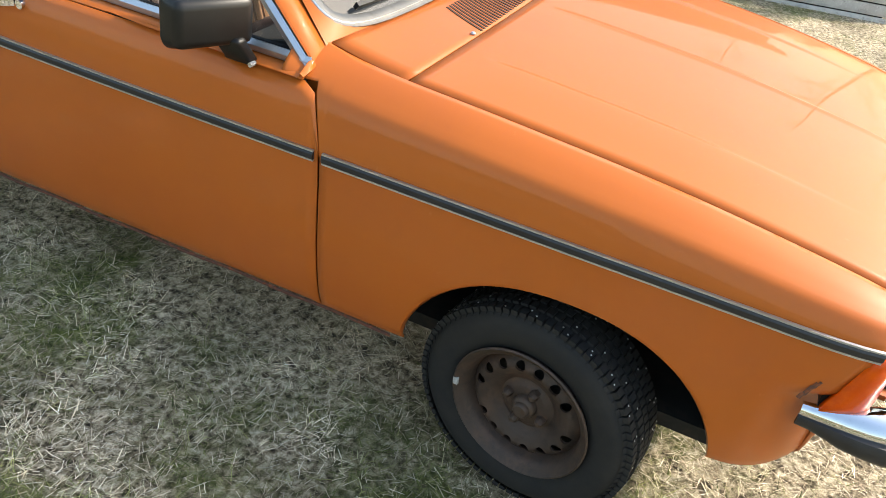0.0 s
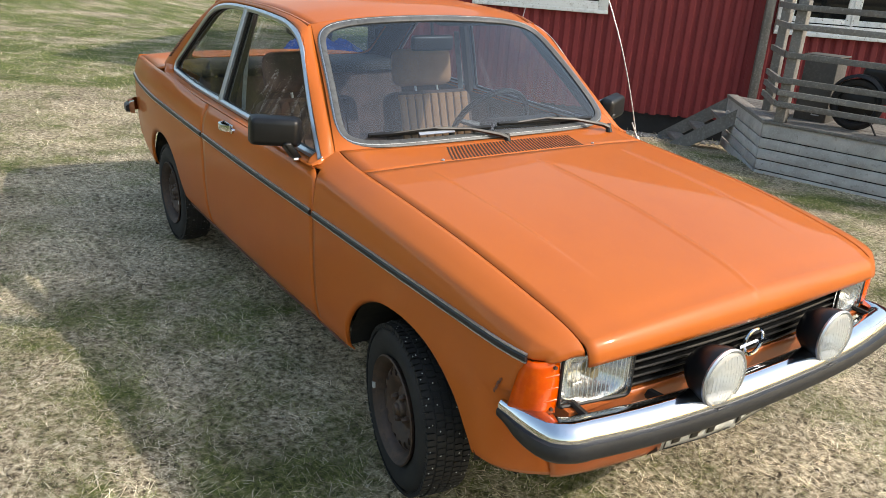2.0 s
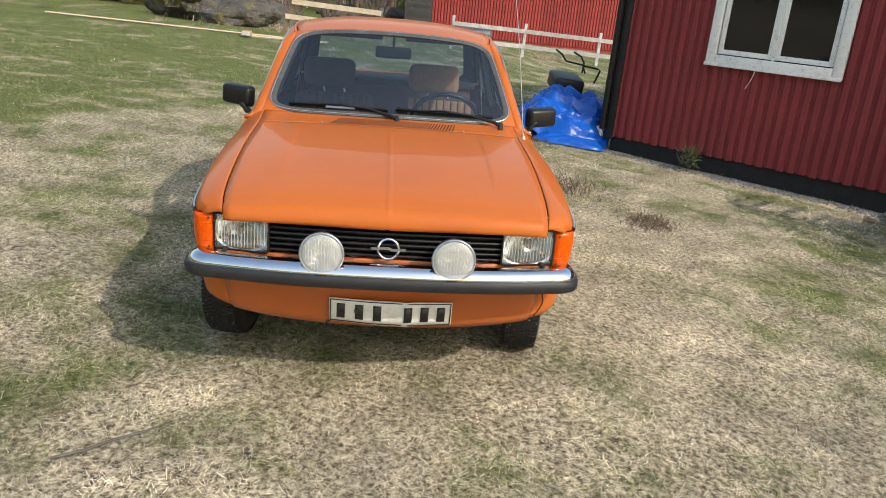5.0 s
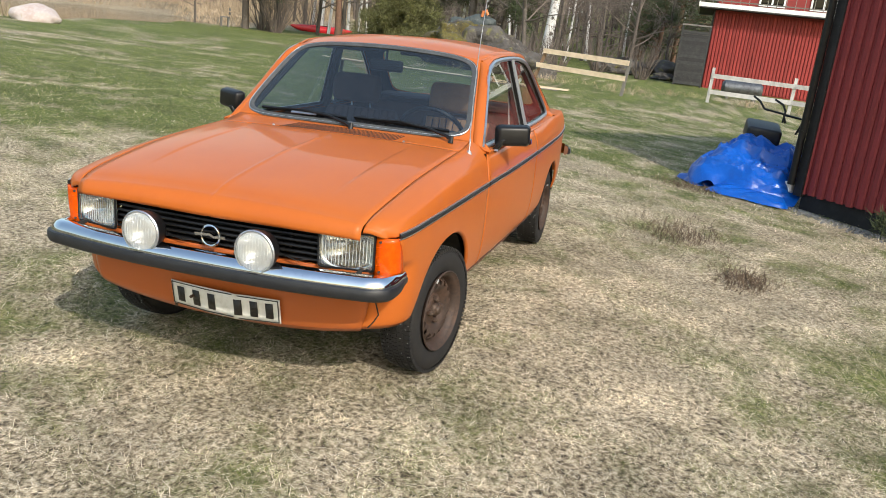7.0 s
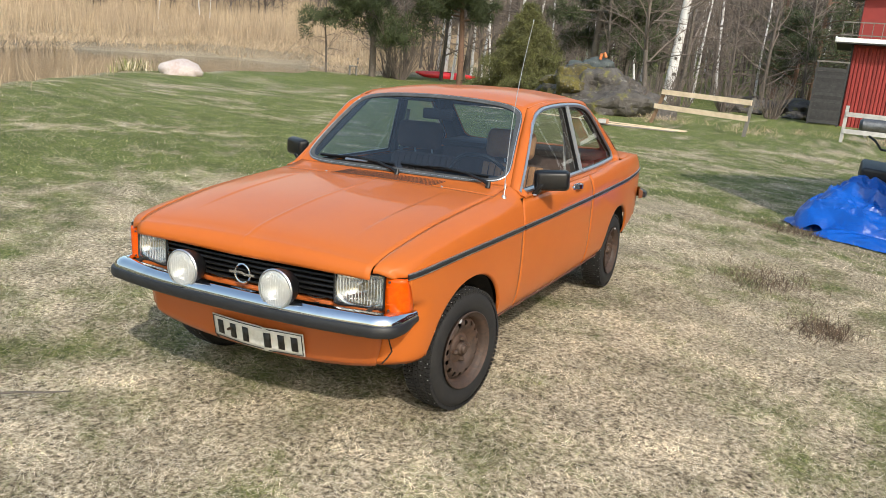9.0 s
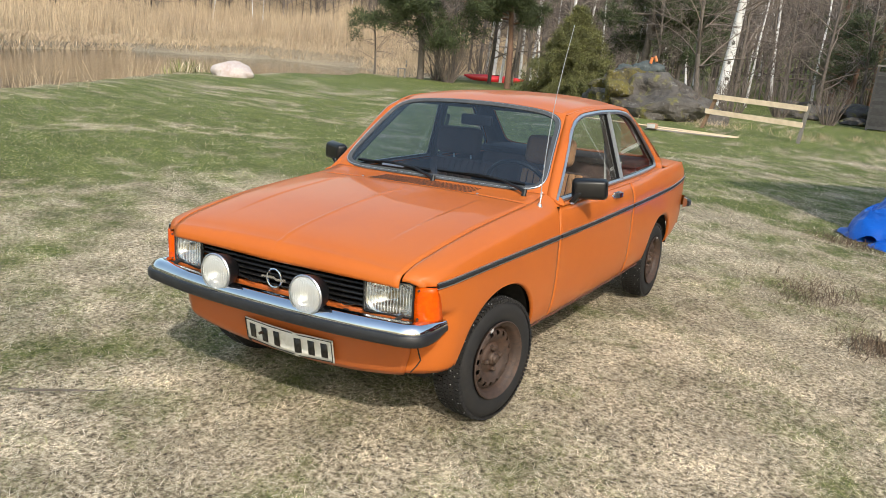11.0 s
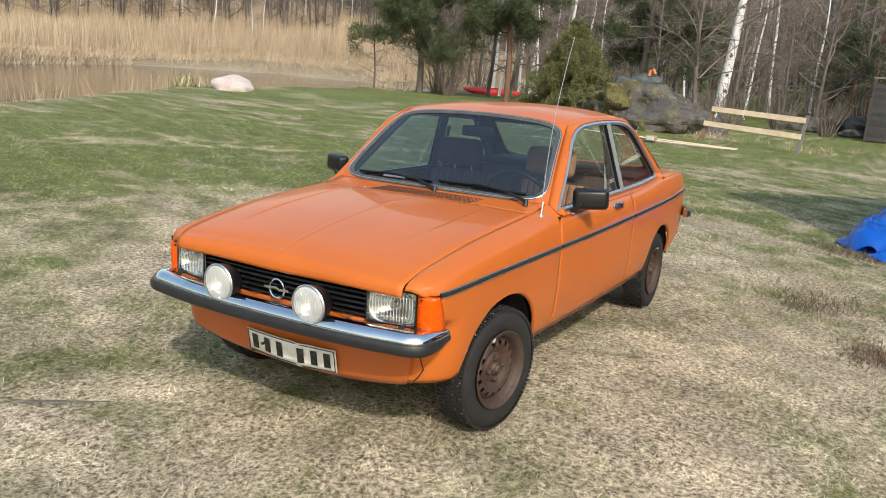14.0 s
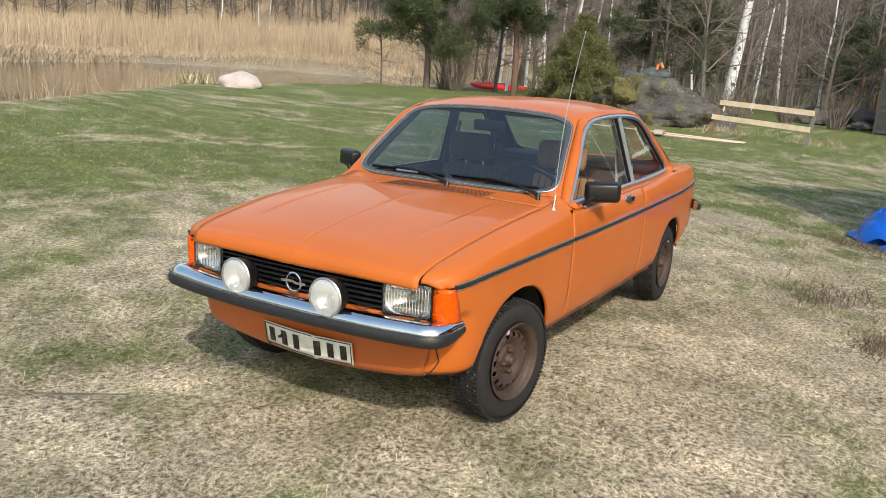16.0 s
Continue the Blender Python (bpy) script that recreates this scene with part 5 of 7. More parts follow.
def lawn_material(name, blades):
    m = bpy.data.materials.new(name)
    m.use_nodes = True
    n, l = m.node_tree.nodes, m.node_tree.links
    b = n["Principled BSDF"]
    b.inputs["Roughness"].default_value = 0.85
    b.inputs["Specular IOR Level"].default_value = 0.25
    at = n.new("ShaderNodeAttribute")
    at.attribute_name = "green"
    tc = n.new("ShaderNodeTexCoord")

    def noise_at(scale, detail=5):
        t = n.new("ShaderNodeTexNoise")
        t.inputs["Scale"].default_value, t.inputs["Detail"].default_value = scale, detail
        t.inputs["Roughness"].default_value = 0.72
        l.new(tc.outputs["Object"], t.inputs["Vector"])
        return t.outputs["Fac"]

    def ramp(fac, stops):
        r = n.new("ShaderNodeValToRGB")
        r.color_ramp.elements[0].position, r.color_ramp.elements[0].color = stops[0][0], (*stops[0][1], 1)
        r.color_ramp.elements[1].position, r.color_ramp.elements[1].color = stops[-1][0], (*stops[-1][1], 1)
        for p, c in stops[1:-1]:
            e = r.color_ramp.elements.new(p)
            e.color = (*c, 1)
        l.new(fac, r.inputs[0])
        return r.outputs[0]

    if blades:
        g = n.new("ShaderNodeNewGeometry")
        fac = g.outputs["Random Per Island"]
        dry = ramp(fac, [(0.0, (0.20, 0.148, 0.098)), (0.25, (0.42, 0.338, 0.23)), (0.5, (0.64, 0.535, 0.385)), (0.8, (0.80, 0.70, 0.54)), (1.0, (0.90, 0.82, 0.67))])
        grn = ramp(fac, [(0.0, (0.045, 0.062, 0.016)), (0.5, (0.135, 0.160, 0.042)), (1.0, (0.36, 0.35, 0.14))])
    else:
        dry = ramp(noise_at(42, 9), [(0.38, (0.05, 0.037, 0.024)), (0.47, (0.23, 0.180, 0.118)), (0.55, (0.50, 0.415, 0.285)), (0.63, (0.76, 0.67, 0.51))])
        grn = ramp(noise_at(36, 9), [(0.34, (0.026, 0.036, 0.010)), (0.46, (0.080, 0.102, 0.022)), (0.56, (0.14, 0.16, 0.038)), (0.66, (0.42, 0.38, 0.20))])
    x = n.new("ShaderNodeMix")
    x.data_type = "RGBA"
    r = n.new("ShaderNodeMapRange")
    r.inputs["From Min"].default_value, r.inputs["From Max"].default_value = 0.25, 0.75
    if blades:
        l.new(at.outputs["Fac"], r.inputs["Value"])
    else:
        ad = n.new("ShaderNodeMath")
        ad.operation = "ADD"
        mm = n.new("ShaderNodeMapRange")
        mm.inputs["To Min"].default_value, mm.inputs["To Max"].default_value = -0.75, 0.75
        l.new(noise_at(11, 9), mm.inputs["Value"])
        l.new(at.outputs["Fac"], ad.inputs[0])
        l.new(mm.outputs[0], ad.inputs[1])
        l.new(ad.outputs[0], r.inputs["Value"])
    l.new(r.outputs[0], x.inputs["Factor"])
    l.new(dry, x.inputs[6])
    l.new(grn, x.inputs[7])
    tn = n.new("ShaderNodeAttribute")
    tn.attribute_name = "tone"
    y_ = n.new("ShaderNodeMix")
    y_.data_type, y_.blend_type = "RGBA", "MULTIPLY"
    y_.inputs["Factor"].default_value = 1
    l.new(x.outputs[2], y_.inputs[6])
    l.new(tn.outputs["Fac"], y_.inputs[7])
    l.new(y_.outputs[2], b.inputs["Base Color"])
    if not blades:
        u = n.new("ShaderNodeBump")
        u.inputs["Strength"].default_value, u.inputs["Distance"].default_value = 0.9, 0.03
        l.new(noise_at(55, 8), u.inputs["Height"])
        l.new(u.outputs[0], b.inputs["Normal"])
    return m


LAWN, BLADE = lawn_material("lawn_ground", False), lawn_material("grass_blades", True)
gx = graded(-420, 200, -13, 5, 0.16, 1.13)
gy = graded(-420, 200, -9, 6.5, 0.16, 1.13)
X, Y = np.meshgrid(gx, gy, indexing="ij")
Z = ground_z(X, Y)
nu, nv = len(gx), len(gy)
I = np.arange(nu * nv).reshape(nu, nv)
quads = np.stack([I[:-1, :-1], I[1:, :-1], I[1:, 1:], I[:-1, 1:]], -1).reshape(-1, 4)
ground = fast_mesh("ground", np.stack([X, Y, Z], -1).reshape(-1, 3), quads, LAWN, [("green", greenness(X, Y).ravel()), ("tone", tone(X, Y).ravel())])
ground.data.shade_smooth()
tagged(ground, "patchy lawn of dry straw and green turf", "ground", kind="structure")


def scatter(n, x0, x1, y0, y1, keep):
    p = np.stack([rng.uniform(x0, x1, n), rng.uniform(y0, y1, n)], -1)
    return p[rng.uniform(0, 1, n) < keep(p[:, 0], p[:, 1])]


def blades(name, pts, length, width, flat, label, mat=BLADE, lift=0.0, green=None, spread=0.22, mix=0.34):
    """Thin tapered strips of grass at the points, in one object; flat is their lean from upright in radians."""
    n = len(pts)
    x, y = pts[:, 0], pts[:, 1]
    gr = greenness(x, y) if green is None else green
    L = length * rng.uniform(0.45, 1.55, n)
    isgreen = np.clip(gr + rng.normal(0, mix, n), 0, 1)
    a = 2.6 * patchy(x, y, 0.16, 11) + 1.3 * patchy(x, y, 0.05, 12) + rng.normal(0, 1.0, n) + np.pi * (rng.uniform(0, 1, n) < 0.5)
    lean = np.clip(flat + rng.normal(0, spread, n) - 0.14 * isgreen, 0.1, 1.54)
    lean = np.where(rng.uniform(0, 1, n) < 0.02, lean * 0.6, lean)
    d = np.stack([np.cos(a), np.sin(a)], -1)
    p = np.stack([-d[:, 1], d[:, 0]], -1)
    side = p * (width * rng.uniform(0.6, 1.4, n))[:, None] * 0.5
    bend = rng.normal(0, 0.26, n)
    base = np.stack([x, y, ground_z(x, y) - 0.003 + lift * rng.uniform(0, 1, n) ** 1.5], -1)
    reach, rise = L * np.sin(lean), L * np.cos(lean)
    V = np.zeros((n, 4, 3))
    tip = base.copy()
    tip[:, :2] += d * reach[:, None] + p * (bend * L)[:, None]
    tip[:, 2] += rise * 0.92
    V[:, 0], V[:, 1], V[:, 2], V[:, 3] = base, base, tip, tip
    V[:, 0, :2] += side
    V[:, 1, :2] -= side
    V[:, 2, :2] -= side * 0.55
    V[:, 3, :2] += side * 0.55
    spots = np.clip(1.08 + 0.30 * patchy(x, y, 0.016, 1) + 0.34 * patchy(x, y, 0.045, 2) + 0.28 * patchy(x, y, 0.20, 9), 0.30, 1.75)
    ob = fast_mesh(name, V.reshape(-1, 3), np.arange(n * 4).reshape(-1, 4), mat, [("green", np.repeat(isgreen, 4)), ("tone", np.repeat(tone(x, y) * spots, 4))])
    return tagged(ob, label, "grass", kind="stuff")


def near(x, y):
    return (1 - smooth01((np.hypot(x + 0.2, y) - 2.9) / 3.6)) * (x < 2.2)


pts = scatter(1650000, -6.8, 2.2, -6.2, 6.2, lambda x, y: near(x, y) * np.clip(0.80 + 0.6 * lumps(x * 4.3, y * 4.1 + 2), 0.25, 1))
blades("dry_grass", pts, 0.027, 0.0017, 1.37, "matted dry and green lawn grass", lift=0.015, spread=0.17)
pts = scatter(980000, -30, 0.5, -22, 6.5, lambda x, y: smooth01((np.hypot(x + 0.2, y) - 3.4) / 2.6) * np.clip(1.35 - np.hypot(x, y) / 17, 0.05, 1) * (poly_distance(x, y, LAKE) < -0.3))
blades("far_grass", pts, 0.040, 0.0040, 1.28, "green and straw lawn grass further off", mix=0.40)

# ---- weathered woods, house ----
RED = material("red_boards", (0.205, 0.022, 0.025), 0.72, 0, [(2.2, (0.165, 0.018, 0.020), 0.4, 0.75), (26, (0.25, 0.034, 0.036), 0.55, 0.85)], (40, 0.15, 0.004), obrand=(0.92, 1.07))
# paler copy of the house red, with sunlight put into the shed's colour
RED_SUN = material("red_boards_sunlit", (0.27, 0.030, 0.026), 0.75, 0, [(1.5, (0.22, 0.025, 0.022), 0.4, 0.75)], None, obrand=(0.80, 1.15))
TAR = material("black_plinth", (0.006, 0.006, 0.007), 0.75, 0, [(9, (0.014, 0.014, 0.016), 0.4, 0.75), (34, (0.20, 0.20, 0.20), 0.70, 0.73)], (30, 0.4, 0.01))
WHITE = material("flaking_white_paint", (0.72, 0.72, 0.72), 0.6, 0, [(14, (0.52, 0.51, 0.49), 0.5, 0.75), (55, (0.26, 0.23, 0.20), 0.60, 0.66)], (60, 0.4, 0.004))
WHITE_PLASTIC = material("white_plastic", (0.72, 0.73, 0.74), 0.4, 0, [(9, (0.58, 0.58, 0.57), 0.45, 0.75)])
GREY_WOOD = material("weathered_grey_wood", (0.17, 0.16, 0.148), 0.85, 0, [(5, (0.14, 0.125, 0.11), 0.4, 0.7), (45, (0.29, 0.27, 0.24), 0.5, 0.75)], (70, 0.4, 0.003), obrand=(0.75, 1.15))
PALE_WOOD = material("pale_grey_boards", (0.46, 0.45, 0.44), 0.85, 0, [(4, (0.33, 0.32, 0.31), 0.4, 0.65), (24, (0.24, 0.225, 0.21), 0.58, 0.72), (70, (0.56, 0.55, 0.53), 0.55, 0.75)], (80, 0.5, 0.003), obrand=(0.80, 1.08))
NEW_WOOD = material("new_sawn_wood", (0.70, 0.56, 0.41), 0.8, 0, [(4, (0.50, 0.38, 0.25), 0.4, 0.7), (40, (0.66, 0.54, 0.38), 0.5, 0.75)], (70, 0.3, 0.002), obrand=(0.85, 1.1))
DARK_GLASS = material("dark_window_glass", (0.006, 0.007, 0.007), 0.04, 0, [(3, (0.010, 0.011, 0.011), 0.4, 0.7)], None, spec=0.35)
GRAVEL = material("gravel_grey", (0.20, 0.20, 0.20), 0.85, 0, [(40, (0.10, 0.10, 0.10), 0.4, 0.7)], None, island=(0.5, 1.3))
ROOF = material("roof_sheet", (0.04, 0.04, 0.045), 0.6, 0, [(5, (0.06, 0.06, 0.06), 0.4, 0.7)], (20, 0.2, 0.005))
STEEL = material("galvanised_steel", (0.45, 0.46, 0.47), 0.38, 0.9, [(12, (0.32, 0.33, 0.34), 0.4, 0.7)])

WALL_M = Matrix.Translation((-6.06, 3.75, 0)) @ Matrix.Rotation(radians(45.2), 4, "Z")
S0, S1, EAVE = -1.14, 9.6, 3.22
WIN = (0.0, 1.54, 1.10, 2.35)


def placed(ob, m):
    ob.matrix_world = m
    return ob


wt = 0.16
wall = placed(tagged(new("wall_house"), "dark red board-clad house wall in shade", "wall", kind="structure"), WALL_M)
for d in ((S0, WIN[0] + 0.06, 0.03, wt, 0.02, EAVE), (WIN[1] - 0.06, 3.40, 0.03, wt, 0.02, EAVE), (4.82, S1, 0.03, wt, 0.02, EAVE), (WIN[0] + 0.06, WIN[1] - 0.06, 0.03, wt, 0.02, WIN[2] + 0.06), (WIN[0] + 0.06, WIN[1] - 0.06, 0.03, wt, WIN[3] - 0.06, EAVE), (3.40, 4.82, 0.03, wt, 0.02, 1.09), (3.40, 4.82, 0.03, wt, 2.25, EAVE)):
    box_part("wall_panel", d, RED, wall)
for d in ((S0, S0 + wt, wt, 7.0, 0.02, EAVE), (S1 - wt, S1, wt, 7.0, 0.02, EAVE), (S0 + wt, S1 - wt, 7.0 - wt, 7.0, 0.02, EAVE)):
    box_part("wall_panel", d, RED, wall)
bm = bmesh.new()
box(bm, S0 + 0.03, S1 - 0.03, 0.05, 6.97, -0.6, 0.02)
placed(tagged(part("plinth", bm, TAR, None), "black tarred house plinth with flaked spots", "plinth", kind="structure"), WALL_M)
bm = bmesh.new()
for y0, y1, h0, h1 in ((-0.35, 3.5, EAVE, EAVE + 0.30), (7.35, 3.5, EAVE, EAVE + 0.30)):
    vs = [bm.verts.new(p) for p in ((S0 - 0.35, y0, h0), (S1 + 0.35, y0, h0), (S1 + 0.35, y1, h1), (S0 - 0.35, y1, h1), (S0 - 0.35, y0, h0 + 0.12), (S1 + 0.35, y0, h0 + 0.12), (S1 + 0.35, y1, h1 + 0.12), (S0 - 0.35, y1, h1 + 0.12))]
    for q in ((0, 1, 2, 3), (7, 6, 5, 4), (0, 4, 5, 1), (1, 5, 6, 2), (2, 6, 7, 3), (3, 7, 4, 0)):
        bm.faces.new([vs[i] for i in q])
for x in (S0 + 0.02, S1 - 0.06):
    vs = [bm.verts.new((x + dx, y, z)) for dx in (0, 0.05) for y, z in ((0, EAVE), (7, EAVE), (3.5, EAVE + 0.26))]
    bm.faces.new(vs[:3])
    bm.faces.new(vs[3:][::-1])
placed(tagged(part("roof_house", bm, ROOF, None), "dark low-pitched roof of the red house", "roof", kind="structure"), WALL_M)


def board_mesh(w, t, h, round_=0.019):
    """One cladding board with rounded front edges, standing on z = 0, its front towards -y."""
    prof = [(-w / 2, 0), (-w / 2, -t + round_), (-w / 2 + round_, -t), (w / 2 - round_, -t), (w / 2, -t + round_), (w / 2, 0)]
    me = bpy.data.meshes.new("board")
    n = len(prof)
    v = [(a, b, z) for z in (0, h) for a, b in prof]
    f = [(i, (i + 1) % n, n + (i + 1) % n, n + i) for i in range(n)] + [tuple(range(n))[::-1], tuple(range(n, 2 * n))]
    me.from_pydata(v, [], f)
    me.materials.append(RED)
    return me


PITCH = 0.122
wide = {}


def board(s, z0, z1, w, t, y, parent):
    key = (round(z1 - z0, 3), w, t)
    if key not in wide:
        wide[key] = board_mesh(w, t, z1 - z0)
    ob = new("board", wide[key])
    ob.parent = parent
    ob.location = (s, y, z0)
    return ob


n = int((S1 - S0) / PITCH)
for i in range(n + 1):
    s = S0 + 0.05 + i * PITCH
    spans = [(0.0, EAVE - 0.02)]
    if WIN[0] - 0.05 < s < WIN[1] + 0.05:
        spans = [(0.0, WIN[2] + 0.01), (WIN[3] - 0.01, EAVE - 0.02)]
    if 3.29 < s < 4.93:
        spans = [(0.0, 1.04), (2.30, EAVE - 0.02)]
    jit = 0.006 * math.sin(i * 2.3)
    for a, b in spans:
        board(s, a + 0.012 + (jit if a == 0 else 0), b, 0.084, 0.030, 0.029, wall)


def house_window(name, s0, s1, z0, z1):
    win = placed(tagged(new(name), "two-pane casement window with flaking white frame", "window", kind="structure"), WALL_M)
    t = 0.11
    for d in ((s0, s0 + t, z0, z1), (s1 - t, s1, z0, z1), (s0 + t + 0.002, s1 - t - 0.002, z0, z0 + t), (s0 + t + 0.002, s1 - t - 0.002, z1 - t, z1)):
        box_part("architrave", (d[0], d[1], -0.035, 0.028, d[2], d[3]), WHITE, win, bevel=0.006)
    c = (s0 + s1) / 2
    for a, b in ((s0 + t + 0.01, c - 0.012), (c + 0.012, s1 - t - 0.01)):
        fr = 0.055
        za, zb = z0 + t + 0.012, z1 - t - 0.012
        for d in ((a, a + fr, za, zb), (b - fr, b, za, zb), (a + fr, b - fr, za, za + fr), (a + fr, b - fr, zb - fr, zb)):
            box_part("casement", (d[0], d[1], -0.004, 0.035, d[2], d[3]), WHITE, win, bevel=0.004)
        box_part("pane", (a + fr - 0.005, b - fr + 0.005, 0.018, 0.024, za + fr - 0.005, zb - fr + 0.005), DARK_GLASS, win)
    box_part("mullion", (c - 0.0115, c + 0.0115, -0.012, 0.03, z0 + t + 0.003, z1 - t - 0.003), WHITE, win)
    box_part("sill", (s0 - 0.005, s1 + 0.005, -0.050, -0.036, z0 - 0.02, z0 + 0.02), WHITE, win, bevel=0.004)
    return win


house_window("window_1", *WIN)
house_window("window_2", 3.34, 4.88, 1.04, 2.31)
# added near-black sheet behind the windows, standing in for the unlit room
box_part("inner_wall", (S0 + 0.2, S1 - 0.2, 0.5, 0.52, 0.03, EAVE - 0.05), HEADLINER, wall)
# corner board and downpipe
cb = placed(box_part("corner_trim", (S0 - 0.035, S0 + 0.075, -0.03, 0.12, -0.02, EAVE - 0.02), TAR, None, bevel=0.005), WALL_M)
tagged(cb, "black corner board of the house", "trim", kind="structure")
dp = placed(thing("downpipe", "dark metal rainwater pipe at the house corner", "downpipe"), WALL_M)
link_mesh("pipe", *tube([(S0 - 0.06, -0.065, 0.10), (S0 - 0.06, -0.065, 3.1), (S0 - 0.06, -0.25, 3.3)], 0.042, 14), BLACK, dp)
for z in (0.7, 2.4):
    link_mesh("clamp", *tube([(S0 - 0.06, -0.065, z), (S0 - 0.06, -0.065, z + 0.03)], 0.048, 14), BLACK, dp)
dr = thing("drain_stub", "short white plastic drain pipe standing by the plinth", "drain pipe")
v, f = tube([(-6.985, 2.855, -0.20), (-6.985, 2.86, 0.115)], 0.055, 20, cap=False)
link_mesh("pipe", v, f, WHITE_PLASTIC, dr)
link_mesh("collar", *tube([(-6.985, 2.86, 0.075), (-6.985, 2.86, 0.118)], 0.062, 20, cap=False), WHITE_PLASTIC, dr)
# loose wire under the window
link_mesh("loose_wire", *tube([WALL_M @ Vector((0.62, -0.045, 1.09)), WALL_M @ Vector((0.60, -0.07, 0.98)), WALL_M @ Vector((0.55, -0.06, 0.87))], 0.004, 5), WHITE_PLASTIC)
tagged(bpy.data.objects["loose_wire"], "short pale wire hanging under the window sill", "wire")

# gravel along the plinth
n = 2600
s, o = rng.uniform(S0, 4.5, n), np.abs(rng.normal(0, 0.16, n)) + 0.02
px, py = WALL_P[0] + WALL_D[0] * s + WALL_N[0] * o, WALL_P[1] + WALL_D[1] * s + WALL_N[1] * o
pz = ground_z(px, py)
V, T = [], []
for i in range(n):
    r = rng.uniform(0.008, 0.024)
    c = np.array([px[i], py[i], pz[i] + 0.25 * r])
    k = len(V)
    V += [c + r * rng.uniform(0.6, 1.2) * np.array(d) for d in ((1, 0, 0), (0, 1, 0), (-1, 0, 0), (0, -1, 0), (0, 0, 0.8), (0, 0, -0.8))]
    T += [(k + a, k + b, k + c_) for a, b, c_ in ((0, 1, 4), (1, 2, 4), (2, 3, 4), (3, 0, 4), (1, 0, 5), (2, 1, 5), (3, 2, 5), (0, 3, 5))]
tagged(fast_mesh("gravel_strip", V, T, GRAVEL), "grey gravel along the house plinth", "gravel", kind="stuff")

# ---- deck with steps and rail ----
DK = Matrix.Translation((-2.46, 4.45, 0)) @ Matrix.Rotation(radians(13), 4, "Z")
deck = placed(thing("deck", "low timber deck with pale grey board skirt", "deck"), DK)
DT, DL = 0.393, 3.5
SIDE = np.array([math.cos(radians(126)), math.sin(radians(126))])
for i in range(5):
    z1 = DT - 0.030 - (0.036 + i * 0.096 if i else 0)
    z0 = DT - 0.030 - 0.036 - i * 0.096 - 0.085
    box_part("skirt_board", (0.0, DL, -0.012, 0.010, z0, z1), PALE_WOOD, deck, bevel=0.003)
    box_part("skirt_board", (0.016, 1.50, -0.010, 0.012, z0, z1), PALE_WOOD, deck, Matrix.Rotation(radians(126), 4, "Z"), bevel=0.003)
for i in range(10):
    y = -0.03 + i * 0.122
    x0 = y / SIDE[1] * SIDE[0] - 0.035
    m = Matrix.Translation((0, 0, 0.0015 * math.sin(i * 5.1)))
    x1 = min(DL, (2.02 - y * math.cos(radians(32.2))) / math.sin(radians(32.2)))
    box_part("deck_plank", (x0, x1, y, y + 0.116, DT - 0.028, DT), GREY_WOOD, deck, m, bevel=0.003)
box_part("edge_board", (-0.03, 1.50, -0.075, 0.030, DT - 0.030, DT + 0.004), GREY_WOOD, deck, Matrix.Rotation(radians(126), 4, "Z"), bevel=0.003)
bm = bmesh.new()
box(bm, 0.03, DL - 0.05, 0.013, 1.0, -0.25, DT - 0.04)
part("deck_frame", bm, DARK, deck)
fence = placed(thing("deck_railing", "weathered grey wooden deck railing with two corner posts", "railing"), DK)
p2, p1 = np.array([0.125, 0.02]), np.array([-0.215, 0.56])
posts = [(*p1, 0.080), (*p2, 0.088), (1.75, 0.03, 0.085), (3.3, 0.03, 0.085)]
for x, y, w in posts:
    box_part("post", (x - w / 2, x + w / 2, y - w / 2, y + w / 2, DT + 0.001, DT + 1.02), GREY_WOOD, fence, bevel=0.005)
for k, z in enumerate((0.155, 0.255, 0.355, 0.575, 0.80, 0.96)):
    box_part("rail", (0.075, 3.42, -0.052, -0.026, DT + z - 0.024, DT + z + 0.024), GREY_WOOD, fence, Matrix.Translation((0, 0, 0.004 * math.sin(k * 3.7))), bevel=0.003)
    a, b = p1 + SIDE * 0.07 + (-0.055, 0.0), p2 + (-0.060, -0.045)
    plank_dir = b - a
    link_mesh("short_rail", *sweep([(*a, DT + z), (*(a + 0.5 * plank_dir), DT + z), (*b, DT + z)], [(0, 0, 1)] * 3, [(-0.012, -0.024), (0.012, -0.024), (0.012, 0.024), (-0.012, 0.024)]), GREY_WOOD, fence, smooth=False)
# steps down beside the wall
steps = thing("garden_steps", "weathered grey wooden steps leaning on the deck", "steps")
sa, sb_ = [np.array((-3.16, 5.14, 0.290)), np.array((-3.86, 4.98, -0.215))], [np.array((-3.63, 5.58, 0.315)), np.array((-4.36, 5.36, -0.235))]
for p, q in (sa, sb_):
    link_mesh("stringer", *sweep([p, (p + q) / 2, q], [(0, 0, 1)] * 3, [(-0.02, -0.065), (0.02, -0.065), (0.02, 0.065), (-0.02, 0.065)]), GREY_WOOD, steps, smooth=False)
for t in (0.22, 0.52, 0.82):
    p, q = sa[0] + (sa[1] - sa[0]) * t, sb_[0] + (sb_[1] - sb_[0]) * t
    link_mesh("tread", *sweep([p + (q - p) * 0.06, (p + q) / 2, q - (q - p) * 0.06], [(0, 0, 1)] * 3, [(-0.075, -0.030), (0.075, -0.030), (0.075, 0.004), (-0.075, 0.004)]), GREY_WOOD, steps, smooth=False)
# grey post against the wall
gp = placed(box_part("wall_post", (3.20, 3.285, -0.13, -0.03, 0.10, EAVE - 0.02), GREY_WOOD, None, bevel=0.005), WALL_M)
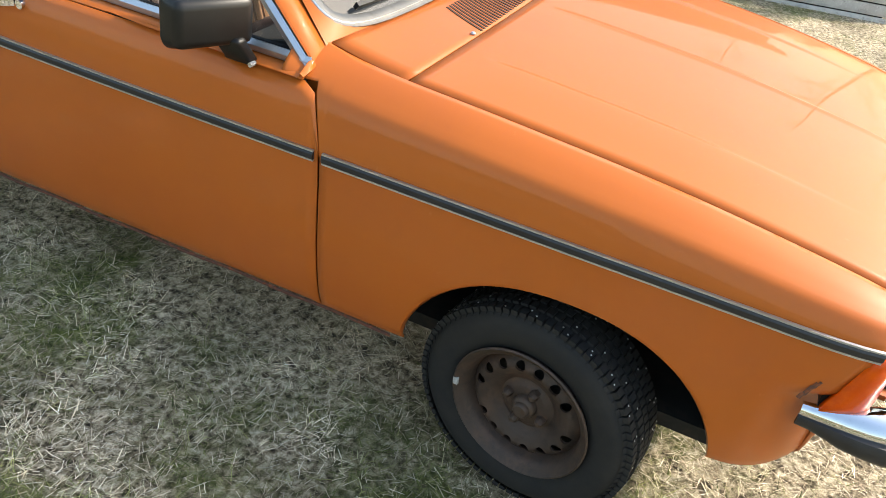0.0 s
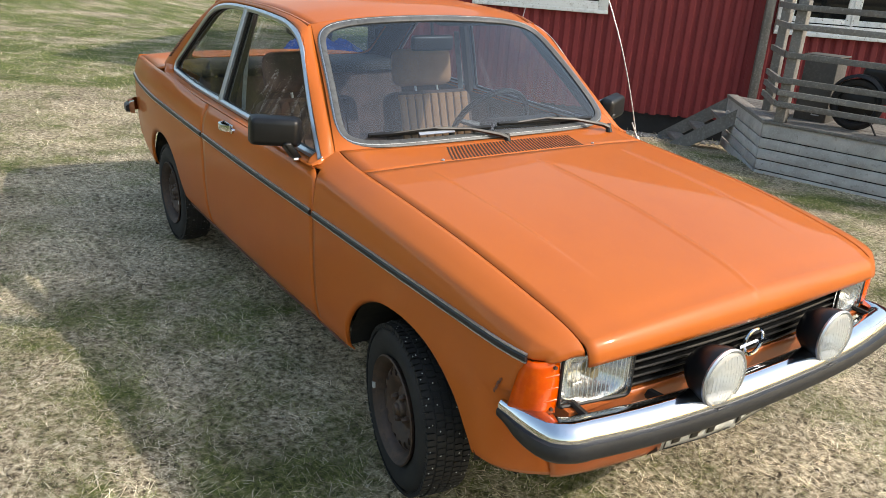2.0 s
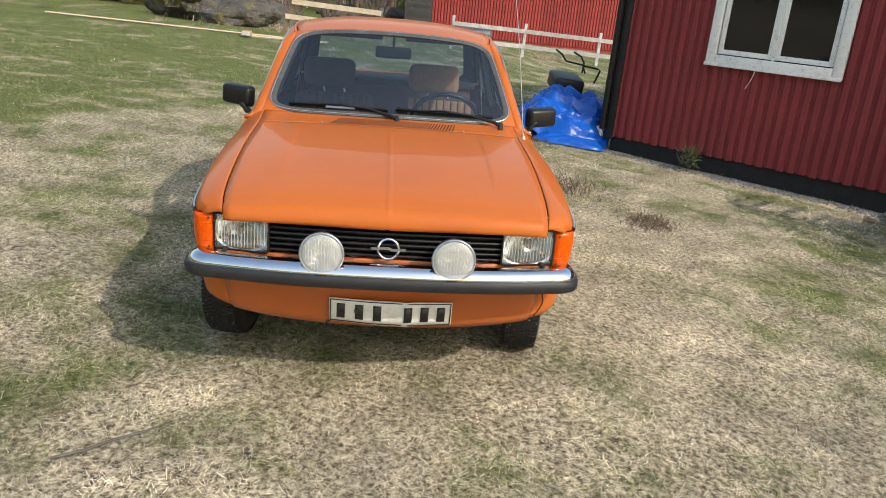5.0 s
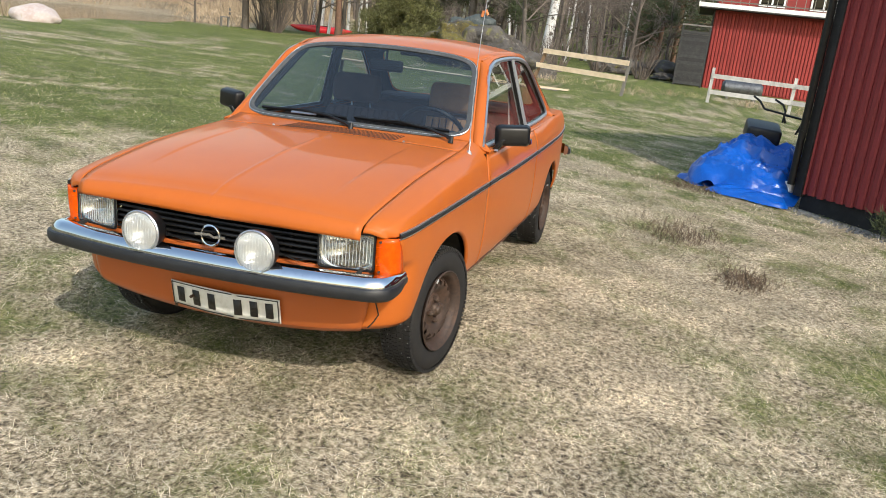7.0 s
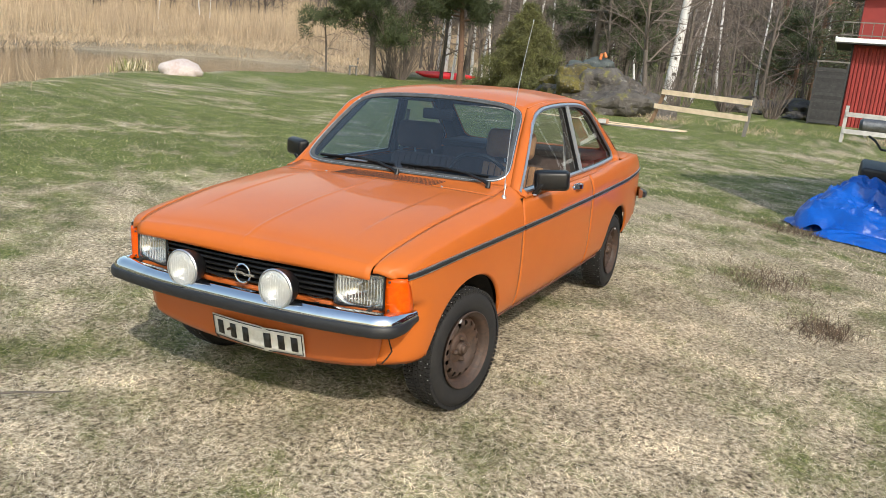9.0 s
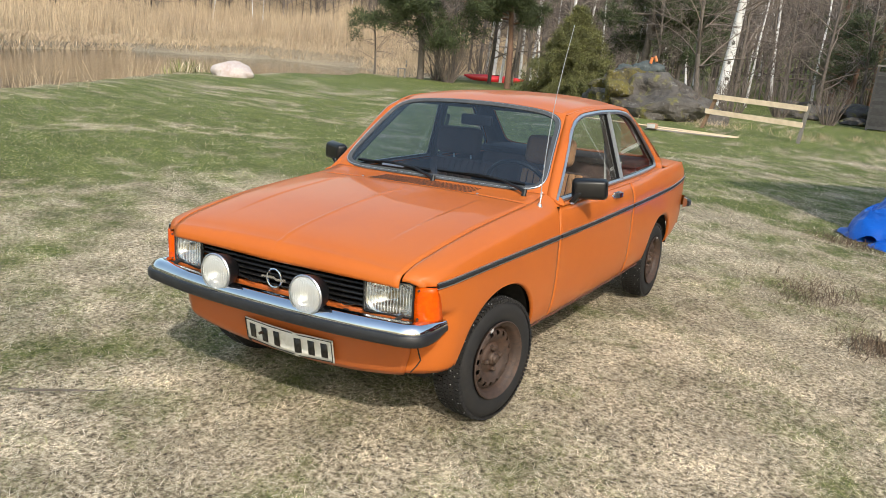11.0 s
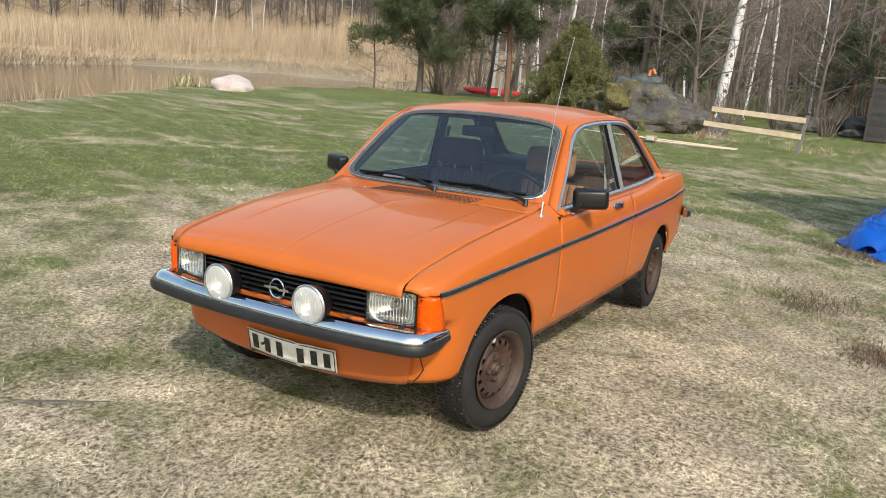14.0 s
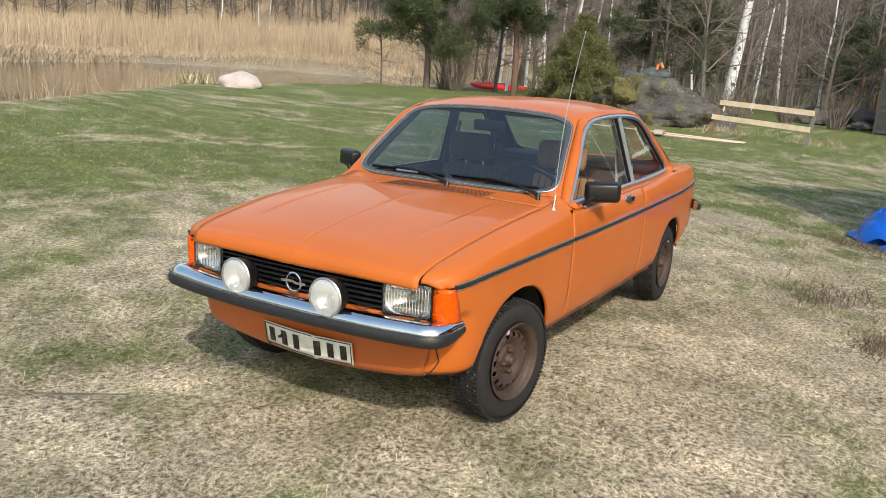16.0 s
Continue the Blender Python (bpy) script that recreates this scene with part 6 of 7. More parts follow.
tagged(gp, "tall weathered grey post standing before the red wall", "post")

# things on the deck
moped = placed(thing("moped", "black moped wheel with mudguard on its stand", "moped"), DK @ Matrix.Translation((0.62, 0.30, DT)) @ Matrix.Rotation(radians(-4), 4, "Z"))
v, f = tube([(0.185 * math.cos(a), 0, 0.215 + 0.185 * math.sin(a)) for a in np.linspace(0, 2 * math.pi, 40, endpoint=False)], 0.034, 10, closed=True)
link_mesh("tyre", v, f, TYRE, moped)
v, f = lathe([(0.160, -0.02), (0.150, 0.0), (0.10, 0.012), (0.05, 0.03), (0.0, 0.03)], 30)
link_mesh("wheel_disc", [(p[0], -p[1], p[2] + 0.215) for p in v], f, BLACK, moped)
arc = [(0.235 * math.cos(a), 0, 0.225 + 0.235 * math.sin(a)) for a in np.linspace(0.1, 2.6, 20)]
link_mesh("mudguard", *sweep(arc, [(p[0], 0, p[2] - 0.225) for p in arc], [(-0.05, -0.02), (-0.03, 0.006), (0.03, 0.006), (0.05, -0.02)]), BLACK, moped)
link_mesh("stand", *tube([(0.10, -0.05, 0.16), (0.18, -0.09, 0.09), (0.25, -0.12, 0.005)], 0.008, 6), BLACK, moped)
bm = rounded_box(0.5, 0.14, 0.20, 0.05)
bmesh.ops.transform(bm, matrix=Matrix.Translation((0.22, 0.1, 0.44)), verts=bm.verts)
part("engine_cover", bm, BLACK, moped, smooth=True)
link_mesh("stand_clip", *tube([(-0.26, -0.10, 0.115), (-0.31, -0.11, 0.12), (-0.31, -0.11, 0.08), (-0.25, -0.10, 0.08)], 0.006, 6), STEEL, moped)
grill = placed(thing("barbecue_cart", "black barbecue cart with two small wheels", "barbecue"), DK @ Matrix.Translation((1.72, 0.42, DT)))
for x in (-0.28, 0.36):
    v, f = lathe([(0.0, -0.025), (0.06, -0.025), (0.072, -0.018), (0.072, 0.018), (0.06, 0.025), (0.0, 0.025)], 20)
    link_mesh("wheel", [(p[1] + x, p[0] - 0.12, p[2] + 0.073) for p in v], f, TYRE, grill, angle=40)
    link_mesh("leg", *tube([(x + 0.04, -0.12, 0.08), (x + 0.14, -0.05, 0.36), (x + 0.20, 0.0, 0.62)], 0.013, 6), STEEL, grill)
bm = rounded_box(0.70, 0.40, 0.24, 0.05)
bmesh.ops.transform(bm, matrix=Matrix.Translation((0.22, 0.05, 0.72)), verts=bm.verts)
part("fire_box", bm, BLACK, grill, smooth=True)
bm = rounded_box(0.28, 0.20, 0.20, 0.02)
bmesh.ops.transform(bm, matrix=Matrix.Translation((0.20, 0.0, 0.43)), verts=bm.verts)
part("drip_box", bm, BLACK, grill, smooth=True)
bx = placed(thing("plywood_box", "dark grey wooden box standing on the deck", "box"), DK @ Matrix.Translation((0.24, 0.50, DT)))
DARK_PLY = material("dark_weathered_plywood", (0.075, 0.070, 0.064), 0.85, 0, [(5, (0.05, 0.046, 0.042), 0.4, 0.7), (40, (0.11, 0.10, 0.09), 0.5, 0.75)], (60, 0.3, 0.002))
box_part("body", (-0.14, 0.14, -0.13, 0.13, 0.0, 0.56), DARK_PLY, bx, bevel=0.006)
box_part("lid", (-0.155, 0.155, -0.145, 0.145, 0.561, 0.575), DARK_PLY, bx, bevel=0.004)

# ---- blue tarpaulin over a heap, with black handles ----
TARP = material("blue_tarpaulin", (0.001, 0.085, 0.44), 0.30, 0, [(3, (0.001, 0.065, 0.36), 0.4, 0.7), (30, (0.002, 0.11, 0.52), 0.55, 0.8)], (10, 0.5, 0.03), spec=0.4)


def tarp_heap(name, cx, cy, rx, ry, h, seed, nu=72, nv=34, fold=0.05, rot=0.0, power=2.6, square=4.0):
    """A sheet thrown over a blocky heap: flat top, steep sides, sharp creases."""
    o = Vector(np.random.default_rng(seed).uniform(0, 40, 3))
    V = []
    for i in range(nv):
        t = i / (nv - 1)
        for j in range(nu):
            a = 2 * math.pi * j / nu
            c, q = math.cos(a), math.sin(a)
            sq = (abs(c) ** square + abs(q) ** square) ** (-1 / square)
            edge = sq * (1 + 0.22 * noise.noise(Vector((c * 1.6, q * 1.6, 3.0)) + o))
            x, y = rx * t * edge * c, ry * t * edge * q
            z = h * max(0, 1 - t**power) ** 0.75 * (1 + 0.22 * noise.noise(Vector((x * 2.2, y * 2.2, 0)) + o))
            p = Vector((x * 2.2 + y, y * 1.8, z * 4.6)) + o
            w = (0.5 - abs(noise.noise(p))) + 0.50 * (0.5 - abs(noise.noise(p * 2.1))) + 0.14 * (0.5 - abs(noise.noise(p * 4.3)))
            w = fold * (w - 0.50) * (1 - t**8)
            x, y, z = x + w * c * 1.4, y + w * q * 1.4, z + w
            cr, sr = math.cos(rot), math.sin(rot)
            X_, Y_ = cx + cr * x - sr * y, cy + sr * x + cr * y
            V.append((X_, Y_, float(ground_z(X_, Y_)) + max(z, 0.012 + 0.012 * abs(noise.noise(p * 1.5)))))
    F = [(i * nu + j, i * nu + (j + 1) % nu, (i + 1) * nu + (j + 1) % nu, (i + 1) * nu + j) for i in range(nv - 1) for j in range(nu)]
    return link_mesh(name, V, F, TARP, None, angle=55)


def draped_cover(cx, cy, nu=170, nv=80):
    """A sheet over three rounded loads, slack between them, with long diagonal creases and a skirt on the grass."""
    loads = ((-0.02, -0.30, 0.50, 0.46, 0.50), (-0.12, 0.08, 0.52, 0.60, 0.66), (-0.02, 0.46, 0.50, 0.42, 0.58), (0.20, 0.14, 0.46, 0.56, 0.40))
    rim = curve([(-180, 0.50), (-135, 0.62), (-90, 0.70), (-62, 0.74), (-40, 0.60), (-15, 0.74), (15, 0.80), (45, 0.76), (75, 0.66), (110, 0.62), (150, 0.52), (180, 0.50)])
    V = []
    for i in range(nv):
        t = i / (nv - 1)
        for j in range(nu):
            a = 2 * math.pi * j / nu - math.pi
            r = t * rim(math.degrees(a)) * (1 + 0.05 * noise.noise(Vector((math.cos(a) * 4, math.sin(a) * 4, 7))))
            x, y = r * math.cos(a), r * math.sin(a)
            z = 0.0
            for lx, ly, rx, ry, h in loads:
                d = (abs((x - lx) / rx) ** 2.6 + abs((y - ly) / ry) ** 2.6) ** (1 / 2.6)
                z += (h * max(0.0, 1 - d**2.2) ** 0.8) ** 5
            z = z**0.2
            p = Vector((x * 1.1 + y * 1.0, (x - y) * 2.6 + z * 2.4, 1.7))
            q = Vector((x * 2.4 - y * 1.2, y * 2.0 + x * 0.8, z * 6.0 + 9))
            crease = abs(noise.noise(p)) + 0.60 * abs(noise.noise(q)) + 0.30 * abs(noise.noise(q * 2.6)) + 0.14 * abs(noise.noise(q * 6.0))
            z += (0.07 + 0.15 * smooth01(z / 0.3)) * (0.50 - crease) * (1 - t**6)
            slack = 0.05 * noise.noise(Vector((x * 3.1, y * 3.1, z * 5.0 + 4)))
            X_, Y_ = cx + x + slack * smooth01(z / 0.15), cy + y + slack * smooth01(z / 0.15)
            V.append((X_, Y_, float(ground_z(X_, Y_)) + max(z, 0.014 + 0.03 * abs(noise.noise(Vector((x * 5, y * 5, 2)))) * (1 - t**10))))
    F = [(i * nu + j, i * nu + (j + 1) % nu, (i + 1) * nu + (j + 1) % nu, (i + 1) * nu + j) for i in range(nv - 1) for j in range(nu)]
    return link_mesh("cover", V, F, TARP, None, angle=22)


tarp = thing("tarpaulin", "crumpled blue tarpaulin thrown over a heap on the lawn", "tarpaulin")
draped_cover(-7.42, 2.42).parent = tarp
for args in (("front_fold", -6.86, 2.40, 0.28, 0.46, 0.14, 5, 110, 40, 0.06, -0.25, 4.0), ("side_fold", -7.42, 1.86, 0.34, 0.20, 0.13, 9, 90, 36, 0.05, 0.35, 4.0)):
    tarp_heap(*args).parent = tarp
cart = thing("garden_cart", "black garden cart with bent handles behind the tarpaulin", "garden cart")
bm = rounded_box(0.55, 0.42, 0.22, 0.04)
bmesh.ops.transform(bm, matrix=Matrix.Translation((-7.92, 2.52, 0.56)) @ Matrix.Rotation(radians(8), 4, "Y") @ Matrix.Rotation(radians(-4), 4, "X"), verts=bm.verts)
part("tray", bm, RUBBER, cart, smooth=True)
for P in ([(-8.0, 2.34, 1.00), (-7.95, 2.42, 0.95), (-7.92, 2.49, 0.86), (-7.85, 2.72, 0.83), (-7.83, 2.76, 0.72)], [(-8.0, 2.60, 0.99), (-7.95, 2.70, 0.94), (-7.90, 2.74, 0.86), (-7.88, 2.73, 0.72)], [(-7.85, 2.74, 0.82), (-7.80, 2.92, 0.80), (-7.79, 2.96, 0.78), (-7.79, 2.92, 0.66), (-7.80, 2.90, 0.60)]):
    link_mesh("handle", *tube(P, 0.014, 8), BLACK, cart)
for y in (2.4, 2.66):
    link_mesh("leg", *tube([(-7.9, y, 0.50), (-7.95, y, -0.10)], 0.016, 8), BLACK, cart)

# ---- water, reeds, stones, fences ----
WATER = material("pond_water", (0.020, 0.014, 0.010), 0.05, 0, [(0.3, (0.024, 0.018, 0.013), 0.4, 0.7)], (2.6, 0.12, 0.05), spec=0.08)
REED = material("dry_reed", (0.47, 0.365, 0.245), 0.9, 0, [(0.15, (0.38, 0.29, 0.20), 0.4, 0.7)], None, island=(0.6, 1.25))
STONE_PALE = material("pale_pink_granite", (0.46, 0.41, 0.39), 0.85, 0, [(1.6, (0.40, 0.31, 0.28), 0.4, 0.65), (18, (0.52, 0.48, 0.46), 0.5, 0.75)], (9, 0.5, 0.04))
ROCK = material("grey_rock", (0.095, 0.086, 0.078), 0.9, 0, [(1.2, (0.05, 0.042, 0.035), 0.4, 0.62), (5, (0.21, 0.20, 0.19), 0.58, 0.72), (2.5, (0.13, 0.12, 0.025), 0.55, 0.7)], (4, 0.9, 0.2))
MOSS = material("yellow_moss", (0.12, 0.10, 0.020), 0.95, 0, [(2.2, (0.06, 0.05, 0.025), 0.42, 0.58), (4, (0.15, 0.14, 0.125), 0.58, 0.66), (12, (0.22, 0.17, 0.035), 0.55, 0.75)], (14, 0.9, 0.12))
KAYAK = material("red_plastic_hull", (0.62, 0.02, 0.03), 0.35, 0, [(2, (0.52, 0.016, 0.025), 0.4, 0.7)], None, coat=0.3)
BARK_GREY = material("grey_bark", (0.12, 0.10, 0.085), 0.9, 0, [(2.5, (0.075, 0.062, 0.052), 0.4, 0.65), (14, (0.17, 0.15, 0.13), 0.5, 0.75)], (12, 0.6, 0.03))
BARK_PINE = material("pine_bark", (0.15, 0.085, 0.055), 0.9, 0, [(2.0, (0.10, 0.06, 0.042), 0.4, 0.65), (12, (0.21, 0.115, 0.065), 0.55, 0.75)], (10, 0.7, 0.04))
BIRCH = material("birch_bark", (0.66, 0.65, 0.66), 0.75, 0, [(1.1, (0.50, 0.47, 0.44), 0.45, 0.7), (4.5, (0.06, 0.055, 0.05), 0.57, 0.64)], (14, 0.4, 0.02))
TWIG = material("bare_twigs", (0.155, 0.125, 0.108), 0.9, 0, [(1.0, (0.13, 0.105, 0.09), 0.4, 0.7)], None, island=(0.6, 1.4))
NEEDLE = material("pine_needles", (0.052, 0.068, 0.024), 0.7, 0, [(1.2, (0.034, 0.046, 0.018), 0.4, 0.7)], None, island=(0.55, 1.6))
NEEDLE_SPRUCE = material("spruce_needles", (0.115, 0.115, 0.036), 0.7, 0, [(2.0, (0.05, 0.055, 0.019), 0.4, 0.7)], None, island=(0.55, 1.6))
WOODS = material("far_woods_brown", (0.14, 0.113, 0.098), 0.95, 0, [(0.12, (0.095, 0.077, 0.066), 0.4, 0.65)], None, island=(0.5, 1.5))

WATER.node_tree.nodes["Principled BSDF"].inputs["Specular Tint"].default_value = (0.55, 0.48, 0.43, 1)
water = link_mesh("water", [(x, y, WATER_Z) for x, y in ((14, -6), (-60, -6), (-60, -55), (14, -55))], [(0, 1, 2, 3)], WATER, smooth=False)
tagged(water, "still brown pond water", "water", kind="structure")


def gz(x, y):
    return float(ground_z(x, y))


def lump(name, cx, cy, cz, rx, ry, rz, seed, mat, parent=None, rough=0.18, nu=40, nv=22, flat=-0.35):
    r2 = np.random.default_rng(seed)
    o = r2.uniform(0, 50, 3)
    V = []
    for i in range(nv):
        th = math.pi * i / (nv - 1)
        for j in range(nu):
            ph = 2 * math.pi * j / nu
            d = Vector((math.sin(th) * math.cos(ph), math.sin(th) * math.sin(ph), math.cos(th)))
            k = 1 + rough * noise.noise(d * 1.3 + Vector(o)) * 1.6 + rough * 0.5 * noise.noise(d * 3.4 + Vector(o)) + rough * 0.2 * noise.noise(d * 9 + Vector(o))
            V.append((cx + rx * k * d.x, cy + ry * k * d.y, cz + max(rz * k * d.z, rz * flat)))
    F = [(i * nu + j, (i + 1) * nu + j, (i + 1) * nu + (j + 1) % nu, i * nu + (j + 1) % nu) for i in range(nv - 1) for j in range(nu)]
    return link_mesh(name, V, F, mat, parent, angle=45)


boulder = lump("boulder", -16.55, -17.45, gz(-16.55, -17.45) + 0.08, 0.60, 0.80, 0.40, 4, STONE_PALE, rough=0.16)
tagged(boulder, "pale pinkish boulder at the edge of the lawn", "boulder")
rock = thing("mossy_rock", "large grey rock outcrop capped with yellow moss", "rock")
rg = gz(-25.5, -6.2)
lump("outcrop", -25.6, -5.9, rg + 0.25, 1.85, 2.0, 1.15, 11, ROCK, rock, rough=0.34, nu=72, nv=40)
lump("moss_cap", -25.45, -6.75, rg + 0.66, 1.30, 1.05, 0.84, 15, MOSS, rock, rough=0.42, nu=64, nv=36)
lump("outcrop", -26.0, -4.6, rg + 0.10, 1.1, 1.2, 0.75, 17, ROCK, rock, rough=0.25)
SLATE = material("dark_green_canvas", (0.055, 0.068, 0.068), 0.7, 0, [(4, (0.12, 0.135, 0.13), 0.5, 0.7), (18, (0.03, 0.036, 0.036), 0.5, 0.7)], (8, 0.6, 0.05))
bundle = thing("canvas_bundle", "rolled dark green canvas bundle lying on the rock", "bundle")
bz = rg + 1.62
lump("roll", -26.3, -6.35, bz, 0.36, 0.62, 0.30, 21, SLATE, bundle, rough=0.22, flat=-0.8)
lump("roll", -26.2, -6.95, bz - 0.10, 0.30, 0.50, 0.20, 23, SLATE, bundle, rough=0.25, flat=-0.8)
link_mesh("strap", *tube([(-26.1, -6.20, bz + 0.22), (-26.1, -6.16, bz + 0.42), (-26.1, -6.06, bz + 0.46), (-26.1, -5.98, bz + 0.30)], 0.055, 8), material("orange_strap", (0.62, 0.20, 0.06), 0.6, 0, [(20, (0.5, 0.15, 0.05), 0.4, 0.7)]), bundle, "loop of orange strap")
bone = thing("dry_branch", "pale barkless branch lying across the rock", "branch")
link_mesh("wood", *tube([(-25.4, -7.75, rg + 1.05), (-25.5, -7.3, rg + 1.28), (-25.7, -6.9, rg + 1.36), (-25.8, -6.5, rg + 1.42)], [0.03, 0.05, 0.045, 0.03], 7), PALE_WOOD, bone)
for k, (x, y, r) in enumerate(((-43.5, -1.4, 1.1), (-46.0, -0.2, 1.4), (-41.0, -2.6, 0.7), (-48.0, -3.0, 1.2), (-40.2, 0.2, 0.5))):
    tagged(lump("boulder", x, y, gz(x, y) + 0.1, r, r * 1.3, r * 0.55, 60 + k, ROCK, rough=0.28), "grey granite boulder half sunk in leaf litter", "boulder", group="granite boulders")
# old bench under the pine
bench_m = Matrix.Translation((-30.6, -19.9, gz(-30.6, -19.9))) @ Matrix.Rotation(radians(35), 4, "Z")
garden_bench = placed(thing("garden_bench", "weathered grey wooden bench under the pine", "bench"), bench_m)
for y in (-0.14, 0.0, 0.14):
    box_part("seat_slat", (-0.60, 0.60, y - 0.06, y + 0.06, 0.42, 0.46), GREY_WOOD, garden_bench)
for z in (0.62, 0.80):
    box_part("back_slat", (-0.60, 0.60, 0.20, 0.23, z - 0.06, z + 0.06), GREY_WOOD, garden_bench)
for x in (-0.5, 0.5):
    for y in (-0.16, 0.16):
        box_part("leg", (x - 0.04, x + 0.04, y - 0.03, y + 0.03, -0.05, 0.42), GREY_WOOD, garden_bench)
kay = thing("kayak", "long red kayak lying on the grass", "kayak")
a, b = np.array([-38.6, -20.7]), np.array([-41.6, -18.2])
P = []
for t in np.linspace(0, 1, 15):
    q = a + (b - a) * t
    P.append((q[0], q[1], gz(*q) + 0.16 + 0.10 * (2 * t - 1) ** 4))
link_mesh("hull", *tube(P, [0.26 * max(0.06, (1 - (2 * t - 1) ** 2)) ** 0.6 for t in np.linspace(0, 1, 15)], 12), KAYAK, kay, angle=60)
link_mesh("cockpit_rim", *tube([(P[7][0] + 0.35 * math.cos(q) * 0.75, P[7][1] - 0.35 * math.cos(q) * 0.6 + 0.15 * math.sin(q), P[7][2] + 0.24) for q in np.linspace(0, 6.28, 16, endpoint=False)], 0.02, 5, closed=True), BLACK, kay)


def plank(name, p, q, w, h, mat, parent, up=(0, 0, 1)):
    return link_mesh(name, *sweep([p, tuple((np.array(p) + np.array(q)) / 2), q], [up] * 3, [(-w / 2, -h / 2), (w / 2, -h / 2), (w / 2, h / 2), (-w / 2, h / 2)]), mat, parent, smooth=False)


# two-rail fence by the birch
BROWN_POST = material("brown_old_post", (0.20, 0.125, 0.075), 0.85, 0, [(5, (0.14, 0.085, 0.05), 0.4, 0.7)], (50, 0.4, 0.004))
fl = thing("rail_fence", "two-rail fence of new planks on grey posts", "fence", group="garden fences")
fb = [np.array([-22.6, -3.35]), np.array([-21.4, -0.38])]
for k, (lean, h) in enumerate(((( -0.02, 0.36), 1.05), ((-0.05, 0.12), 1.12))):
    x, y = fb[k]
    plank("post", (x, y, gz(x, y) - 0.1), (x + lean[0], y + lean[1], gz(x, y) + h), 0.10, 0.10, GREY_WOOD if k else BROWN_POST, fl, (1, 0, 0))
for z, oy in ((0.98, 0.28), (0.52, 0.10)):
    p, q = fb[0] + (0.07, oy - 0.02), fb[1] + (0.07, 0.10 * z)
    plank("rail", (p[0], p[1], gz(*p) + z + 0.02), (q[0], q[1], gz(*q) + z), 0.03, 0.15, NEW_WOOD, fl)
pl = thing("plank_pile", "loose sawn planks lying on the grass", "planks")
for k in range(5):
    a = np.array([-18.6 - 0.20 * k, -9.2 + 0.35 * (k % 3)])
    b = np.array([-19.4 - 0.16 * k, -2.0 + 0.28 * (k % 2)])
    if k < 3:
        a = np.array([-18.7 - 0.2 * k, -4.0])
    z = 0.025 + 0.028 * (k % 2)
    plank("plank", (a[0], a[1], gz(*a) + z), (b[0], b[1], gz(*b) + z), 0.085, 0.026, NEW_WOOD if k % 2 else GREY_WOOD, pl)
RED_BLOCK = material("reddish_sawn_block", (0.42, 0.23, 0.14), 0.85, 0, [(6, (0.32, 0.17, 0.10), 0.4, 0.7)], (50, 0.3, 0.003))
blk = thing("wood_block", "short reddish sawn block on the planks", "wood block")
box_part("body", (-18.70, -18.45, -3.90, -3.66, gz(-18.6, -3.8) + 0.06, gz(-18.6, -3.8) + 0.19), RED_BLOCK, blk, bevel=0.01)
box_part("cut_end", (-18.449, -18.443, -3.89, -3.67, gz(-18.6, -3.8) + 0.07, gz(-18.6, -3.8) + 0.18), PALE_WOOD, blk)

# gate fence before the shed
fr = thing("paddock_fence", "weathered two-rail paddock fence before the shed", "fence", group="garden fences")
xs = [(-24.9, 2.19), (-24.9, 4.75), (-24.7, 7.4), (-24.4, 10.2)]
for x, y in xs:
    plank("post", (x, y, gz(x, y) - 0.1), (x, y + 0.02, gz(x, y) + 1.14), 0.10, 0.10, PALE_WOOD, fr, (1, 0, 0))
for (x0, y0), (x1, y1) in zip(xs[:-1], xs[1:]):
    for z in (0.88, 0.36):
        plank("rail", (x0 + 0.07, y0, gz(x0, y0) + z), (x1 + 0.07, y1, gz(x1, y1) + z), 0.03, 0.14, PALE_WOOD, fr)
TANK_STEEL = material("dull_tank_steel", (0.16, 0.165, 0.17), 0.42, 0.8, [(6, (0.09, 0.09, 0.095), 0.4, 0.7)])
tank = thing("steel_tank", "galvanised cylindrical tank lying by the shed wall", "tank")
link_mesh("drum", *tube([(-30.0, 2.75, gz(-30, 3.5) + 0.42), (-30.0, 2.85, gz(-30, 3.5) + 0.42), (-30.0, 4.15, gz(-30, 3.5) + 0.42), (-30.0, 4.25, gz(-30, 3.5) + 0.42)], [0.20, 0.30, 0.30, 0.20], 20), TANK_STEEL, tank, angle=40)
for y in (3.0, 4.0):
    box_part("cradle", (-30.25, -29.75, y - 0.05, y + 0.05, gz(-30, 3.5) - 0.03, gz(-30, 3.5) + 0.16), GREY_WOOD, tank)

# red shed with balcony, black woodshed
shed = thing("shed", "red wooden outbuilding with white fascia and balcony", "building")
sg = gz(-38, 4)
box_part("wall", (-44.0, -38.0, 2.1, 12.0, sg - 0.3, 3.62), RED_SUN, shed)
sb = board_mesh(0.122, 0.045, 3.55)
sb.materials.clear()
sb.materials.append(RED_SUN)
for i in range(64):
    ob = new("board", sb)
    ob.parent = shed
    ob.matrix_basis = Matrix.Translation((-37.998, 2.18 + i * 0.155, sg + 0.03)) @ Matrix.Rotation(radians(90), 4, "Z")
box_part("balcony_slab", (-44.2, -37.2, 1.35, 12.4, 3.63, 3.74), ROOF, shed)
box_part("fascia", (-37.24, -37.17, 1.30, 12.4, 3.68, 3.87), WHITE_PLASTIC, shed)
box_part("side_fascia", (-44.2, -37.25, 1.28, 1.35, 3.66, 3.92), WHITE_PLASTIC, shed)
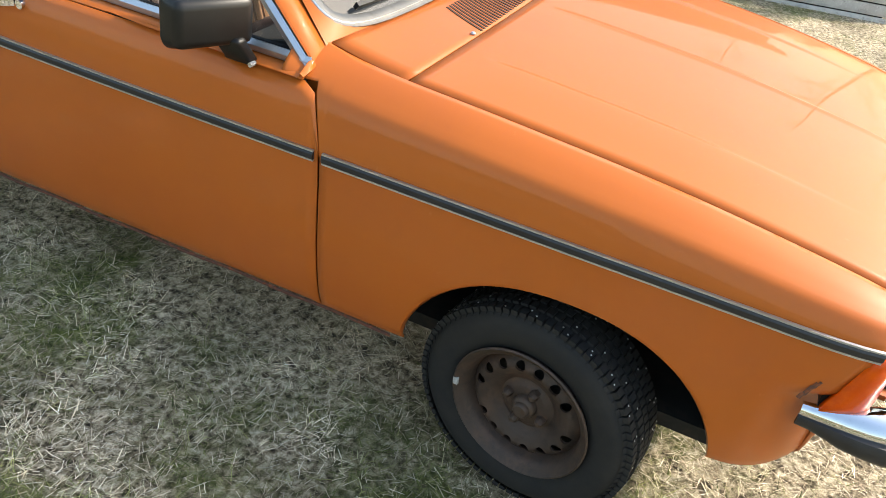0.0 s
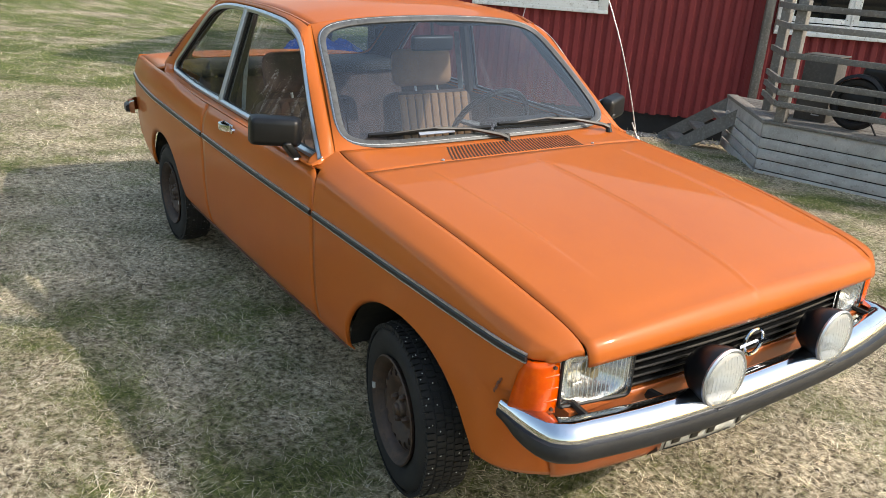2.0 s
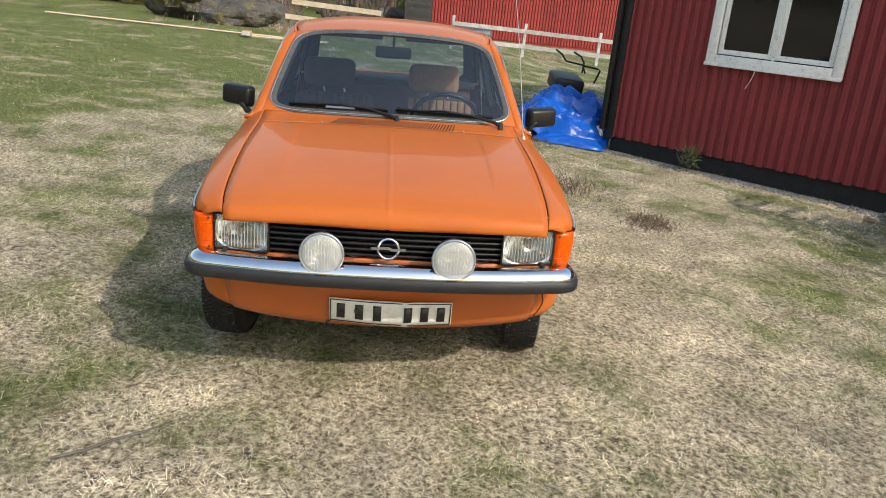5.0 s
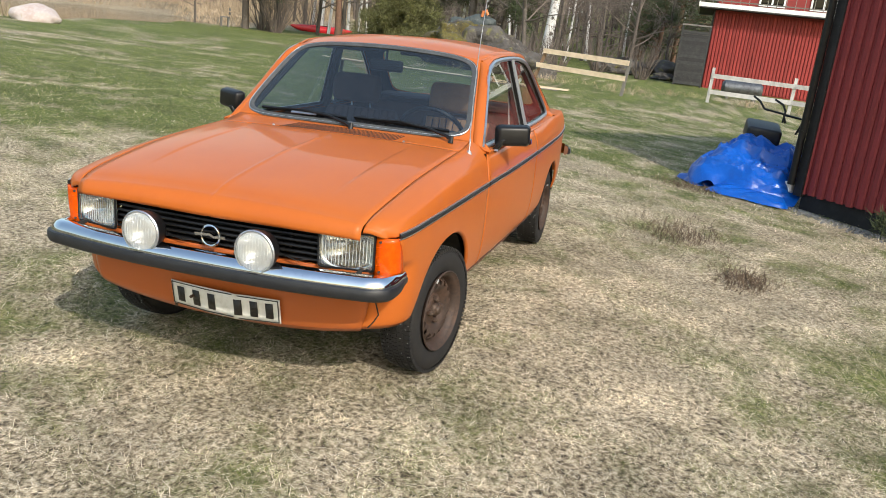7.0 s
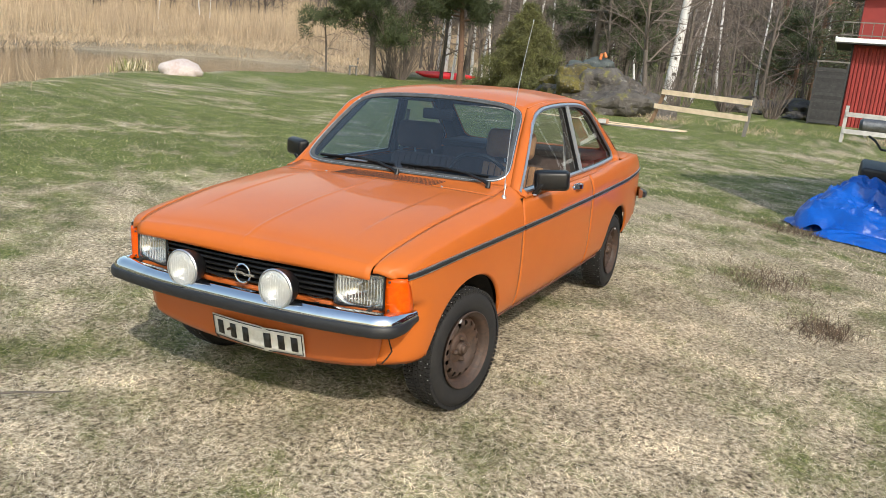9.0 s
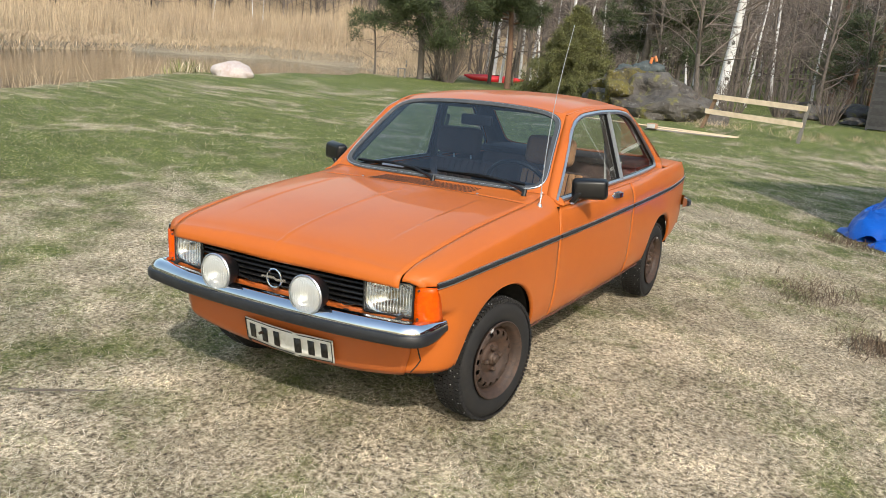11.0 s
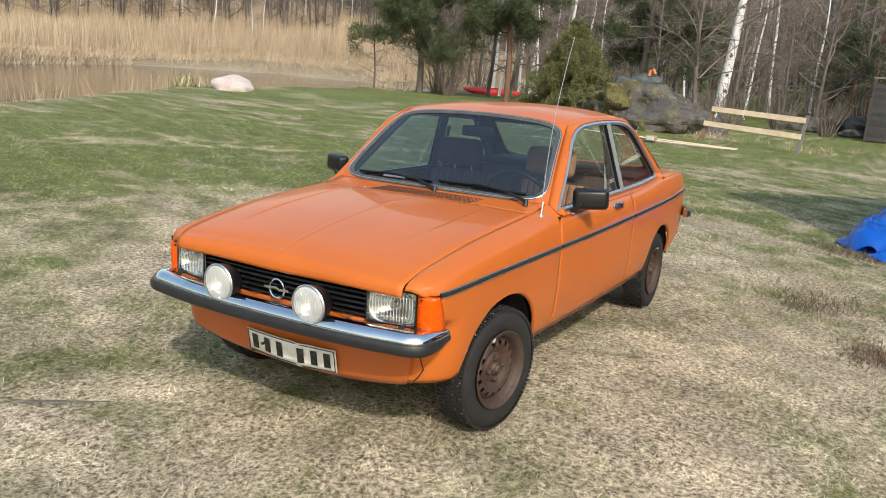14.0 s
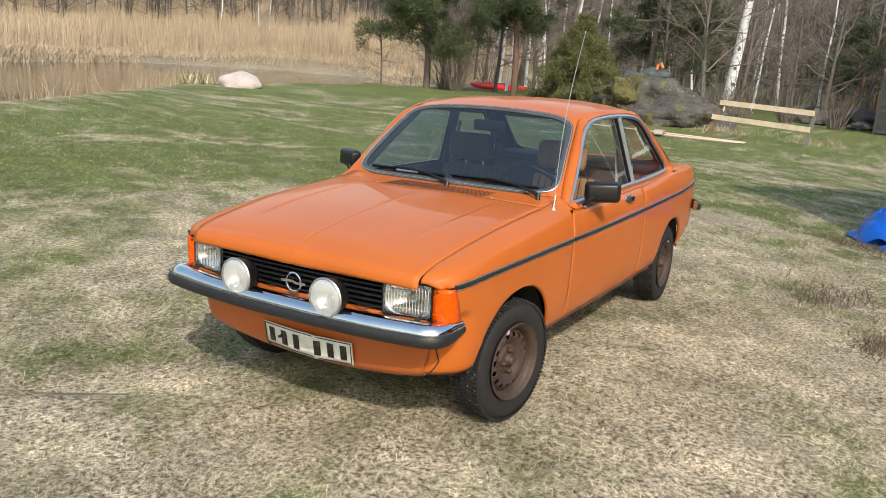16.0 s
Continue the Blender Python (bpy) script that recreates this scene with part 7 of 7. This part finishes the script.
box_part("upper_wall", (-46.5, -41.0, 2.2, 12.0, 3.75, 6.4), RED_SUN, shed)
box_part("upper_roof", (-47.0, -40.2, 1.6, 12.4, 6.41, 6.6), ROOF, shed)
box_part("gutter", (-38.1, -38.0, 2.02, 2.09, sg, 3.6), BLACK, shed)
for y in (4.75, 7.15, 9.6):
    wn_ = new("window")
    wn_.parent = shed
    for d in ((y - 0.62, y - 0.53, 4.15, 5.45), (y + 0.53, y + 0.62, 4.15, 5.45), (y - 0.528, y + 0.528, 4.15, 4.24), (y - 0.528, y + 0.528, 5.36, 5.45), (y - 0.045, y + 0.045, 4.242, 5.358)):
        box_part("frame", (-40.995, -40.93, d[0], d[1], d[2], d[3]), WHITE_PLASTIC, wn_)
    box_part("pane", (-40.99, -40.96, y - 0.53, y + 0.53, 4.24, 5.36), DARK_GLASS, wn_)
rail = new("balcony_rail")
rail.parent = shed
for z in (4.0, 4.55):
    plank("bar", (-37.35, 1.5, z), (-37.35, 12.3, z), 0.04, 0.05, GREY_WOOD, rail)
for i in range(28):
    y = 1.5 + i * 0.4
    plank("baluster", (-37.35, y, 3.9), (-37.35, y, 4.58), 0.03, 0.03, GREY_WOOD, rail, (1, 0, 0))
STAIN = material("black_stained_slats", (0.026, 0.026, 0.028), 0.8, 0, [(6, (0.045, 0.044, 0.043), 0.4, 0.7)], (30, 0.3, 0.004), obrand=(0.7, 1.3))
wsd = thing("woodshed", "black stained slatted woodshed", "shed")
for i in range(16):
    box_part("slat", (-36.9, -36.84, 0.82, 1.98, 0.05 + i * 0.155, 0.190 + i * 0.155), STAIN, wsd)
for y in (0.78, 2.02):
    box_part("post", (-37.0, -36.85, y - 0.04, y + 0.04, -0.1, 2.75), STAIN, wsd)
for z in (2.25, 2.65):
    box_part("beam", (-36.98, -36.88, 0.72, 2.06, z + 0.1, z + 0.17), GREY_WOOD, wsd)
box_part("back", (-37.9, -37.8, 0.82, 1.98, 0.0, 2.4), STAIN, wsd)

# ---- trees ----


def limb(p, d, length, r0, r1, n, wob, rs, droop=0.0):
    P, q, dd = [np.array(p, float)], np.array(p, float), np.array(d, float)
    for i in range(n):
        dd = dd + rs.normal(0, wob, 3) + np.array([0, 0, -droop])
        dd /= np.linalg.norm(dd)
        q = q + dd * length / n
        P.append(q.copy())
    return P, np.linspace(r0, r1, n + 1)


def merge(parts_):
    V, F = [], []
    for v, f in parts_:
        o = len(V)
        V += list(v)
        F += [tuple(o + i for i in q) for q in f]
    return V, F


def bare_tree(seed, height, r, lean=(0, 0), branches=26, start=0.3, spread=0.5, twigs=7, droop=0.0, sides=7, stout=0.38):
    """Trunk mesh and crown mesh of a leafless tree."""
    rs = np.random.default_rng(seed)
    tp, tr = limb((0, 0, -0.2), (lean[0], lean[1], 1), height, r, r * 0.15, 12, 0.035, rs)
    trunk = tube(tp, tr, sides)
    cr = []
    for k in range(branches):
        t = start + (0.97 - start) * (k + rs.uniform(0, 1)) / branches
        i = min(int(t * 12), 11)
        base = tp[i] + (tp[i + 1] - tp[i]) * (t * 12 - i)
        a = rs.uniform(0, 6.28)
        el = rs.uniform(0.15, 0.9)
        d = (math.cos(a) * math.cos(el), math.sin(a) * math.cos(el), math.sin(el))
        L = height * spread * (1.1 - t) * rs.uniform(0.6, 1.2) + 0.5
        bp, br = limb(base, d, L, max(0.008, r * stout * (1.15 - t)), 0.006, 6, 0.13, rs, droop)
        cr.append(tube(bp, br, 4, cap=False))
        for m in range(twigs):
            j = rs.integers(1, 6)
            d2 = bp[j + 1 if j < 6 else 6] - bp[j - 1]
            d2 = d2 / np.linalg.norm(d2) + rs.normal(0, 0.55, 3)
            d2 /= np.linalg.norm(d2)
            wp, wr = limb(bp[j], d2, L * rs.uniform(0.2, 0.5), 0.010, 0.004, 3, 0.16, rs, droop * 1.5)
            cr.append(tube(wp, wr, 3, cap=False))
            for _ in range(2):
                d3 = d2 + rs.normal(0, 0.5, 3)
                d3 /= np.linalg.norm(d3)
                yp, yr = limb(wp[rs.integers(1, 3)], d3, L * rs.uniform(0.1, 0.25), 0.006, 0.003, 2, 0.15, rs, droop * 2)
                cr.append(tube(yp, yr, 3, cap=False))
    return trunk, merge(cr)


def tree_thing(name, label, x, y, trunk, crown, bark, twig, group=""):
    t = thing(name, label, "tree", Matrix.Translation((x, y, gz(x, y))), group)
    link_mesh("trunk", *trunk, bark, t, angle=60)
    link_mesh("crown", *crown, twig, t, smooth=False)
    return t


big = tree_thing("birch_tree", "tall white-barked birch, bare, leaning over the fence", -33.6, -5.10, *bare_tree(3, 13.5, 0.25, (0.02, 0.19), 44, 0.30, 0.34, 10, 0.05, 12, 0.15), BIRCH, TWIG)
small = [bare_tree(20 + k, h, r, (0.02 * k, 0.03), 22, 0.25, 0.34, 6, 0.03) for k, (h, r) in enumerate(((11, 0.10), (12.5, 0.12), (10, 0.09)))]
masters = []
for k in range(3):
    masters.append(tree_thing("birch_tree", "slender bare birch with white bark", -40.0 - k, -19.0 - k, *small[k], BIRCH, TWIG, "slender birches"))
dark = [bare_tree(40 + k, h, r, (0.03, 0.02 * k), 26, 0.16, 0.42, 7, 0.0) for k, (h, r) in enumerate(((9, 0.11), (10.5, 0.14), (8, 0.10)))]
dmasters = [tree_thing("bare_tree", "leafless grey alder at the wood's edge", -42.0 - 3 * k, -9.0 - 2 * k, *dark[k], BARK_GREY, TWIG, "bare trees") for k in range(3)]
rs = np.random.default_rng(5)


def at_angle(az, dist):
    return 2.9 + dist * math.cos(radians(az)), 2.0 + dist * math.sin(radians(az))


for i, (az, dist) in enumerate(((-155.3, 52), (-156.0, 56), (-156.6, 50), (-157.4, 58), (-158.2, 55), (-163.2, 48), (-163.9, 60), (-133.7, 84), (-136.3, 82), (-137.0, 83), (-130.4, 95), (-166.8, 55), (-170.8, 52), (-172.3, 60), (-174.8, 57), (-161.0, 60), (-159.6, 62))):
    x, y = at_angle(az, dist)
    copy_thing(masters[i % 3], Matrix.Translation((x, y, gz(x, y))) @ Matrix.Rotation(rs.uniform(0, 6.28), 4, "Z") @ Matrix.Rotation(rs.normal(0, 0.06), 4, "X") @ Matrix.Scale(rs.uniform(0.85, 1.2) * (0.72 if dist > 80 else 1), 4))
for i in range(34):
    az, dist = -178.5 + 31 * (i + rs.uniform(0, 1)) / 34, rs.uniform(44, 66)
    x, y = at_angle(az, dist)
    copy_thing(dmasters[i % 3], Matrix.Translation((x, y, gz(x, y))) @ Matrix.Rotation(rs.uniform(0, 6.28), 4, "Z") @ Matrix.Scale(rs.uniform(0.8, 1.25), 4))
# bare trees beyond the deck, mirrored in the paint and the glass
for i, (x, y) in enumerate(((3.5, 17.0), (7.5, 20.5), (11.5, 18.0), (15.0, 23.0), (1.0, 24.0), (19.5, 19.0), (24.0, 14.0), (27.0, 22.0))):
    copy_thing(dmasters[i % 3], Matrix.Translation((x, y, gz(x, y))) @ Matrix.Rotation(1.1 * i, 4, "Z") @ Matrix.Scale(0.95 + 0.06 * (i % 4), 4))
x, y = at_angle(-144.9, 41)
copy_thing(dmasters[1], Matrix.Translation((x, y, gz(x, y))) @ Matrix.Scale(0.42, 4))
# dark leafless tree beside the white birch
x, y = at_angle(-167.6, 34)
tree_thing("bare_tree", "dark leafless tree with spreading limbs beside the birch", x, y, *bare_tree(47, 9.5, 0.12, (0.0, -0.06), 34, 0.20, 0.46, 9, 0.0, 8, 0.34), BARK_GREY, TWIG, "bare trees")


def needles(centres, radius, per, length, width, rs, up=0.2):
    """Tufts of thin needle blades round the centres."""
    n = len(centres) * per
    c = np.repeat(np.array(centres, float), per, 0)
    d = rs.normal(0, 1, (n, 3))
    d[:, 2] += up
    d /= np.linalg.norm(d, axis=1)[:, None]
    p = c + d * (radius * rs.uniform(0.0, 1, n) ** 0.6)[:, None]
    e = d + rs.normal(0, 0.5, (n, 3))
    e /= np.linalg.norm(e, axis=1)[:, None]
    s = np.cross(e, rs.normal(0, 1, (n, 3)))
    s /= np.linalg.norm(s, axis=1)[:, None]
    L = (length * rs.uniform(0.6, 1.4, n))[:, None]
    V = np.stack([p - s * width / 2, p + s * width / 2, p + e * L], 1).reshape(-1, 3)
    return V, np.arange(n * 3).reshape(-1, 3)


def pine(x, y, height, r, first, crown_r, seed, label, lean=(0, 0), nb=30, per=70, bark=BARK_PINE):
    rs2 = np.random.default_rng(seed)
    t = thing("pine_tree", label, "tree", Matrix.Translation((x, y, gz(x, y))), "pines")
    tp, tr = limb((0, 0, -0.2), (lean[0], lean[1], 1), height, r, r * 0.3, 10, 0.02, rs2)
    link_mesh("trunk", *tube(tp, tr, 10), bark, t, angle=60)
    limbs, tufts = [], []
    for k in range(nb):
        f = first + (1 - first) * (k + rs2.uniform(0, 1)) / nb
        i = min(int(f * 10), 9)
        base = tp[i] + (tp[i + 1] - tp[i]) * (f * 10 - i)
        a = rs2.uniform(0, 6.28)
        q = (f - first) / (1 - first)
        L = crown_r * (1.05 - 0.75 * q**1.4) * rs2.uniform(0.55, 1.1)
        bp, br = limb(base, (math.cos(a), math.sin(a), rs2.uniform(-0.1, 0.4)), L, r * 0.28, 0.015, 6, 0.12, rs2)
        limbs.append(tube(bp, br, 5, cap=False))
        for j in range(2, 7):
            for _ in range(3):
                tufts.append(bp[j] + rs2.normal(0, 0.22, 3) * (0.5 + L * 0.22))
    link_mesh("branchwork", *merge(limbs), bark, t)
    V, T = needles(tufts, 0.32, per, 0.20, 0.037, rs2, 0.5)
    ob = fast_mesh("crown", V, T, NEEDLE)
    ob.parent = t
    return t


pine(-31.6, -19.4, 7.8, 0.18, 0.24, 3.3, 61, "spreading pine with dark trunk by the pond", (0.02, 0.02), 34, 140, BARK_GREY)
pine(-32.9, -15.1, 9.5, 0.17, 0.33, 2.6, 62, "tall pine with reddish trunk beside the kayak", (0, 0.01), 32, 135)
x, y = at_angle(-163.7, 46)
pine(x, y, 9.0, 0.26, 0.34, 4.2, 63, "broad pine standing behind the rock", (0, -0.02), 34, 140, BARK_GREY)
for k, (az, dist, h) in enumerate(((-178.2, 60, 12), (178.6, 62, 13), (-175.9, 66, 12), (175.6, 66, 13), (-151.0, 64, 10), (-179.8, 72, 14), (-176.9, 54, 6))):
    x, y = at_angle(az, dist)
    pine(x, y, h, 0.2, 0.12 if k < 4 else 0.3, 3.2, 70 + k, "dark green pine in the wood behind the shed", nb=24, per=34)

# spruce: dense cone of drooping sprays
sp = thing("spruce_tree", "dense young olive-green spruce", "tree", Matrix.Translation((-32.2, -11.5, gz(-32.2, -11.5))))
rs2 = np.random.default_rng(88)
link_mesh("trunk", *tube([(0, 0, -0.2), (0, 0, 3.3)], [0.12, 0.02], 8), BARK_GREY, sp)
tufts = []
for w in range(17):
    f = w / 16
    reach = 2.6 * (1 - f) ** 0.75 + 0.12
    for b in range(11 if w < 12 else 7):
        a = rs2.uniform(0, 6.28)
        L = reach * rs2.uniform(0.62, 1.08)
        for k in range(3 + int(5 * (1 - f))):
            q = (k + 1) / (3 + int(5 * (1 - f)))
            side = rs2.normal(0, 0.10 + 0.10 * q)
            tufts.append((L * q * math.cos(a) - side * math.sin(a), L * q * math.sin(a) + side * math.cos(a), 0.30 + 3.45 * f + 0.12 * q - 0.30 * L * q * q * 0.6 + rs2.normal(0, 0.05)))
V, T = needles(tufts, 0.20, 84, 0.17, 0.030, rs2, 0.1)
ob = fast_mesh("crown", V, T, NEEDLE_SPRUCE)
ob.parent = sp

# shrubs: many bare stems from one foot


def shrub(x, y, h, n, seed, label, spread=0.5, mat=TWIG):
    rs3 = np.random.default_rng(seed)
    sh = thing("shrub", label, "shrub", Matrix.Translation((x, y, gz(x, y))), "bare shrubs")
    ps = []
    for k in range(n):
        a, l = rs3.uniform(0, 6.28), rs3.uniform(0.05, spread)
        bp, br = limb((0.25 * math.cos(a), 0.25 * math.sin(a), 0), (l * math.cos(a), l * math.sin(a), 1), h * rs3.uniform(0.6, 1.1), 0.02, 0.004, 6, 0.08, rs3)
        ps.append(tube(bp, br, 4, cap=False))
        for j in (3, 4, 5):
            d = bp[j] - bp[j - 1]
            d = d / np.linalg.norm(d) + rs3.normal(0, 0.4, 3)
            wp, wr = limb(bp[j], d / np.linalg.norm(d), h * 0.3, 0.008, 0.003, 3, 0.1, rs3)
            ps.append(tube(wp, wr, 3, cap=False))
    link_mesh("bush", *merge(ps), mat, sh)


for k, (az, dist, h, n, sp_) in enumerate(((-150.2, 40, 3.0, 60, 0.75), (-149.4, 41, 2.6, 40, 0.7), (-166.4, 29, 1.3, 40, 0.8), (-168.6, 31, 1.6, 40, 0.6), (-170, 36, 2.0, 40, 0.6), (-176, 40, 2.0, 40, 0.7), (-173, 42, 2.2, 40, 0.7), (-161.5, 42, 2.5, 40, 0.7), (-152.5, 50, 2.6, 40, 0.7))):
    x, y = at_angle(az, dist)
    shrub(x, y, h, n, 100 + k, "leafless brown shrub of many thin stems", sp_)

# ---- reeds ----


def stems(pts, h, width, seed, lean=0.12):
    r2 = np.random.default_rng(seed)
    n = len(pts)
    z = np.maximum(ground_z(pts[:, 0], pts[:, 1]), WATER_Z - 0.1)
    a, b = r2.uniform(0, 6.28, n), r2.uniform(0, 6.28, n)
    H = h * r2.uniform(0.55, 1.2, n)
    base = np.stack([pts[:, 0], pts[:, 1], z], -1)
    s = np.stack([np.cos(b), np.sin(b), 0 * b], -1) * width / 2
    top = base + np.stack([np.cos(a) * lean * H * r2.uniform(0, 1.6, n), np.sin(a) * lean * H * r2.uniform(0, 1.6, n), H], -1)
    V = np.stack([base - s, base + s, top + s * 0.7, top - s * 0.7], 1).reshape(-1, 3)
    return V, np.arange(n * 4).reshape(-1, 4)


far = scatter(300000, -85, 25, -75, -25, lambda x, y: smooth01((-poly_distance(x, y, LAKE) - 1.0) / 9.0) * smooth01((34 + poly_distance(x, y, LAKE)) / 14) * (y < -27) * np.clip(0.35 + 0.6 * lumps(x * 0.22, y * 0.22) + 0.4, 0.05, 1) * (x < -0.55 * (y + 60) + 20))
V, T = stems(far, 1.75 + 0.45 * patchy(far[:, 0], far[:, 1], 3.0, 4) + 0.35 * patchy(far[:, 0], far[:, 1], 0.8, 7), 0.022, 201, 0.20)
tagged(fast_mesh("reed_bed", V, T, REED), "wide belt of dry straw-coloured reeds along the far shore", "reeds", kind="stuff")
low = scatter(90000, -62, 0, -54, -24, lambda x, y: (poly_distance(x, y, LAKE) < 0.4) * (poly_distance(x, y, LAKE) > -8) * (y < -24.5))
V, T = stems(low, 0.32, 0.045, 203, 0.9)
tagged(fast_mesh("marsh_grass", V, T, REED), "flattened dry marsh grass at the far water's edge", "marsh grass", kind="stuff")
near_r = scatter(60000, -22, 4, -22, -9, lambda x, y: np.exp(-((poly_distance(x, y, LAKE) + 0.2) / 0.9) ** 2) * np.clip(lumps(x * 0.9, y * 0.9) + 0.2, 0, 1) * (x < -3) * (x > -19) * 0.20)
V, T = stems(near_r, 0.42, 0.010, 202, 0.5)
tagged(fast_mesh("shore_reeds", V, T, REED), "thin dry reeds along the near shore", "reeds", kind="stuff")
tuft = scatter(1300, -17.0, -14.4, -19.3, -18.2, lambda x, y: np.exp(-(((x + 15.6) / 0.6) ** 2 + ((y + 18.7) / 0.35) ** 2)))
blades("green_tuft", tuft, 0.34, 0.02, 0.6, "bright green tuft of shore grass", green=np.full(len(tuft), 0.65))
# rough straw grass along fences
rough = scatter(30000, -31, -19, -7, 7, lambda x, y: np.exp(-((x + 24.8 + 0.3 * (y < 1) * (y + 1)) / 1.6) ** 2) * np.clip(patchy(x, y, 0.9, 21) * 1.4 - 0.1, 0, 1))
V, T = stems(rough, 0.20, 0.012, 204, 1.3)
tagged(fast_mesh("rough_straw", V, T, REED), "tufts of dead straw along the fences", "dry grass", kind="stuff")

# ---- far woods on the hill ----
V, T = [], []
r2 = np.random.default_rng(301)
n = 6400
az = np.radians(r2.uniform(-222, -92, n))
dist = 62 + 120 * r2.uniform(0, 1, n) ** 1.1
px, py = 2.9 + dist * np.cos(az), 2.0 + dist * np.sin(az)
ok = (poly_distance(px, py, LAKE) < -14) & ~((px > -46) & (py > 1))
px, py = px[ok], py[ok]
pz = ground_z(px, py)
n = len(px)
H = r2.uniform(7, 13.5, n)
o = 0
lx, ly = r2.normal(0, 0.05, n), r2.normal(0, 0.05, n)
for i in range(n):
    b = np.array([px[i], py[i], pz[i] - 0.3])
    top = b + H[i] * np.array([lx[i], ly[i], 1])
    w = r2.uniform(0.05, 0.13)
    a2 = r2.uniform(0, 6.28)
    ring0 = [b + w * np.array([math.cos(a2 + k * 2.094), math.sin(a2 + k * 2.094), 0]) for k in range(3)]
    ring1 = [top + 0.02 * np.array([math.cos(a2 + k * 2.094), math.sin(a2 + k * 2.094), 0]) for k in range(3)]
    k0 = len(V)
    V += ring0 + ring1
    for k in range(3):
        T += [(k0 + k, k0 + (k + 1) % 3, k0 + 3 + (k + 1) % 3), (k0 + k, k0 + 3 + (k + 1) % 3, k0 + 3 + k)]
    for _ in range(34):
        t = r2.uniform(0.10, 1)
        q = b + (top - b) * t
        d = r2.normal(0, 1, 3)
        d[2] = abs(d[2]) * 0.8 + 0.15
        d /= np.linalg.norm(d)
        L = H[i] * 0.30 * (1.15 - t) * r2.uniform(0.5, 1.4)
        e = q + d * L
        sd = np.cross(d, r2.normal(0, 1, 3))
        sd = sd / np.linalg.norm(sd) * r2.uniform(0.018, 0.05)
        k0 = len(V)
        V += [q - sd, q + sd, e]
        T.append((k0, k0 + 1, k0 + 2))
woods = fast_mesh("far_woods", V, T, WOODS)
tagged(woods, "dense leafless brown woodland on the slope behind", "woodland", kind="stuff")
r3 = np.random.default_rng(302)
m = 520
az = np.radians(r3.uniform(-215, -95, m))
dist = 66 + 70 * r3.uniform(0, 1, m)
px, py = 2.9 + dist * np.cos(az), 2.0 + dist * np.sin(az)
ok = (poly_distance(px, py, LAKE) < -20) & ~((px > -46) & (py > 1))
px, py = px[ok], py[ok]
pz = ground_z(px, py)
V, T = [], []
for i in range(len(px)):
    h, w, a2 = r3.uniform(7, 12), r3.uniform(0.06, 0.14), r3.uniform(0, 6.28)
    l = r3.normal(0, 0.05, 2)
    k0 = len(V)
    for z, ww in ((-0.3, w), (h, 0.03)):
        V += [(px[i] + l[0] * z + ww * math.cos(a2 + k * 2.094), py[i] + l[1] * z + ww * math.sin(a2 + k * 2.094), pz[i] + z) for k in range(3)]
    for k in range(3):
        T += [(k0 + k, k0 + (k + 1) % 3, k0 + 3 + (k + 1) % 3), (k0 + k, k0 + 3 + (k + 1) % 3, k0 + 3 + k)]
tagged(fast_mesh("far_birch_stems", V, T, BIRCH), "pale birch stems among the far woods", "woodland", kind="stuff")

# ---- small things on the lawn ----
stick = thing("stick", "thin grey fallen stick on the grass", "stick")
pp = [(1.12, -1.00), (1.06, -0.92), (0.99, -0.86), (0.93, -0.78), (0.86, -0.71)]
link_mesh("twig", *tube([(x, y, gz(x, y) + 0.035) for x, y in pp], [0.004, 0.005, 0.0045, 0.004, 0.002], 6), BARK_GREY, stick)
DEAD = material("dead_heather", (0.10, 0.070, 0.046), 0.95, 0, [(20, (0.16, 0.115, 0.07), 0.5, 0.7)], None, island=(0.5, 1.6))
for cx, cy, rx, ry in ((-3.70, 1.66, 0.42, 0.30), (-2.56, 2.12, 0.26, 0.17), (-6.6, 1.75, 0.45, 0.40)):
    k = 620
    p = np.stack([cx + rx * rng.normal(0, 0.55, k), cy + ry * rng.normal(0, 0.6, k)], -1)
    blades("dead_patch", p, 0.06, 0.006, 0.7, "patch of dark dead stems in the lawn", mat=DEAD)
# plant by the plinth
wp = thing("weed", "small grey-green weed growing at the plinth", "plant", Matrix.Translation((-5.80, 3.66, gz(-5.80, 3.66))))
V, T = needles([(0.05 * math.cos(a), 0.05 * math.sin(a), 0.10 + 0.05 * (k % 3)) for k, a in enumerate(np.linspace(0, 6.28, 12))], 0.10, 22, 0.10, 0.010, np.random.default_rng(9), 0.8)
ob = fast_mesh("leaves", V, T, NEEDLE)
ob.parent = wp
link_mesh("stalk", *tube([(0, 0, -0.02), (0.01, 0, 0.18)], 0.006, 5), NEEDLE, wp)
